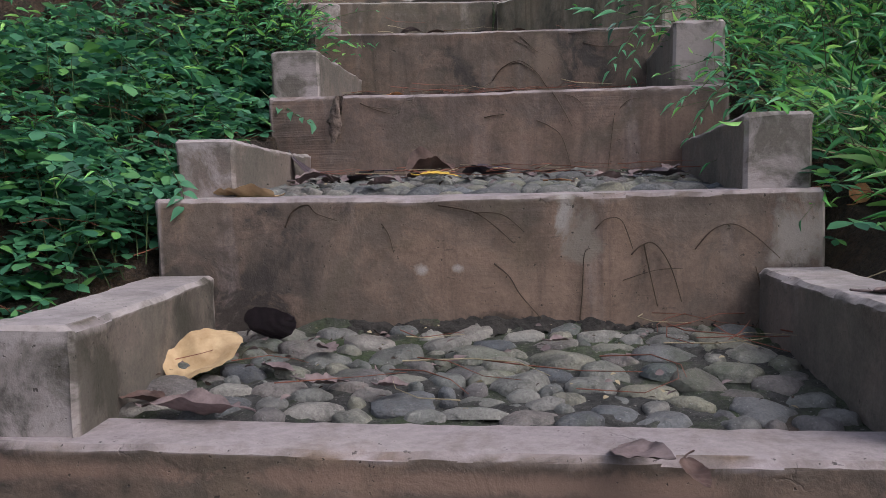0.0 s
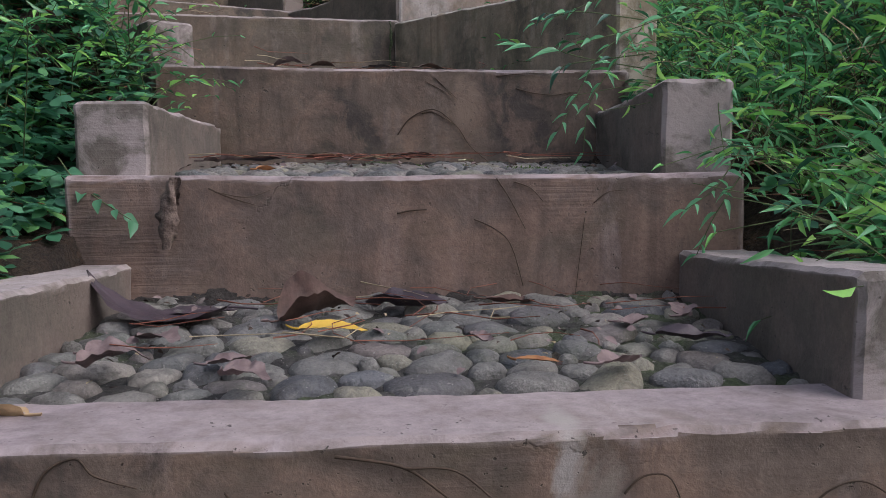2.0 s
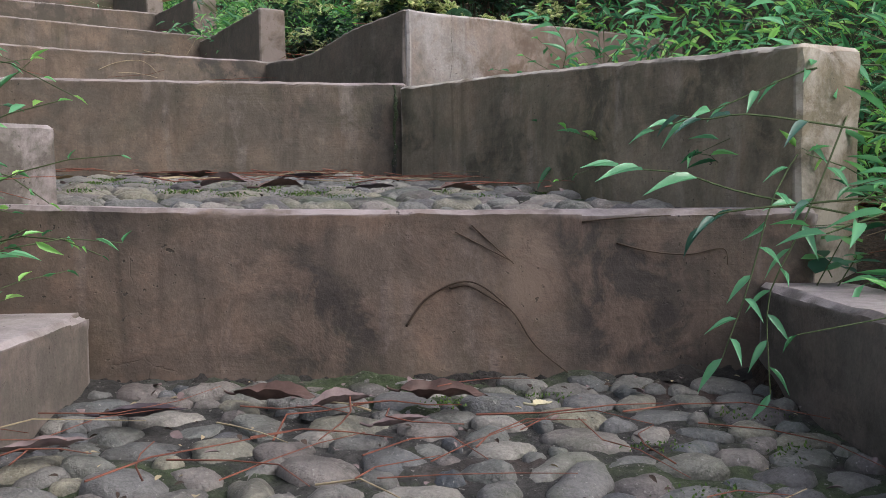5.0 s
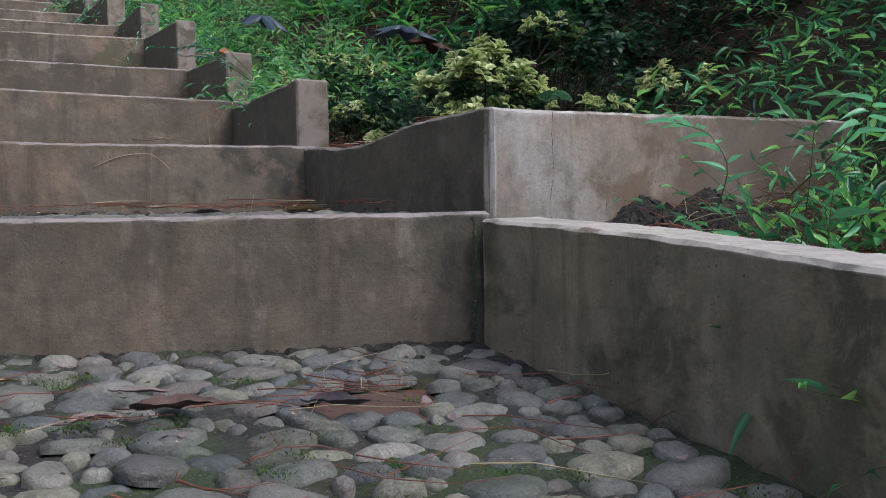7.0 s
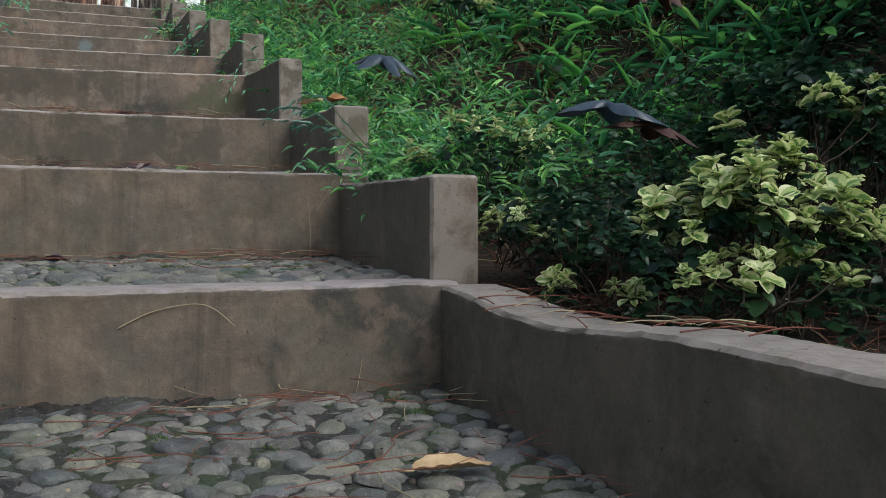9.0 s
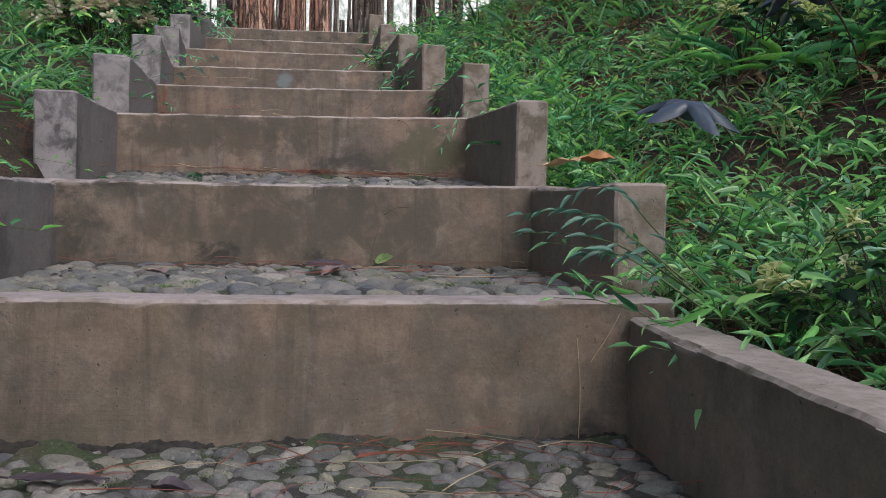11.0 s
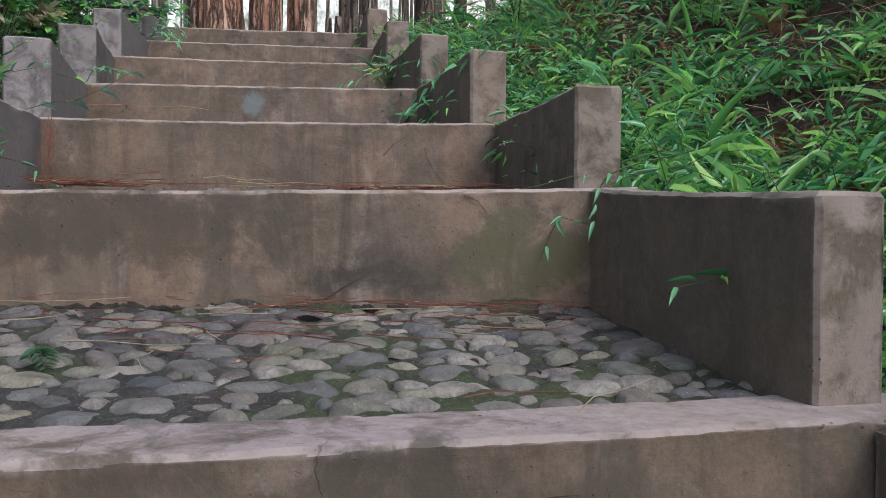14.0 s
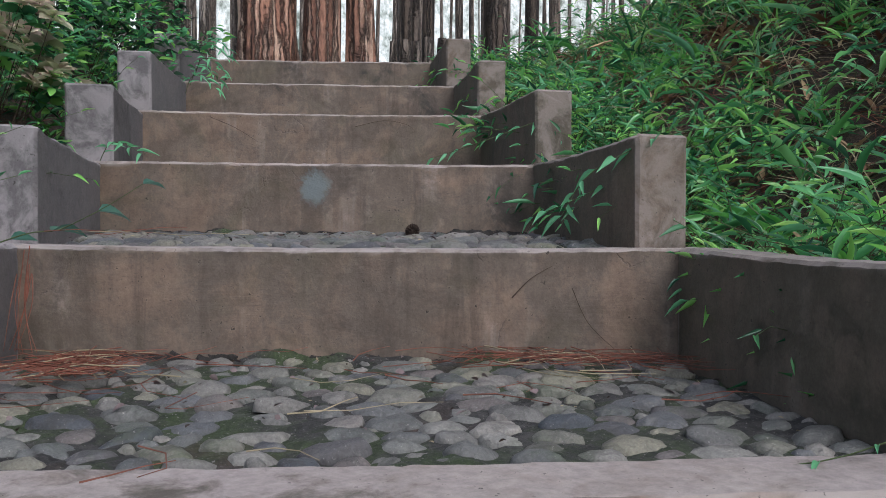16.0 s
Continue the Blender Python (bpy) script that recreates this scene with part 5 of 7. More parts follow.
    dead_grass("dead_grass", "long pale dry stalks leaning among the weeds", (arc_of(4.55), arc_of(8.2)), (0.16, 1.3), 900, rng, length=(0.12, 0.26), tilt=(0.35, 1.25))
    dead_grass("dead_grass", "pale dry stalks leaning among the lower weeds", (arc_of(1.9), arc_of(2.9)), (0.16, 1.3), 1000, rng, length=(0.12, 0.28), tilt=(0.35, 1.25))
    dead_grass("fallen_needles", "red-brown pine needles littering the bank", (arc_of(0.9), arc_of(8.2)), (0.08, 1.2), 7000, rng, mat=M_NEEDLE)
    dead_grass("fallen_needles", "red-brown pine needles beside the lower steps", (arc_of(0.9), arc_of(8.2)), (-0.8, -0.001), 1500, rng, mat=M_NEEDLE)
    shrubbery("shrubbery", "dark green small-leaved shrubs in the shade of the bank", (arc_of(3.80), arc_of(4.55)), (0.10, 1.3), 0.22, 9000, rng, [M_SHRUB_SHADE], 0.020)
    shrubbery("shrubbery", "deep green shrubs in the shade of the bank", (arc_of(4.35), arc_of(5.7)), (0.95, 2.0), 0.45, 7000, rng, [M_SHRUB_SHADE, M_WEED, M_SHRUB_SHADE], 0.030)
    shrubbery("shrubbery", "shrubbery higher up the bank, leaf colour darkened for shade", (arc_of(2.8), arc_of(4.6)), (1.1, 2.6), 0.80, 5500, rng, [M_SHRUB_SHADE], 0.045)
    shrubbery("shrubbery", "dark green shrubbery higher up the bank", (arc_of(4.4), arc_of(6.8)), (1.3, 2.8), 0.80, 6000, rng, [M_SHRUB_SHADE, M_SHRUB_SHADE, M_WEED], 0.040)
    for a0, a1, o0, o1 in ((0.0, ARC[4], 1.4, 5.0), (ARC[4], ARC[15], 2.6, 6.0), (ARC[2], ARC[15], -5.5, -1.5)):
        shrubbery("undergrowth", "tangled green undergrowth farther out on the slope", (a0, a1), (o0, o1), 0.35, 2600, rng, [M_SHRUB_SHADE, M_WEED, M_SHRUB_SHADE], 0.085, 0.45, "undergrowth")
    rosette_bush("variegated_bush", "low bush with cream and green variegated leaves", (0.605, 4.14, 0.985), (0.125, 0.10, 0.085), 70, rng, 0.0195, 0.78)
    rosette_bush("variegated_bush", "low cream-leaved shoots at the side wall", (0.60, 4.06, 0.925), (0.10, 0.05, 0.03), 18, rng, 0.017, 0.75)
    rosette_bush("variegated_bush", "taller cream and green shoots in the shade", (0.70, 4.34, 1.12), (0.12, 0.08, 0.06), 8, rng, 0.021, 0.72)
    rosette_bush("variegated_bush", "small cream and green variegated bush behind the wall", (0.98, 4.28, 1.00), (0.09, 0.07, 0.05), 14, rng, 0.019, 0.75)
    rosette_bush("variegated_bush", "sprigs of cream and green leaves along the return wall", (0.79, 4.02, 0.925), (0.10, 0.03, 0.02), 7, rng, 0.015, 0.7)
    rosette_bush("variegated_bush", "cream and green variegated bush among the weeds", (0.19, 4.86, 1.13), (0.17, 0.13, 0.10), 34, rng, 0.018, 0.75)
    rosette_bush("variegated_bush", "low cream and green bush at the wall's end", (0.30, 4.46, 0.97), (0.08, 0.09, 0.05), 16, rng, 0.015)
    rosette_bush("variegated_bush", "cream-leaved sprigs high on the bank", (-0.05, 5.62, 1.64), (0.12, 0.10, 0.05), 12, rng, 0.034, 0.5)
    rosette_bush("seedling", "small pale green seedling beside the wall", (0.375, 4.25, 0.902), (0.018, 0.018, 0.010), 4, rng, 0.016)
    rosette_bush("seedling", "small pale green seedling beside the wall", (0.458, 4.15, 0.897), (0.018, 0.016, 0.010), 4, rng, 0.016)
    # these bushes' dark leaves paint the shaded void behind the cream ones
    rosette_bush("dark_bush", "deep green bush behind the variegated one", (0.42, 4.46, 0.98), (0.15, 0.13, 0.10), 30, rng, 0.020, mats=M_SHRUB_SHADE)
    rosette_bush("dark_bush", "deep green bush in the shade of the bank", (0.75, 4.45, 1.10), (0.22, 0.16, 0.14), 80, rng, 0.024, mats=M_SHRUB_SHADE)
    rosette_bush("flowering_bush", "bush with cream and pinkish bracts beside the upper steps", (-2.46, 6.10, 1.96), (0.26, 0.25, 0.22), 130, rng, 0.034, 0.60, mats=M_PINKISH, low=M_WEED)
    bush("green_bush", "leafy green bush behind the cheek walls", (-2.90, 6.74, 2.16), (0.26, 0.30, 0.18), 1700, rng, [M_WEED, M_SHRUB_SHADE], 0.040, 0.4, shape=LANCE)
    bush("green_bush", "leafy green bush below the pines", (-3.10, 7.10, 2.28), (0.26, 0.30, 0.18), 1200, rng, [M_WEED, M_SHRUB_SHADE], 0.040, 0.4, shape=LANCE)


# ---------------------------------------------------------------- trees
def trunk_mesh(x, y, z0, height, r0, lean, seed, mat, flute=0.10, seg=28, rows=40):
    verts, faces = [], []
    for j in range(rows + 1):
        t = (j / rows) ** 1.6
        h = z0 + height * t
        r = r0 * (1 - 0.35 * t) * (1 + 0.22 * math.exp(-(h - z0) * 9))
        for k in range(seg):
            a = 2 * math.pi * k / seg
            q = Vector((math.cos(a) * 1.6 + seed, math.sin(a) * 1.6, (h - z0) * 0.9))
            rr = r * (1 + flute * noise.noise(q * 2.4) + flute * 0.9 * noise.noise(Vector((math.cos(a) * 5 + seed, math.sin(a) * 5, h * 2.5))))
            verts.append((x + lean[0] * (h - z0) + rr * math.cos(a), y + lean[1] * (h - z0) + rr * math.sin(a), h))
    for j in range(rows):
        for k in range(seg):
            k2 = (k + 1) % seg
            faces.append((j * seg + k, j * seg + k2, (j + 1) * seg + k2, (j + 1) * seg + k))
    faces.append(tuple(range(rows * seg, (rows + 1) * seg)))
    return mesh_from("trunk", verts, faces, mat)


UP_SIDE, UP_AHEAD = Vector((0.906, 0.423, 0)), Vector((-0.423, 0.906, 0))


def upper(side, ahead):
    """A place given by the heading of the upper flight."""
    return UP_SIDE * side + UP_AHEAD * ahead


def build_trees():
    rng = random.Random(3)
    for side, ahead, rad in ((0.476, 8.55, 0.124), (0.722, 8.52, 0.074), (0.872, 8.55, 0.056)):
        p = upper(side, ahead)
        tree = thing("pine_tree", (p.x, p.y, 2.2), "old pine trunk with reddish peeling bark", "tree", "pines at the top of the stairs")
        part("trunk", trunk_mesh(p.x, p.y, 2.2, 7.0, rad, (rng.uniform(-0.02, 0.02), 0), rng.uniform(0, 50), M_BARK, 0.20, 72, 70), tree)
    for side, ahead, rad, h in ((1.03, 8.45, 0.022, 0.24), (1.075, 8.46, 0.026, 0.25), (1.125, 8.45, 0.022, 0.24), (1.175, 8.47, 0.026, 0.26), (1.235, 8.45, 0.030, 0.25), (0.10, 8.45, 0.045, 0.25), (0.19, 8.48, 0.03, 0.24), (0.02, 8.45, 0.03, 0.22)):
        p = upper(side, ahead)
        ob = new("log_post", trunk_mesh(p.x, p.y, 2.19, h, rad, (0, 0), side * 31, M_BARK_GREY, 0.08, 14, 10))
        tagged(ob, "short weathered log post beside the pines", "post", "log posts at the top")
    spots = [(-0.35, 9.6, 0.075), (-0.12, 10.4, 0.10), (1.02, 9.3, 0.03), (1.10, 9.6, 0.035), (1.50, 9.7, 0.075), (1.72, 10.4, 0.05), (0.98, 10.4, 0.03), (-0.7, 10.2, 0.09)]
    for k in range(190):
        ahead = rng.uniform(10.5, 34)
        spots.append((rng.uniform(-0.75, 0.75) * (ahead - 3), ahead, rng.uniform(0.018, 0.075)))
    for side, ahead, rad in spots:
        p = upper(side, ahead)
        z = float(ground_height(p.x, p.y))
        tree = thing("forest_pine", (p.x, p.y, z), "slender pine trunk in the bright forest behind", "tree", "pines of the forest")
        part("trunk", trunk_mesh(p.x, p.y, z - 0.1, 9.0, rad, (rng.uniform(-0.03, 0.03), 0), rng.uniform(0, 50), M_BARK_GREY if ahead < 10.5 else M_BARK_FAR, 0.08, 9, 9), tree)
    # added glowing sheet in place of bright sky and haze behind the pines
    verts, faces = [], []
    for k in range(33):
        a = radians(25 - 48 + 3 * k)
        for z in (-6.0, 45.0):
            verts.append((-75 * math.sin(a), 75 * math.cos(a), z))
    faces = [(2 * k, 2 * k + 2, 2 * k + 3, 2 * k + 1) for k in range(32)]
    tagged(new("backdrop", mesh_from("backdrop", verts, faces, M_DISTANCE)), "added glowing sheet for the bright hazy distance behind the forest", "backdrop", kind="structure")



# ---------------------------------------------------------------- litter
def tread_height(x, y):
    """Height of the cobbled treads under a place."""
    arc, side, _ = along(np.array([x]), np.array([y]))
    a = float(arc[0])
    k = int(np.clip(np.searchsorted(ARC, a) - 3, 0, 12))
    f = (a - ARC[k + 2]) / (ARC[k + 3] - ARC[k + 2])
    return RISERS[k][3] + (RISERS[k + 1][4] - RISERS[k][3]) * min(1.0, max(0.0, f)) + 0.004


def leaf_sheet(length, width, cup, bend, wave, seed, mat, lobes=0.0, square=0.8):
    """A fallen leaf's blade with its stalk: folded, crumpled, ribbed, with a torn rim."""
    nu, nv = 22, 12
    verts, faces = [], []
    for i in range(nu + 1):
        t = i / nu
        half = 0.5 * width * (math.sin(math.pi * min(1, 0.03 + 0.97 * t) ** 0.75) ** square) * (1 + lobes * math.sin(t * 22))
        ang = bend * (t - 0.35)
        x = length * (math.sin(ang) / bend if abs(bend) > 0.01 else t - 0.35)
        z = length * ((1 - math.cos(ang)) / bend if abs(bend) > 0.01 else 0)
        for j in range(nv + 1):
            s = 2 * j / nv - 1
            y = half * s * (1 + 0.12 * square * noise.noise(Vector((t * 7, seed, 3 * (s > 0)))) * abs(s) ** 3)
            q = Vector((x * 30 + seed, y * 30, seed))
            fold = abs(noise.noise(q * 0.55)) + 0.5 * abs(noise.noise(q * 1.3 + Vector((4, 0, 0))))
            dz = cup * width * s * s * math.sin(math.pi * min(1, t + 0.08)) + 1.9 * wave * width * (fold - 0.3) + 0.014 * width * math.sin(34 * t - 7 * abs(s)) - 0.02 * width * (abs(s) < 0.1)
            verts.append((x - math.sin(ang) * dz, y * (1 - 0.25 * abs(cup)), z + math.cos(ang) * dz))
    for i in range(nu):
        for j in range(nv):
            a = i * (nv + 1) + j
            faces.append((a, a + 1, a + nv + 2, a + nv + 1))
    mid = verts[nv // 2]
    sv, sf = [], []
    for k in range(5):
        for r in range(4):
            an = r * math.pi / 2
            sv.append((mid[0] - k * length * 0.05, mid[1] + 0.0011 * math.cos(an) + 0.0006 * k * k, mid[2] + 0.0011 * math.sin(an)))
    for k in range(4):
        for r in range(4):
            r2 = (r + 1) % 4
            sf.append((k * 4 + r, k * 4 + r2, (k + 1) * 4 + r2, (k + 1) * 4 + r))
    return mesh_from("fallen_leaf", verts, faces, mat), mesh_from("stalk", sv, sf, mat)


LEAF_COUNT = [0]


def fallen_leaf(label, mat, x, y, z, heading, length, width, cup=0.2, bend=0.4, wave=0.12, pitch=0.0, roll=0.0, lobes=0.0, square=0.8):
    LEAF_COUNT[0] += 1
    bend, length, width, cup, wave = bend * 0.45, length * 0.86, width * 0.86, cup * 0.45, min(wave, 0.28)
    blade, stalk = leaf_sheet(length, width, cup, bend, wave, LEAF_COUNT[0] * 7.3, mat, lobes, square)
    ob = new("fallen_leaf", blade)
    new("stalk", stalk).parent = ob
    ob.matrix_world = pose(x, y, z, roll, -pitch, heading)
    low = min((ob.matrix_world @ v.co).z for v in ob.data.vertices)
    ob.location.z += z - low - 0.002
    return tagged(ob, label, "leaf", "fallen leaves on the stairs")


def tube_mesh(points, radius, mat, sides=5, taper=0.5, knots=0.25, seed=0.0):
    pts = [Vector(p) for p in points]
    line = []
    for i in range(len(pts) - 1):
        a, b = pts[max(i - 1, 0)], pts[i]
        c, d = pts[i + 1], pts[min(i + 2, len(pts) - 1)]
        for k in range(6):
            t = k / 6
            line.append(0.5 * (2 * b + (c - a) * t + (2 * a - 5 * b + 4 * c - d) * t * t + (3 * b - a - 3 * c + d) * t ** 3))
    line.append(pts[-1])
    verts, faces = [], []
    for i, p in enumerate(line):
        d = (line[min(i + 1, len(line) - 1)] - line[max(i - 1, 0)]).normalized()
        s = d.cross(Vector((0.3, 0.2, 0.93))).normalized()
        o = d.cross(s)
        r = radius * (1 - (1 - taper) * i / len(line)) * (1 + knots * noise.noise(p * 60 + Vector((seed, 0, 0))))
        for k in range(sides):
            an = 2 * math.pi * k / sides
            verts.append(p + (s * math.cos(an) + o * math.sin(an)) * r)
    for i in range(len(line) - 1):
        for k in range(sides):
            k2 = (k + 1) % sides
            faces.append((i * sides + k, i * sides + k2, (i + 1) * sides + k2, (i + 1) * sides + k))
    faces.append(tuple(reversed(range(sides))))
    faces.append(tuple(range((len(line) - 1) * sides, len(line) * sides)))
    return mesh_from("twig", verts, faces, mat)


def rootlet(riser, thick, *path):
    """A dry creeper root that clings to a riser; path: along from the inner left foot, height."""
    _, le, ri, *_rest = next(r for r in RISERS if r[0] == riser)
    a, b = Vector(le), Vector(ri)
    d = (b - a).normalized()
    out = Vector((d.y, -d.x))
    pts = []
    for i, (u, h) in enumerate(path):
        q = a + d * u + out * (0.0028 + 0.0012 * math.sin(i * 2.1 + u * 9))
        pts.append((q.x, q.y, h))
    dry = riser in "gf"
    ob = new("rootlet", tube_mesh(pts, 0.0010 * thick, M_STRAW if dry else M_TWIG, seed=path[0][0] * 50))
    tagged(ob, "dry straw stalk leaning on the riser" if dry else "thin dry brown rootlet clinging to the riser", "root", "rootlets on the risers")


def needles(name, label, spots, rng, mat):
    """Pine needles strewn on the treads; spots: x, y, spread along and across, heading, how many."""
    paths = []
    for x, y, sx, sy, hd, n in spots:
        for _ in range(n):
            u, w = rng.gauss(0, sx), rng.gauss(0, sy)
            px, py = x + u * math.cos(hd) - w * math.sin(hd), y + u * math.sin(hd) + w * math.cos(hd)
            an = hd + rng.gauss(0, 0.95)
            ln = rng.uniform(0.06, 0.15)
            z = tread_height(px, py) + 0.011 + rng.uniform(0, 0.006)
            bow = rng.gauss(0, 0.018)
            row = []
            for t in (-0.5, -0.17, 0.17, 0.5):
                o = bow * (0.25 - t * t) * 4
                row.append((px + math.cos(an) * ln * t - math.sin(an) * o, py + math.sin(an) * ln * t + math.cos(an) * o, z + rng.uniform(-0.003, 0.003)))
            paths.append(row)
    v, f = tubes(np.array(paths), np.array([rng.uniform(0.00055, 0.0010) for _ in paths]))
    ob = new(name, join_clouds(name, [(v, f, mat)]))
    tagged(ob, label, "pine needles", kind="stuff")


def pine_cone(x, y, z):
    verts, faces = [], []
    n = 70
    for i in range(n):
        t = i / n
        a = i * 2.39996
        r = 0.0135 * math.sin(math.pi * (0.12 + 0.80 * t)) ** 0.7
        h = -0.019 + 0.038 * t
        c, s = math.cos(a), math.sin(a)
        w = 0.0048 * (1.1 - 0.6 * t)
        tip = r + 0.0075 * (1 - 0.6 * t)
        b = len(verts)
        for rr, ww, hh in ((r * 0.35, w * 0.6, h), (tip, w, h + 0.004), (tip * 1.05, 0.0, h + 0.007), (r * 0.35, w * 0.5, h + 0.004)):
            for sg in (-1, 1):
                verts.append((rr * c - sg * ww * s, rr * s + sg * ww * c, hh))
        faces += [(b, b + 1, b + 3, b + 2), (b + 2, b + 3, b + 5, b + 4), (b + 4, b + 5, b + 7, b + 6), (b + 6, b + 7, b + 1, b), (b, b + 2, b + 4, b + 6), (b + 1, b + 7, b + 5, b + 3)]
    ob = new("pine_cone", mesh_from("pine_cone", verts, faces, M_CONE, smooth=False))
    ob.matrix_world = pose(x, y, z + 0.013, 75, 10, 40) @ Matrix.Diagonal((0.66, 0.66, 0.86, 1))
    tagged(ob, "small dark open pine cone on a cobbled tread", "pine cone")


def bark_curl(x, y, z):
    """A twisted scrap of bark stuck to a riser below its nosing."""
    verts, faces = [], []
    rows, seg = 22, 9
    for i in range(rows + 1):
        t = i / rows
        r = 0.0095 * (0.45 + math.sin(math.pi * min(1, t * 0.9 + 0.08)))
        for k in range(seg):
            a = 4.6 * k / (seg - 1) + 2.5 * t
            q = Vector((t * 9, k * 0.8, 0))
            rr = r * (1 + 0.55 * noise.noise(q)) * (0.7 + 0.3 * (k % 2))
            verts.append((x + rr * math.cos(a) - 0.012 * t, y - 0.007 + 0.55 * rr * math.sin(a), z + 0.035 - 0.078 * t))
    for i in range(rows):
        for k in range(seg - 1):
            b = i * seg + k
            faces.append((b, b + 1, b + seg + 1, b + seg))
    ob = new("bark_scrap", mesh_from("bark_scrap", verts, faces, M_BARK_PALE))
    tagged(ob, "curled scrap of pale bark stuck to the riser", "bark")


M_BARK_PALE = plain("pale_bark", (0.040, 0.026, 0.020), (0.24, 0.18, 0.15), 120, 0.9, 0.8, 0.006)


def lobed_leaf(label, x, y, z, heading, size, droop, mat, seed):
    """A big palmate leaf on its stalk, lobes drooping."""
    verts, faces = [(0, 0, 0)], []
    rng = random.Random(seed)
    n = 60
    for ring in (0.33, 0.66, 1.0):
        for i in range(n):
            a = 2 * math.pi * i / n
            ray = 1 - abs((a * 5 / (2 * math.pi) + 0.5) % 1.0 - 0.5) * 2
            lob = 0.34 + 0.66 * ray ** 1.4 - 0.22 * math.exp(-((a - math.pi) / 0.30) ** 2)
            lob *= 1 + 0.09 * ((i * 0.5) % 1.0 - 0.25)
            r = size * ring * (1 + (lob - 1) * ring)
            zz = -droop * size * ring ** 2 * (0.7 + 0.3 * math.cos(5 * a)) + 0.05 * size * noise.noise(Vector((math.cos(a) * 3 + seed, math.sin(a) * 3, ring * 2)))
            px, py = r * math.cos(a), r * math.sin(a) * 0.8
            verts.append((px * math.cos(heading) - py * math.sin(heading), px * math.sin(heading) + py * math.cos(heading), zz))
    for i in range(n):
        i2 = (i + 1) % n
        faces.append((0, 1 + i, 1 + i2))
        for k in range(2):
            faces.append((1 + k * n + i, 1 + (k + 1) * n + i, 1 + (k + 1) * n + i2, 1 + k * n + i2))
    ob = thing("lobed_leaf", (x, y, z), label, "leaf")
    blade = new("blade", mesh_from("blade", verts, faces, mat))
    blade.rotation_euler = (rng.uniform(-0.02, 0.20), rng.uniform(-0.25, 0.25), 0)
    blade.parent = ob
    st = new("stalk", tube_mesh([(0, 0, 0), (0.02, 0.05, -0.01), (0.05, 0.12, -0.05), (0.07, 0.20, -0.13)], 0.0016, M_TWIG))
    st.parent = ob
    return ob


def fern(x, y, z, heading, length):
    ob = thing("fern", (x, y, z), "small green fern frond low beside the wall", "fern")
    pts = [(0, 0, 0), (length * 0.35, 0, 0.012), (length * 0.7, 0, 0.002), (length, 0, -0.03)]
    stalk = new("stalk", tube_mesh(pts, 0.0009, M_STEM))
    stalk.rotation_euler = (0, 0, heading)
    stalk.parent = ob
    pos, way, ln = [], [], []
    for i in range(13):
        t = 0.12 + 0.85 * i / 12
        for sg in (-1, 1):
            pos.append((length * t, 0, 0.012 * math.sin(3 * t) - 0.03 * max(0, t - 0.6)))
            way.append((0.45, sg * 0.9, -0.12))
            ln.append(length * 0.34 * math.sin(math.pi * (0.25 + 0.7 * t)) + 0.004)
    v, f = leaf_cloud(LANCE, np.array(pos), np.array(way), np.tile(np.array([[0, 0, 1.0]]), (len(pos), 1)), np.array(ln), np.array(ln) * 0.32)
    fr = new("frond", join_clouds("frond", [(v, f, M_FERN)]))
    fr.rotation_euler = (0, 0, heading)
    fr.parent = ob


M_BLUISH = leaf_material("bluish_leaf", (0.036, 0.115, 0.082), (0.062, 0.165, 0.118), (0.105, 0.225, 0.175), rough=0.30)
M_FERN = leaf_material("fern_leaf", (0.05, 0.14, 0.07), (0.09, 0.20, 0.10))


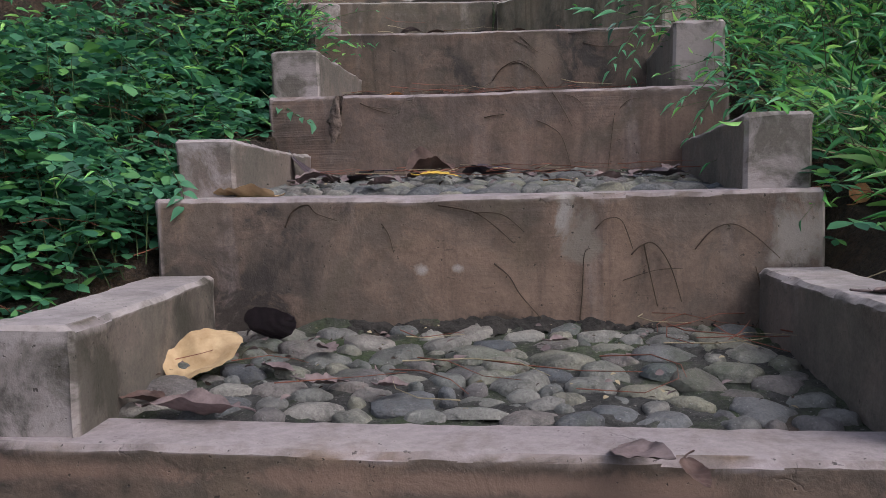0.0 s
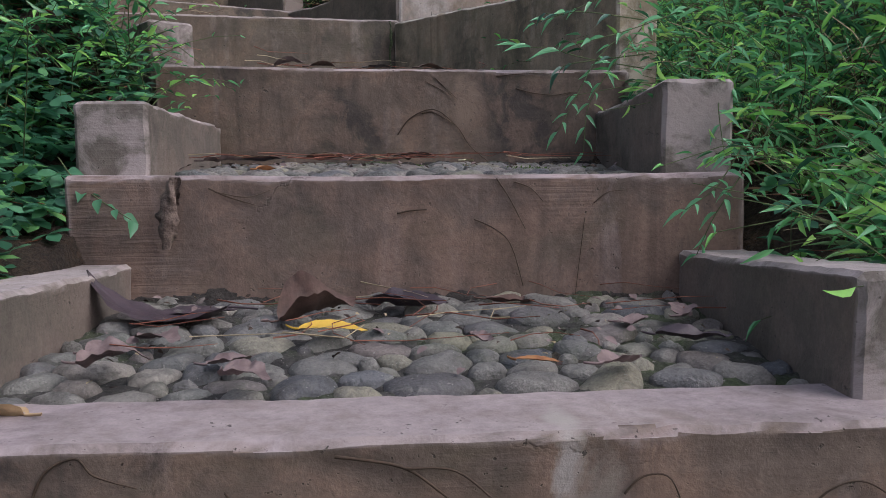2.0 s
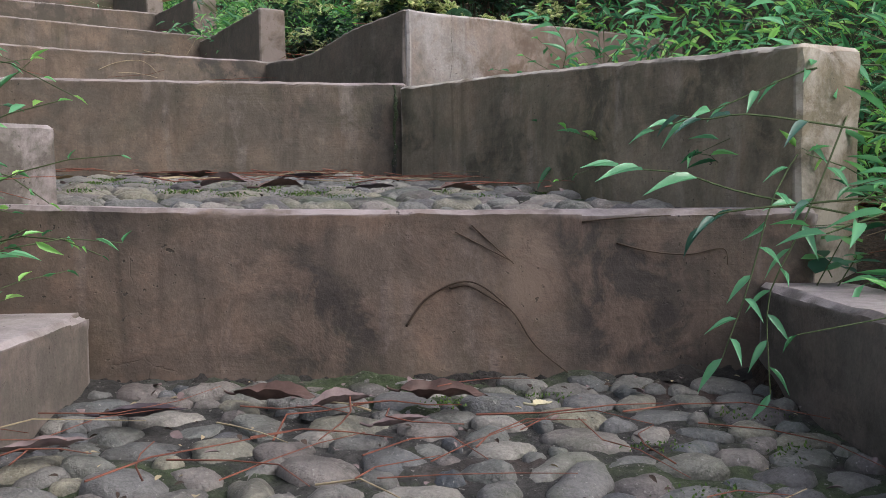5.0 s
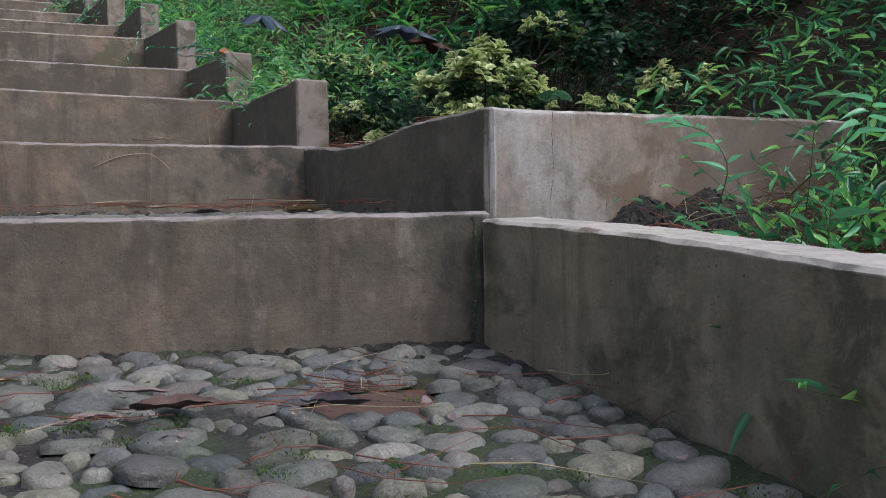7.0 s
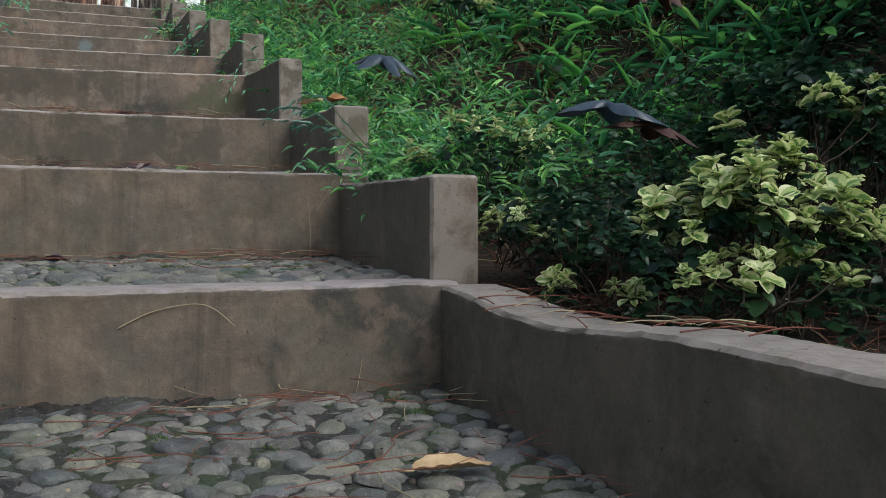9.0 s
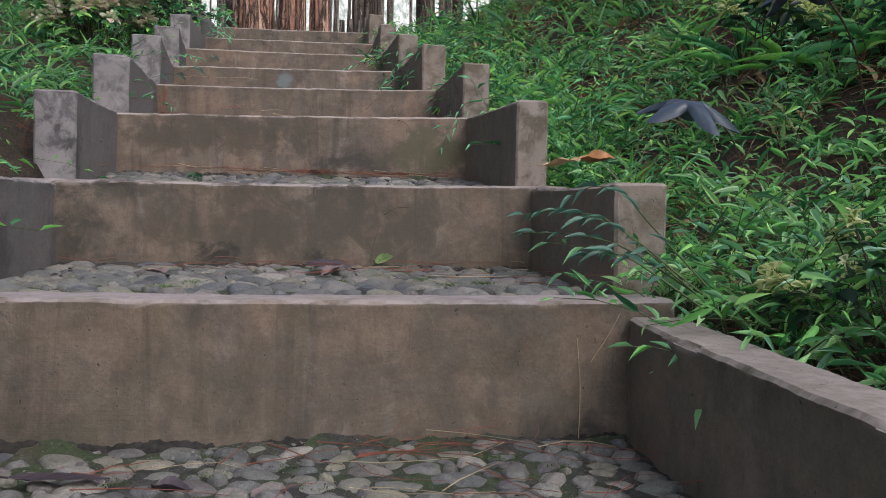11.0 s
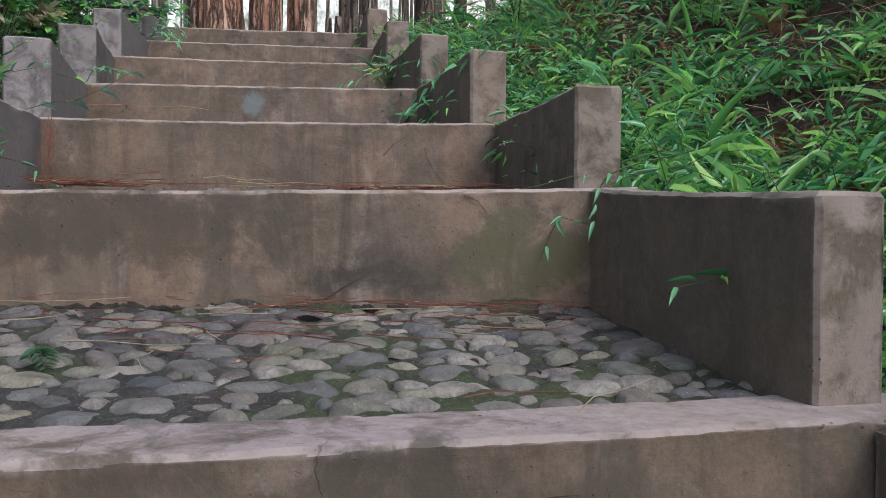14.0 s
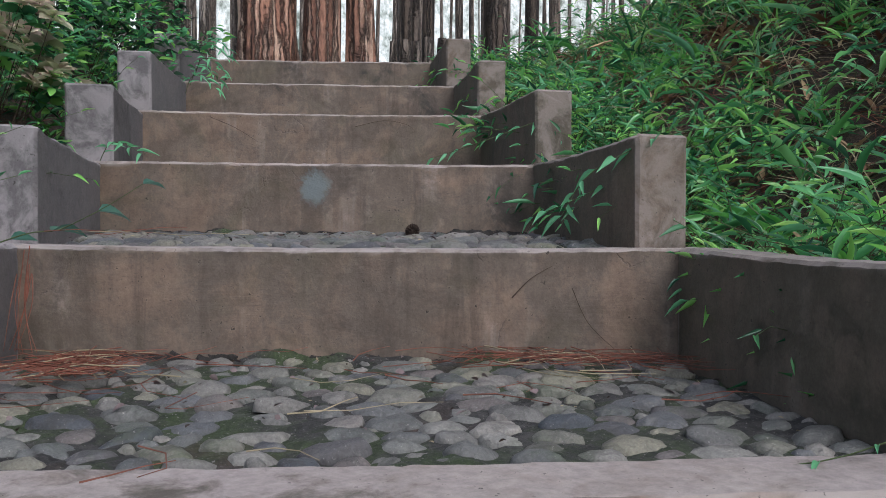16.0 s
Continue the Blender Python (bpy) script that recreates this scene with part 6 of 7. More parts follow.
def build_litter():
    rng = random.Random(17)
    th = tread_height
    tan, yellow, purple, lilac, brown = "tan dry leaf curled on the step", "bright yellow fallen leaf on the cobbles", "dark purple-brown dry leaf on the cobbles", "greyed crumpled dry leaf on the step", "curled brown dry leaf on the cobbles"
    # lowest tread
    fallen_leaf(tan, M_LEAF_TAN, 0.447, 1.765, 0.010, 62, 0.095, 0.082, 0.30, -0.4, 0.14, 28, 14, square=0.45)
    fallen_leaf(purple, M_LEAF_PURPLE, 0.478, 1.868, 0.022, -25, 0.078, 0.060, 0.15, 0.7, 0.06, 14, -52, square=0.5)
    fallen_leaf(lilac, M_LEAF_LILAC, 0.505, 1.640, 0.006, 175, 0.115, 0.040, 0.5, 0.4, 0.3)
    fallen_leaf(brown, M_LEAF_BROWN, 0.445, 1.665, 0.010, 200, 0.045, 0.028, 0.4, 0.5, 0.2)
    fallen_leaf(lilac, M_LEAF_LILAC, 0.585, 1.715, 0.014, 30, 0.042, 0.034, 0.3, 0.4, 0.3, lobes=0.2)
    fallen_leaf(lilac, M_LEAF_LILAC, 0.525, 1.765, 0.016, -30, 0.055, 0.022, 0.4, 0.3, 0.3)
    fallen_leaf(lilac, M_LEAF_LILAC, 0.705, 1.795, 0.022, 80, 0.022, 0.016, 0.3, 0.4, 0.3)
    fallen_leaf(lilac, M_LEAF_LILAC, 0.855, 1.570, 0.002, -55, 0.075, 0.036, 0.35, 0.5, 0.2, 8, 10)
    fallen_leaf(brown, M_LEAF_BROWN, 0.890, 1.540, 0.002, -70, 0.040, 0.022, 0.5, 0.8, 0.2, -20)
    fallen_leaf("grey dry leaf lying on the cheek wall", M_LEAF_LILAC, 1.085, 1.735, 0.094, 10, 0.075, 0.050, 0.15, 0.4, 0.12)
    # second tread
    fallen_leaf("large tan dry leaf curled on the nosing", M_LEAF_TAN, 0.425, 1.985, 0.178, 175, 0.100, 0.048, 0.30, 0.6, 0.18, 0, 20)
    fallen_leaf("dark purple leaf draped up the cheek wall", M_LEAF_PURPLE, 0.470, 2.245, 0.196, 176, 0.185, 0.070, 0.10, 3.6, 0.05)
    fallen_leaf(purple, M_LEAF_PURPLE, 0.470, 2.285, 0.198, 15, 0.100, 0.040, 0.25, 0.5, 0.08)
    fallen_leaf(yellow, M_LEAF_YELLOW, 0.625, 2.170, 0.200, 8, 0.070, 0.026, 0.30, -1.1, 0.10, 0, 12)
    fallen_leaf(brown, M_LEAF_BROWN, 0.600, 2.235, 0.200, 20, 0.090, 0.060, 1.2, 0.5, 0.40, 14, 20)
    fallen_leaf(brown, M_LEAF_PURPLE, 0.680, 2.300, 0.202, -10, 0.100, 0.045, 0.6, 0.4, 0.25)
    fallen_leaf(brown, M_LEAF_BROWN, 0.800, 2.330, 0.202, -5, 0.080, 0.026, 0.5, 0.4, 0.25)
    fallen_leaf(lilac, M_LEAF_LILAC, 0.480, 2.160, 0.195, -30, 0.055, 0.040, 0.4, 0.4, 0.3, lobes=0.15)
    fallen_leaf(lilac, M_LEAF_LILAC, 0.560, 2.085, 0.192, 30, 0.045, 0.034, 0.4, 0.3, 0.3, lobes=0.15)
    fallen_leaf(lilac, M_LEAF_LILAC, 0.445, 2.125, 0.194, 60, 0.034, 0.022, 0.4, 0.3, 0.3)
    fallen_leaf("small yellow and brown fallen leaf", M_LEAF_ORANGE, 0.800, 2.085, 0.192, -5, 0.042, 0.015, 0.35, -0.5, 0.1)
    fallen_leaf(purple, M_LEAF_PURPLE, 0.935, 2.150, 0.196, -20, 0.075, 0.030, 0.5, 0.6, 0.25)
    fallen_leaf(lilac, M_LEAF_LILAC, 0.905, 2.215, 0.198, 30, 0.040, 0.026, 0.4, 0.4, 0.3)
    for x, y, h, ln, w in ((0.475, 2.060, 20, 0.060, 0.046), (0.585, 2.030, -25, 0.050, 0.036), (0.860, 2.060, 40, 0.055, 0.030), (0.960, 2.240, 70, 0.050, 0.030), (0.760, 2.140, -40, 0.030, 0.022), (0.655, 1.690, 10, 0.034, 0.026), (0.565, 1.810, -50, 0.038, 0.026), (0.800, 1.850, 30, 0.026, 0.018)):
        fallen_leaf(lilac, M_LEAF_LILAC, x, y, th(x, y) + 0.006, h, ln, w, 0.5, 0.5, 0.28, lobes=0.12)
    # third tread
    for x, y, h, ln, w, m in ((0.455, 2.690, 12, 0.075, 0.026, M_LEAF_PURPLE), (0.545, 2.735, -10, 0.080, 0.034, M_LEAF_BROWN), (0.605, 2.720, 25, 0.060, 0.030, M_LEAF_LILAC), (0.680, 2.735, -15, 0.085, 0.036, M_LEAF_BROWN), (0.655, 2.665, 10, 0.050, 0.018, M_LEAF_LILAC), (0.420, 2.610, 20, 0.070, 0.022, M_LEAF_LILAC)):
        fallen_leaf(purple if m == M_LEAF_PURPLE else brown if m == M_LEAF_BROWN else lilac, m, x, y, th(x, y) + 0.008, h, ln, w, 0.8, 0.4, 0.36)
    fallen_leaf("small yellow and brown fallen leaf", M_LEAF_ORANGE, 0.515, 2.455, 0.345, 30, 0.030, 0.020, 0.7, 0.9, 0.2)
    fallen_leaf("scrap of cream petal on the cobbles", M_CREAM, 0.768, 2.720, 0.360, 40, 0.022, 0.018, 0.4, 0.5, 0.3)
    # wide tread
    for x, y, h, ln, w, m, cup in ((0.445, 2.985, -8, 0.070, 0.030, M_LEAF_LILAC, 0.7), (0.505, 2.990, 30, 0.060, 0.026, M_LEAF_BROWN, 0.7), (0.705, 2.985, 20, 0.060, 0.026, M_LEAF_BROWN, 0.7), (0.610, 2.995, 15, 0.055, 0.022, M_LEAF_PURPLE, 0.5), (0.315, 3.300, 12, 0.105, 0.040, M_LEAF_BROWN, 0.5), (0.470, 3.330, -12, 0.085, 0.030, M_LEAF_PURPLE, 0.6), (0.265, 3.250, 60, 0.060, 0.026, M_LEAF_LILAC, 0.5), (0.265, 3.355, 10, 0.070, 0.022, M_LEAF_LILAC, 0.4)):
        fallen_leaf(purple if m == M_LEAF_PURPLE else brown if m == M_LEAF_BROWN else lilac, m, x, y, th(x, y) + 0.007, h, ln, w, cup, 0.4, 0.20)
    fallen_leaf(tan, M_LEAF_TAN, 0.060, 3.400, 0.560, 25, 0.100, 0.036, 0.35, 0.4, 0.12)
    # treads of the turn
    fallen_leaf("orange-tan dry leaf on the cobbles", M_LEAF_TAN, 0.300, 3.905, 0.750, 30, 0.088, 0.048, 0.5, 0.25, 0.05)
    fallen_leaf(brown, M_LEAF_PURPLE, 0.180, 3.780, 0.748, 20, 0.055, 0.028, 0.4, 0.4, 0.2)
    fallen_leaf(brown, M_LEAF_PURPLE, -0.470, 4.405, 0.905, 20, 0.048, 0.032, 0.8, 0.7, 0.3)
    fallen_leaf(purple, M_LEAF_PURPLE, -0.610, 4.380, 0.903, 25, 0.120, 0.034, 0.2, 0.3, 0.1)
    fallen_leaf(lilac, M_LEAF_LILAC, -0.640, 4.260, 0.902, 40, 0.090, 0.030, 0.5, 0.4, 0.25)
    fallen_leaf("black arched dry leaf on the mossy cobbles", M_LEAF_PURPLE, -0.675, 4.985, 1.088, 24, 0.130, 0.050, -0.4, -2.4, 0.24)
    fallen_leaf("pale curled leaf on the mossy cobbles", M_LEAF_LILAC, -0.610, 4.900, 1.092, 60, 0.046, 0.036, 0.5, 0.8, 0.24, 20)
    fallen_leaf(lilac, M_LEAF_LILAC, -0.905, 4.825, 1.085, 20, 0.062, 0.036, 0.5, 0.5, 0.3)
    fallen_leaf("fresh green variegated leaf against the riser", M_VARIEG_LEAF, -0.672, 5.172, 1.102, -10, 0.050, 0.028, 0.2, 0.3, 0.05, 10, 55)
    fallen_leaf("black curled dry leaf on the cobbles", M_LEAF_PURPLE, -1.005, 5.430, 1.295, 20, 0.042, 0.026, 0.7, 0.7, 0.3)
    fallen_leaf("orange dry leaf among the weeds", M_LEAF_ORANGE, -0.318, 5.345, 1.300, 20, 0.085, 0.050, 0.6, 0.3, 0.24, 8, 22)
    fallen_leaf("pale tan dry leaf among the weeds", M_LEAF_TAN, -0.378, 5.320, 1.292, 8, 0.085, 0.040, 0.6, 0.5, 0.34, 4, 20)
    fallen_leaf("tan dry leaf among the weeds", M_LEAF_TAN, -1.35, 6.75, 2.02, 12, 0.06, 0.03, 0.35, 0.7, 0.12, 12, 20)
    fallen_leaf("orange dry leaf among the weeds", M_LEAF_ORANGE, 1.160, 2.06, 0.160, 60, 0.045, 0.030, 0.35, 0.7, 0.12, 40, 20)
    spots = [(0.72, 1.75, 0.20, 0.06, 0.1, 12), (0.95, 1.88, 0.05, 0.04, -0.6, 8), (0.70, 2.20, 0.20, 0.07, 0.1, 30), (0.68, 2.62, 0.20, 0.07, 0.1, 30), (0.50, 3.20, 0.22, 0.16, 0.2, 40), (0.48, 3.37, 0.05, 0.03, 0.3, 14),
             (0.20, 3.95, 0.20, 0.14, 0.5, 44), (0.10, 4.12, 0.16, 0.03, 0.58, 14), (-0.25, 4.50, 0.20, 0.12, 0.6, 40), (-0.30, 4.67, 0.14, 0.03, 0.57, 12), (-0.55, 5.02, 0.20, 0.12, 0.6, 44), (-1.0, 5.42, 0.24, 0.10, 0.5, 46),
             (-0.98, 5.58, 0.15, 0.03, 0.45, 26), (-1.33, 5.85, 0.26, 0.09, 0.45, 34), (-1.17, 6.07, 0.08, 0.022, 0.42, 70), (-1.69, 5.77, 0.030, 0.025, 0.6, 40), (-1.66, 5.72, 0.02, 0.03, 1.4, 50)]
    needles("pine_needles", "red-brown pine needles strewn over the cobbles", spots, rng, M_NEEDLE)
    needles("dry_stalks", "pale dry grass stalks strewn over the cobbles", [(s[0], s[1], s[2], s[3] + 0.03, s[4] + 0.4, max(3, s[5] // 5)) for s in spots], rng, M_STRAW)
    for k in range(9):
        x, y = -1.790 + rng.gauss(0, 0.006), 5.76 + rng.uniform(-0.008, 0.008)
        ob = new("hanging_needle", tube_mesh([(x, y, 1.60 + rng.uniform(-0.02, 0.02)), (x + 0.006 + rng.gauss(0, 0.006), y - 0.012, 1.54), (x + rng.uniform(-0.02, 0.05), y - 0.02, 1.485)], 0.0007, M_NEEDLE))
        tagged(ob, "red-brown pine needle hanging on the riser", "pine needle", "needles hanging in the corner")
    for k in range(26):
        f = rng.uniform(0.05, 0.75)
        x, y = 0.205 + f * 0.408 + rng.gauss(0.045, 0.03), 4.307 - f * 0.639 + rng.gauss(0.03, 0.02)
        a, ln = rng.uniform(0, 6.28), rng.uniform(0.02, 0.05)
        z = 0.889 - 0.016 * (0.5 - 0.5 * math.cos(6.2832 * min(1.0, f / 0.78)))
        ob = new("fallen_needle", tube_mesh([(x - ln * math.cos(a), y - ln * math.sin(a), z), (x, y + 0.004, z + 0.003), (x + ln * math.cos(a), y + ln * math.sin(a), z)], 0.0008, M_NEEDLE if k % 4 else M_STRAW))
        tagged(ob, "dry pine needle lying on the side wall", "pine needle", "needles on the side wall")
    pine_cone(-1.592, 6.400, 1.624)
    bark_curl(0.443, 2.352, 0.300)


M_VARIEG_LEAF = plain("fresh_leaf", (0.05, 0.13, 0.04), (0.30, 0.36, 0.14), 60, 0.45)


def build_rubble():
    """Dark crumbled soil heaped against the foot of the return wall, with clods on it."""
    rng = random.Random(31)
    base, way, out = Vector((0.622, 3.660)), Vector((0.837, 0.547)), Vector((0.547, -0.837))
    rows, cols = 70, 26
    verts, faces = [], []
    for i in range(rows + 1):
        f = 0.08 + 0.46 * i / rows
        swell = max(0.0, math.sin(math.pi * (i / rows) ** 0.7)) * (0.75 + 0.5 * noise.noise(Vector((f * 14, 0, 3))))
        for j in range(cols + 1):
            d = 0.16 * j / cols
            p = base + way * f + out * (d - 0.004)
            g = float(ground_height(np.array([p.x]), np.array([p.y]))[0])
            q = Vector((p.x, p.y, 0))
            h = 0.078 * swell * max(0.0, 1 - d / 0.15) ** 1.3
            h += swell * (0.012 * noise.noise(q * 55) + 0.006 * noise.noise(q * 130)) - 0.008 * (1 - min(1.0, swell * 3))
            verts.append((p.x, p.y, max(g - 0.01, 0.66) + h))
    for i in range(rows):
        for j in range(cols):
            a = i * (cols + 1) + j
            faces.append((a, a + 1, a + cols + 2, a + cols + 1))
    heap = list(verts)
    for _ in range(650):
        x, y, z = heap[rng.randrange(len(heap))]
        r = rng.choice((0.0015, 0.002, 0.003, 0.005)) * rng.uniform(0.7, 1.3)
        b = len(verts)
        turn = Euler((rng.uniform(0, 6), rng.uniform(0, 6), rng.uniform(0, 6))).to_matrix()
        for sx, sy, sz in [(i, j, k) for i in (-1, 1) for j in (-1, 1) for k in (-1, 1)]:
            verts.append(Vector((x, y, z)) + turn @ Vector((sx * r * rng.uniform(0.4, 1.2), sy * r * rng.uniform(0.4, 1.1), sz * r * rng.uniform(0.3, 0.9))))
        faces += [tuple(b + i for i in q) for q in ((0, 1, 3, 2), (4, 6, 7, 5), (0, 4, 5, 1), (2, 3, 7, 6), (0, 2, 6, 4), (1, 5, 7, 3))]
    tagged(new("rubble", mesh_from("rubble", verts, faces, M_RUBBLE, smooth=False)), "dark crumbled soil and rubble against the return wall", "rubble", kind="stuff")


def build_crumbs():
    """Scraps of dead leaf, bark and grit on the treads."""
    rng = np.random.default_rng(77)
    for label, mat, count, size in (("scraps of dry brown leaf on the cobbles", M_LEAF_LILAC, 420, 0.0075), ("dark specks of bark and soil on the cobbles", M_CONE, 520, 0.0045), ("pale grit and straw scraps on the cobbles", M_STRAW, 260, 0.0040)):
        pos = []
        for k in range(10):
            _, le, ri, z, foot, xl, xr = RISERS[k]
            nx = RISERS[k + 1]
            m = count // 10
            u, v = rng.uniform(0.02, 0.98, m), 0.20 + 0.78 * rng.uniform(0, 1, m) ** 0.7
            for a, b in zip(u, v):
                front, back = Vector(le).lerp(Vector(ri), a), Vector(nx[1]).lerp(Vector(nx[2]), a)
                p = front.lerp(back, b)
                pos.append((p.x, p.y, z + (nx[4] - z) * b + rng.uniform(0.003, 0.008)))
        pos = np.array(pos)
        n = len(pos)
        an = rng.uniform(0, 6.28, n)
        way = np.stack([np.cos(an), np.sin(an), rng.normal(0, 0.25, n)], 1)
        up = unit(np.array([0, 0, 1.0]) + rng.normal(0, 0.4, (n, 3)))
        ln = size * rng.uniform(0.6, 1.9, n)
        v, f = leaf_cloud(ROUND, pos, way, up, ln, ln * rng.uniform(0.3, 0.9, n))
        tagged(new("litter_scraps", join_clouds("litter_scraps", [(v, f, mat)])), label, "litter", kind="stuff")


def build_moss():
    """Cushions of moss in the gaps between the cobbles."""
    rng = np.random.default_rng(21)
    pos = []
    for x, y, sx, sy, n in ((0.45, 3.15, 0.26, 0.16, 26), (0.75, 3.02, 0.14, 0.06, 10), (0.25, 3.35, 0.12, 0.10, 8), (0.05, 4.05, 0.22, 0.12, 14), (-0.30, 4.55, 0.25, 0.14, 26), (-0.60, 5.02, 0.26, 0.12, 24), (0.80, 2.60, 0.15, 0.10, 8)):
        for _ in range(n):
            cx, cy = rng.normal(x, sx), rng.normal(y, sy)
            arc, side, _z = along(np.array([cx]), np.array([cy]))
            k = int(np.clip(np.searchsorted(ARC, arc[0]) - 3, 0, 12))
            if abs(side[0]) > 0.33 or arc[0] - ARC[k + 2] < 0.13:
                continue
            k = rng.integers(50, 120)
            px, py = rng.normal(cx, 0.012, k), rng.normal(cy, 0.008, k)
            pos += [(a, b, tread_height(a, b) - 0.0065 + rng.uniform(0, 0.004)) for a, b in zip(px, py)]
    pos = np.array(pos)
    n = len(pos)
    an, el = rng.uniform(0, 6.28, n), rng.uniform(0.5, 1.4, n)
    way = np.stack([np.cos(an) * np.cos(el), np.sin(an) * np.cos(el), np.sin(el)], 1)
    up = unit(np.stack([-np.cos(an), -np.sin(an), np.ones(n)], 1))
    ln = rng.uniform(0.0018, 0.0038, n)
    v, f = leaf_cloud(LANCE, pos, way, up, ln, ln * 0.5)
    tagged(new("moss", join_clouds("moss", [(v, f, M_MOSS)])), "bright green moss in the gaps between cobbles", "moss", kind="stuff")


def build_sprigs():
    rng = np.random.default_rng(9)
    hang, trail = "green weed sprig hanging over the cheek wall", "green weed sprig trailing over the step"
    sprig("weed_sprig", hang, [(1.14, 2.50, 0.44), (1.06, 2.36, 0.37), (1.01, 2.30, 0.32), (0.97, 2.27, 0.30)], 0.026, rng)
    sprig("weed_sprig", hang, [(1.14, 2.46, 0.42), (1.06, 2.36, 0.34), (1.02, 2.34, 0.29), (1.00, 2.33, 0.25)], 0.026, rng)
    sprig("weed_sprig", hang, [(1.10, 2.95, 0.62), (0.98, 2.80, 0.53), (0.93, 2.72, 0.45), (0.90, 2.69, 0.40)], 0.032, rng)
    sprig("weed_sprig", hang, [(1.16, 2.80, 0.62), (1.06, 2.62, 0.56), (0.97, 2.54, 0.52), (0.90, 2.52, 0.50)], 0.030, rng)
    sprig("weed_sprig", hang, [(1.16, 2.70, 0.54), (1.09, 2.50, 0.48), (1.05, 2.43, 0.42), (1.05, 2.40, 0.36)], 0.034, rng)
    sprig("weed_sprig", hang, [(1.08, 2.88, 0.60), (0.99, 2.76, 0.50), (0.95, 2.74, 0.44), (0.94, 2.70, 0.37)], 0.030, rng)
    sprig("weed_sprig", "green weed sprig over the slanting side wall", [(1.16, 2.98, 0.66), (1.03, 2.84, 0.64), (0.94, 2.82, 0.60), (0.88, 2.82, 0.58)], 0.036, rng)
    sprig("weed_sprig", "upright green weed before the slanting side wall", [(1.12, 2.96, 0.54), (1.06, 2.88, 0.60), (1.02, 2.86, 0.66), (1.00, 2.86, 0.70)], 0.036, rng)
    sprig("weed_sprig", "bluish green weed sprig beside the step", [(1.32, 2.36, 0.34), (1.26, 2.26, 0.30), (1.22, 2.20, 0.26), (1.20, 2.16, 0.22)], 0.040, rng, mat=M_BLUISH)
    sprig("weed_sprig", "small clover-like sprig over the nosing", [(0.28, 2.05, 0.24), (0.33, 1.97, 0.21), (0.36, 1.93, 0.19), (0.37, 1.91, 0.17)], 0.020, rng, 0.55, mat=M_CLOVER)
    sprig("weed_sprig", "small clover-like sprig over the nosing", [(0.27, 2.45, 0.36), (0.32, 2.38, 0.33), (0.36, 2.35, 0.31), (0.40, 2.33, 0.29)], 0.020, rng, 0.55, mat=M_CLOVER)
    sprig("weed_sprig", "young green weed growing behind the side wall", [(0.90, 3.60, 0.74), (0.91, 3.58, 0.79), (0.88, 3.56, 0.83), (0.84, 3.55, 0.84)], 0.042, rng)
    sprig("weed_sprig", "young green weed growing behind the side wall", [(0.96, 3.56, 0.74), (1.00, 3.52, 0.79), (1.02, 3.46, 0.83), (1.00, 3.40, 0.84)], 0.042, rng)
    sprig("weed_sprig", trail, [(-0.64, 5.90, 1.50), (-0.72, 5.80, 1.48), (-0.80, 5.74, 1.43), (-0.82, 5.71, 1.36)], 0.028, rng, every=2)
    sprig("weed_sprig", trail, [(-0.68, 5.94, 1.53), (-0.78, 5.84, 1.49), (-0.86, 5.78, 1.46), (-0.93, 5.75, 1.45)], 0.028, rng, every=2)
    sprig("weed_sprig", trail, [(-1.03, 6.45, 1.80), (-1.15, 6.34, 1.74), (-1.24, 6.30, 1.69), (-1.30, 6.26, 1.66)], 0.042, rng)
    sprig("weed_sprig", trail, [(-1.00, 6.40, 1.80), (-1.10, 6.26, 1.78), (-1.20, 6.20, 1.72), (-1.22, 6.16, 1.66)], 0.046, rng)
    sprig("weed_sprig", trail, [(-1.30, 6.75, 1.92), (-1.42, 6.62, 1.86), (-1.52, 6.54, 1.81), (-1.60, 6.50, 1.78)], 0.040, rng)
    teal = "bluish green weed sprig leaning over the cheek wall"
    sprig("weed_sprig", teal, [(-0.021, 4.692, 1.102), (-0.076, 4.677, 1.15), (-0.1, 4.678, 1.17), (-0.131, 4.676, 1.181), (-0.147, 4.674, 1.178)], 0.027, rng, mat=M_BLUISH)
    sprig("weed_sprig", teal, [(-0.021, 4.692, 1.102), (-0.096, 4.676, 1.152), (-0.152, 4.672, 1.163), (-0.203, 4.661, 1.162)], 0.027, rng, mat=M_BLUISH)
    sprig("weed_sprig", teal, [(-0.013, 4.684, 1.102), (-0.111, 4.678, 1.18), (-0.15, 4.674, 1.186), (-0.171, 4.671, 1.188), (-0.203, 4.663, 1.182)], 0.027, rng, mat=M_BLUISH)
    sprig("weed_sprig", teal, [(-0.013, 4.708, 1.11), (-0.084, 4.704, 1.186), (-0.103, 4.705, 1.212), (-0.135, 4.702, 1.217), (-0.158, 4.699, 1.206)], 0.034, rng, every=2, mat=M_BLUISH)
    sprig("weed_sprig", teal, [(-0.005, 4.62, 1.094), (-0.069, 4.594, 1.141), (-0.091, 4.594, 1.145), (-0.115, 4.592, 1.141)], 0.029, rng, mat=M_BLUISH)
    low = "green weed sprig leaning over the cobbled tread"
    sprig("weed_sprig", low, [(1.06, 2.78, 0.50), (0.953, 2.814, 0.524), (0.909, 2.835, 0.543), (0.870, 2.849, 0.547), (0.857, 2.854, 0.549)], 0.046, rng, 0.25, every=4)
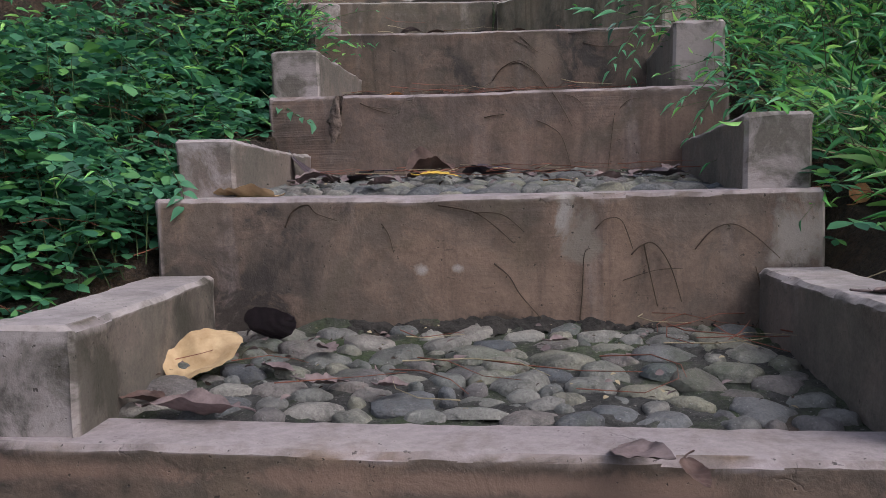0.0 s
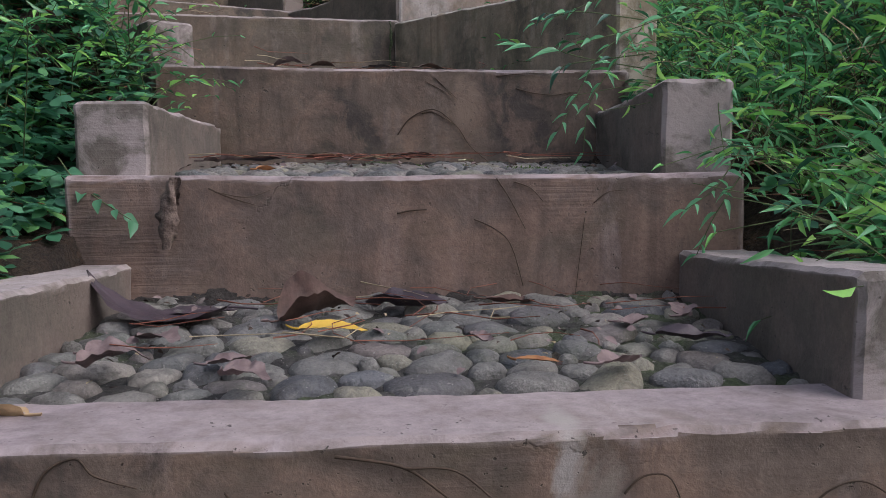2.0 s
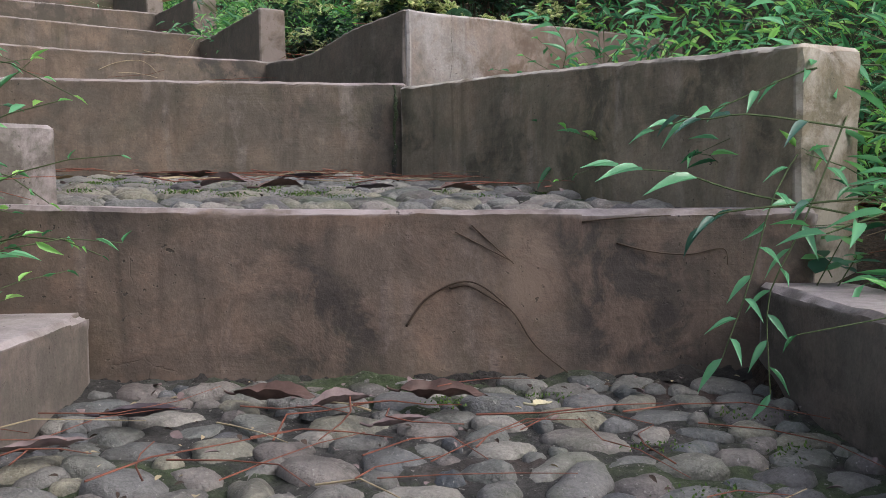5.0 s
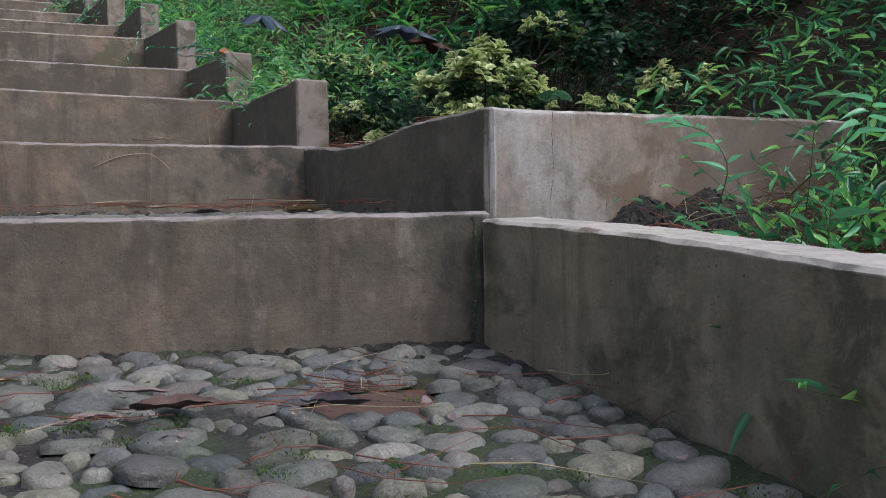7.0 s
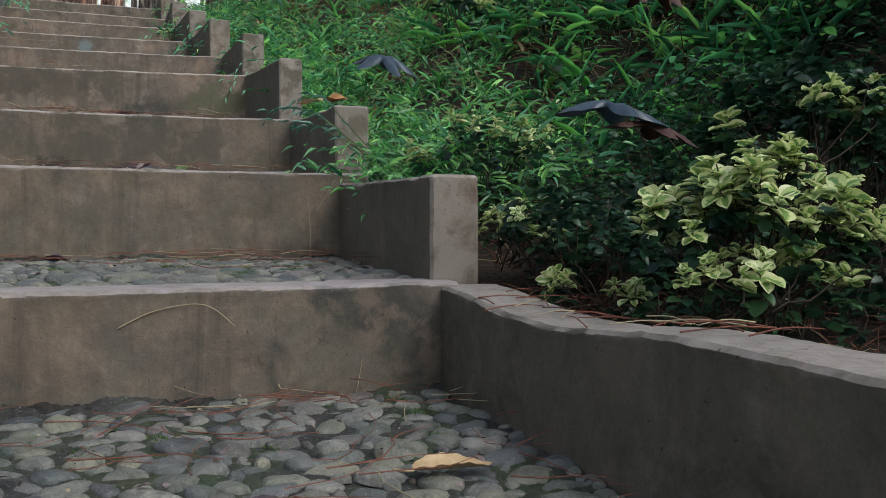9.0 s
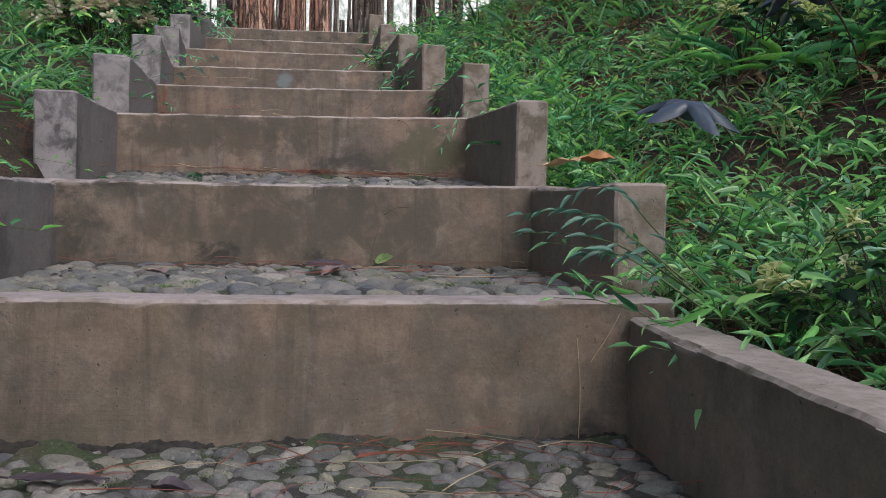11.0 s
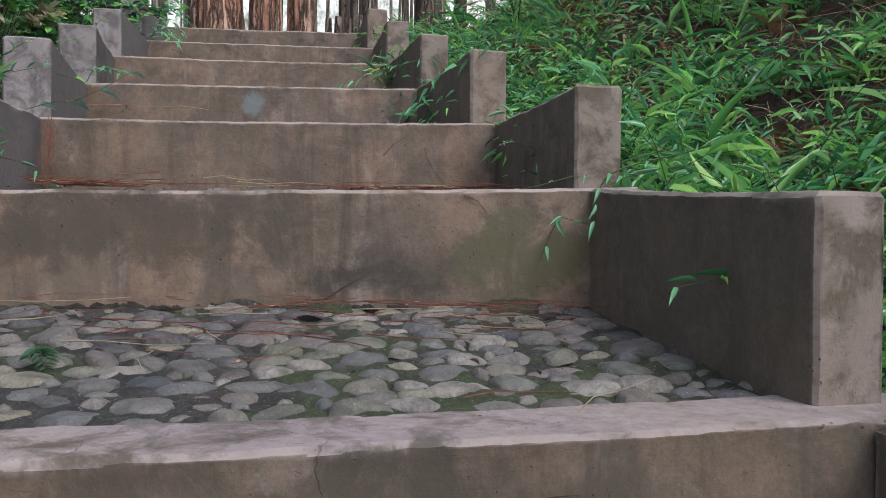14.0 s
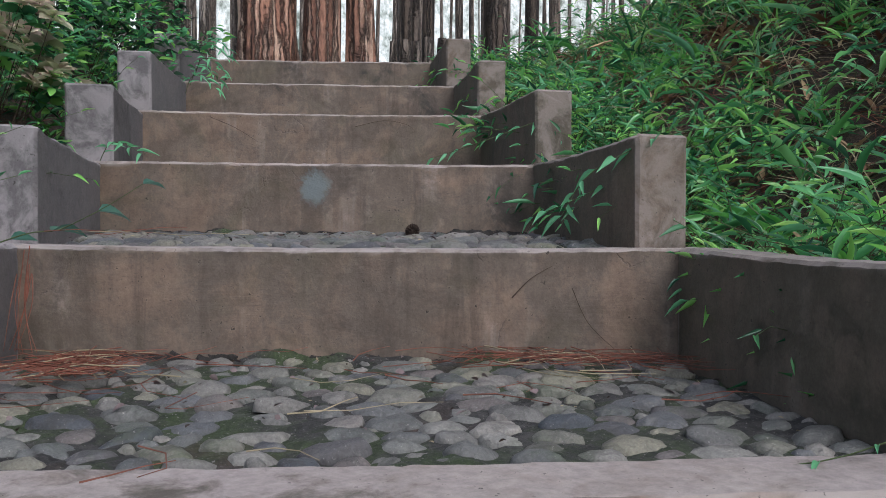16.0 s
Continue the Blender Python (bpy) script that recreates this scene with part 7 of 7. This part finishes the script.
    sprig("weed_sprig", low, [(1.05, 2.75, 0.57), (0.942, 2.767, 0.590), (0.914, 2.781, 0.585), (0.894, 2.789, 0.590)], 0.036, rng, 0.22, every=3, mat=M_BLUISH)
    sprig("weed_sprig", low, [(1.05, 2.74, 0.52), (0.940, 2.762, 0.510), (0.919, 2.772, 0.506), (0.913, 2.773, 0.496)], 0.036, rng, 0.22, every=3, mat=M_BLUISH)
    sprig("weed_sprig", "leafy shoot hanging down in the corner of the step", [(-0.62, 5.70, 1.50), (-0.701, 5.598, 1.470), (-0.717, 5.596, 1.441), (-0.717, 5.597, 1.404), (-0.752, 5.588, 1.414)], 0.024, rng, every=2)
    sprig("weed_sprig", "trailing sprig with long pale leaves", [(-1.81, 5.712, 1.613), (-1.775, 5.753, 1.634), (-1.755, 5.778, 1.635), (-1.717, 5.817, 1.665), (-1.682, 5.848, 1.697)], 0.060, rng, 0.30, every=4, mat=M_BLUISH)
    sprig("weed_sprig", "small sprig on the nosing's end", [(-2.20, 6.22, 1.77), (-2.13, 6.18, 1.80), (-2.08, 6.17, 1.80), (-2.02, 6.16, 1.775)], 0.036, rng)
    for k, (x, y, z) in enumerate(((-2.60, 6.92, 2.10), (-2.56, 6.86, 2.06), (-2.66, 7.00, 2.16), (-2.72, 7.08, 2.20), (-2.50, 6.78, 2.02))):
        sprig("weed_sprig", "green weed sprig over the upper cheek walls", [(x - 0.06, y + 0.04, z), (x, y, z + 0.04), (x + 0.06, y - 0.02, z + 0.03), (x + 0.12, y - 0.02, z - 0.02)], 0.038, rng)
    dark = "big dark slate-blue lobed leaf above the shrubs"
    lobed_leaf(dark, 0.44, 4.24, 1.120, 2.6, 0.085, 0.25, M_LEAF_SLATE, 1)
    lobed_leaf("red-brown dead lobed leaf hanging under the slate one", 0.490, 4.265, 1.098, 0.3, 0.070, 0.25, M_LEAF_RED, 8)
    lobed_leaf(dark, -0.10, 5.11, 1.370, 2.9, 0.095, 0.40, M_LEAF_SLATE, 2)
    lobed_leaf(dark, 1.30, 4.62, 1.42, 2.4, 0.16, 0.4, M_LEAF_SLATE, 3)
    lobed_leaf(dark, 1.55, 4.45, 1.36, 3.6, 0.15, 0.3, M_LEAF_SLATE, 4)
    lobed_leaf(dark, 1.12, 4.72, 1.50, 3.0, 0.14, 0.4, M_LEAF_SLATE, 5)
    lobed_leaf(dark, 0.07, 4.726, 1.435, 2.4, 0.060, 0.5, M_LEAF_SLATE, 7)
    lobed_leaf("big red-brown dead lobed leaf above the shrubs", 0.50, 4.62, 1.39, 2.0, 0.08, 0.7, M_LEAF_RED, 6)
    fern(0.735, 3.975, 0.925, -1.9, 0.085)
    fern(-1.185, 5.215, 1.268, -0.4, 0.050)




def build_rootlets():
    rootlet("b", 1.0, (0.082, 0.144), (0.091, 0.163), (0.108, 0.170), (0.119, 0.160), (0.143, 0.151))
    rootlet("b", 1.2, (0.259, 0.167), (0.298, 0.159), (0.320, 0.145), (0.345, 0.122))
    rootlet("b", 1.0, (0.301, 0.158), (0.332, 0.155), (0.357, 0.135))
    rootlet("b", 0.8, (0.194, 0.147), (0.202, 0.133), (0.207, 0.113))
    rootlet("b", 1.1, (0.322, 0.099), (0.339, 0.084), (0.353, 0.061), (0.387, 0.022))
    rootlet("b", 0.9, (0.419, 0.033), (0.422, 0.068), (0.424, 0.108), (0.431, 0.115))
    rootlet("b", 0.9, (0.437, 0.137), (0.449, 0.148), (0.466, 0.146), (0.479, 0.113))
    rootlet("b", 1.1, (0.477, 0.107), (0.489, 0.118), (0.503, 0.119), (0.520, 0.095), (0.533, 0.053))
    rootlet("b", 1.1, (0.491, 0.119), (0.497, 0.089), (0.506, 0.048))
    rootlet("b", 0.9, (0.548, 0.112), (0.567, 0.134), (0.590, 0.140), (0.613, 0.127), (0.641, 0.101))
    rootlet("b", 0.6, (0.468, 0.078), (0.503, 0.089), (0.535, 0.091))
    rootlet("b", 0.6, (0.615, 0.092), (0.620, 0.063), (0.618, 0.028), (0.598, 0.005))
    rootlet("c", 1.0, (0.084, 0.323), (0.106, 0.313), (0.135, 0.304))
    rootlet("c", 0.7, (0.091, 0.319), (0.125, 0.313), (0.152, 0.321))
    rootlet("c", 0.9, (0.400, 0.332), (0.415, 0.309), (0.432, 0.276))
    rootlet("c", 0.8, (0.420, 0.328), (0.438, 0.321), (0.452, 0.306))
    rootlet("c", 0.9, (0.375, 0.287), (0.398, 0.276), (0.416, 0.258), (0.430, 0.212))
    rootlet("c", 0.8, (0.509, 0.304), (0.524, 0.316), (0.542, 0.318))
    rootlet("c", 1.3, (0.290, 0.294), (0.305, 0.297), (0.323, 0.298))
    rootlet("c", 0.6, (0.499, 0.288), (0.495, 0.257), (0.486, 0.180))
    rootlet("d", 1.2, (0.286, 0.404), (0.308, 0.432), (0.346, 0.445), (0.383, 0.418), (0.407, 0.383), (0.450, 0.348))
    rootlet("d", 1.0, (0.326, 0.439), (0.343, 0.441), (0.364, 0.430), (0.380, 0.420))
    rootlet("d", 0.9, (0.347, 0.497), (0.364, 0.481), (0.386, 0.461))
    rootlet("d", 0.7, (0.332, 0.491), (0.360, 0.476), (0.385, 0.463))
    rootlet("d", 1.0, (0.449, 0.499), (0.483, 0.502), (0.531, 0.504))
    rootlet("d", 0.9, (0.481, 0.479), (0.512, 0.471), (0.548, 0.468), (0.580, 0.473), (0.584, 0.458))
    rootlet("f", 0.8, (0.391, 0.840), (0.436, 0.861), (0.493, 0.867), (0.530, 0.839))
    rootlet("f", 0.7, (0.679, 0.721), (0.687, 0.753), (0.694, 0.789))
    rootlet("g", 0.7, (0.773, 0.897), (0.774, 0.960), (0.769, 1.028))
    rootlet("g", 0.6, (0.787, 0.997), (0.809, 1.029), (0.827, 1.061))
    rootlet("h", 0.8, (0.588, 1.193), (0.609, 1.206), (0.643, 1.208))
    rootlet("h", 0.6, (0.579, 1.171), (0.569, 1.137), (0.563, 1.103))
    rootlet("i", 0.7, (0.696, 1.446), (0.714, 1.439), (0.728, 1.423))
    rootlet("i", 0.8, (0.512, 1.307), (0.541, 1.325), (0.569, 1.341))
    rootlet("j", 0.8, (0.660, 1.549), (0.685, 1.575), (0.714, 1.592))
    rootlet("j", 0.6, (0.740, 1.563), (0.762, 1.516), (0.800, 1.479))
    rootlet("l", 0.8, (0.519, 1.894), (0.589, 1.909), (0.645, 1.900), (0.667, 1.882))
    rootlet("k", 0.7, (0.209, 1.854), (0.258, 1.833), (0.302, 1.806))


build_steps()
build_ground()
build_plants()
build_trees()
build_litter()
build_moss()
build_crumbs()
build_rubble()
build_sprigs()
build_rootlets()
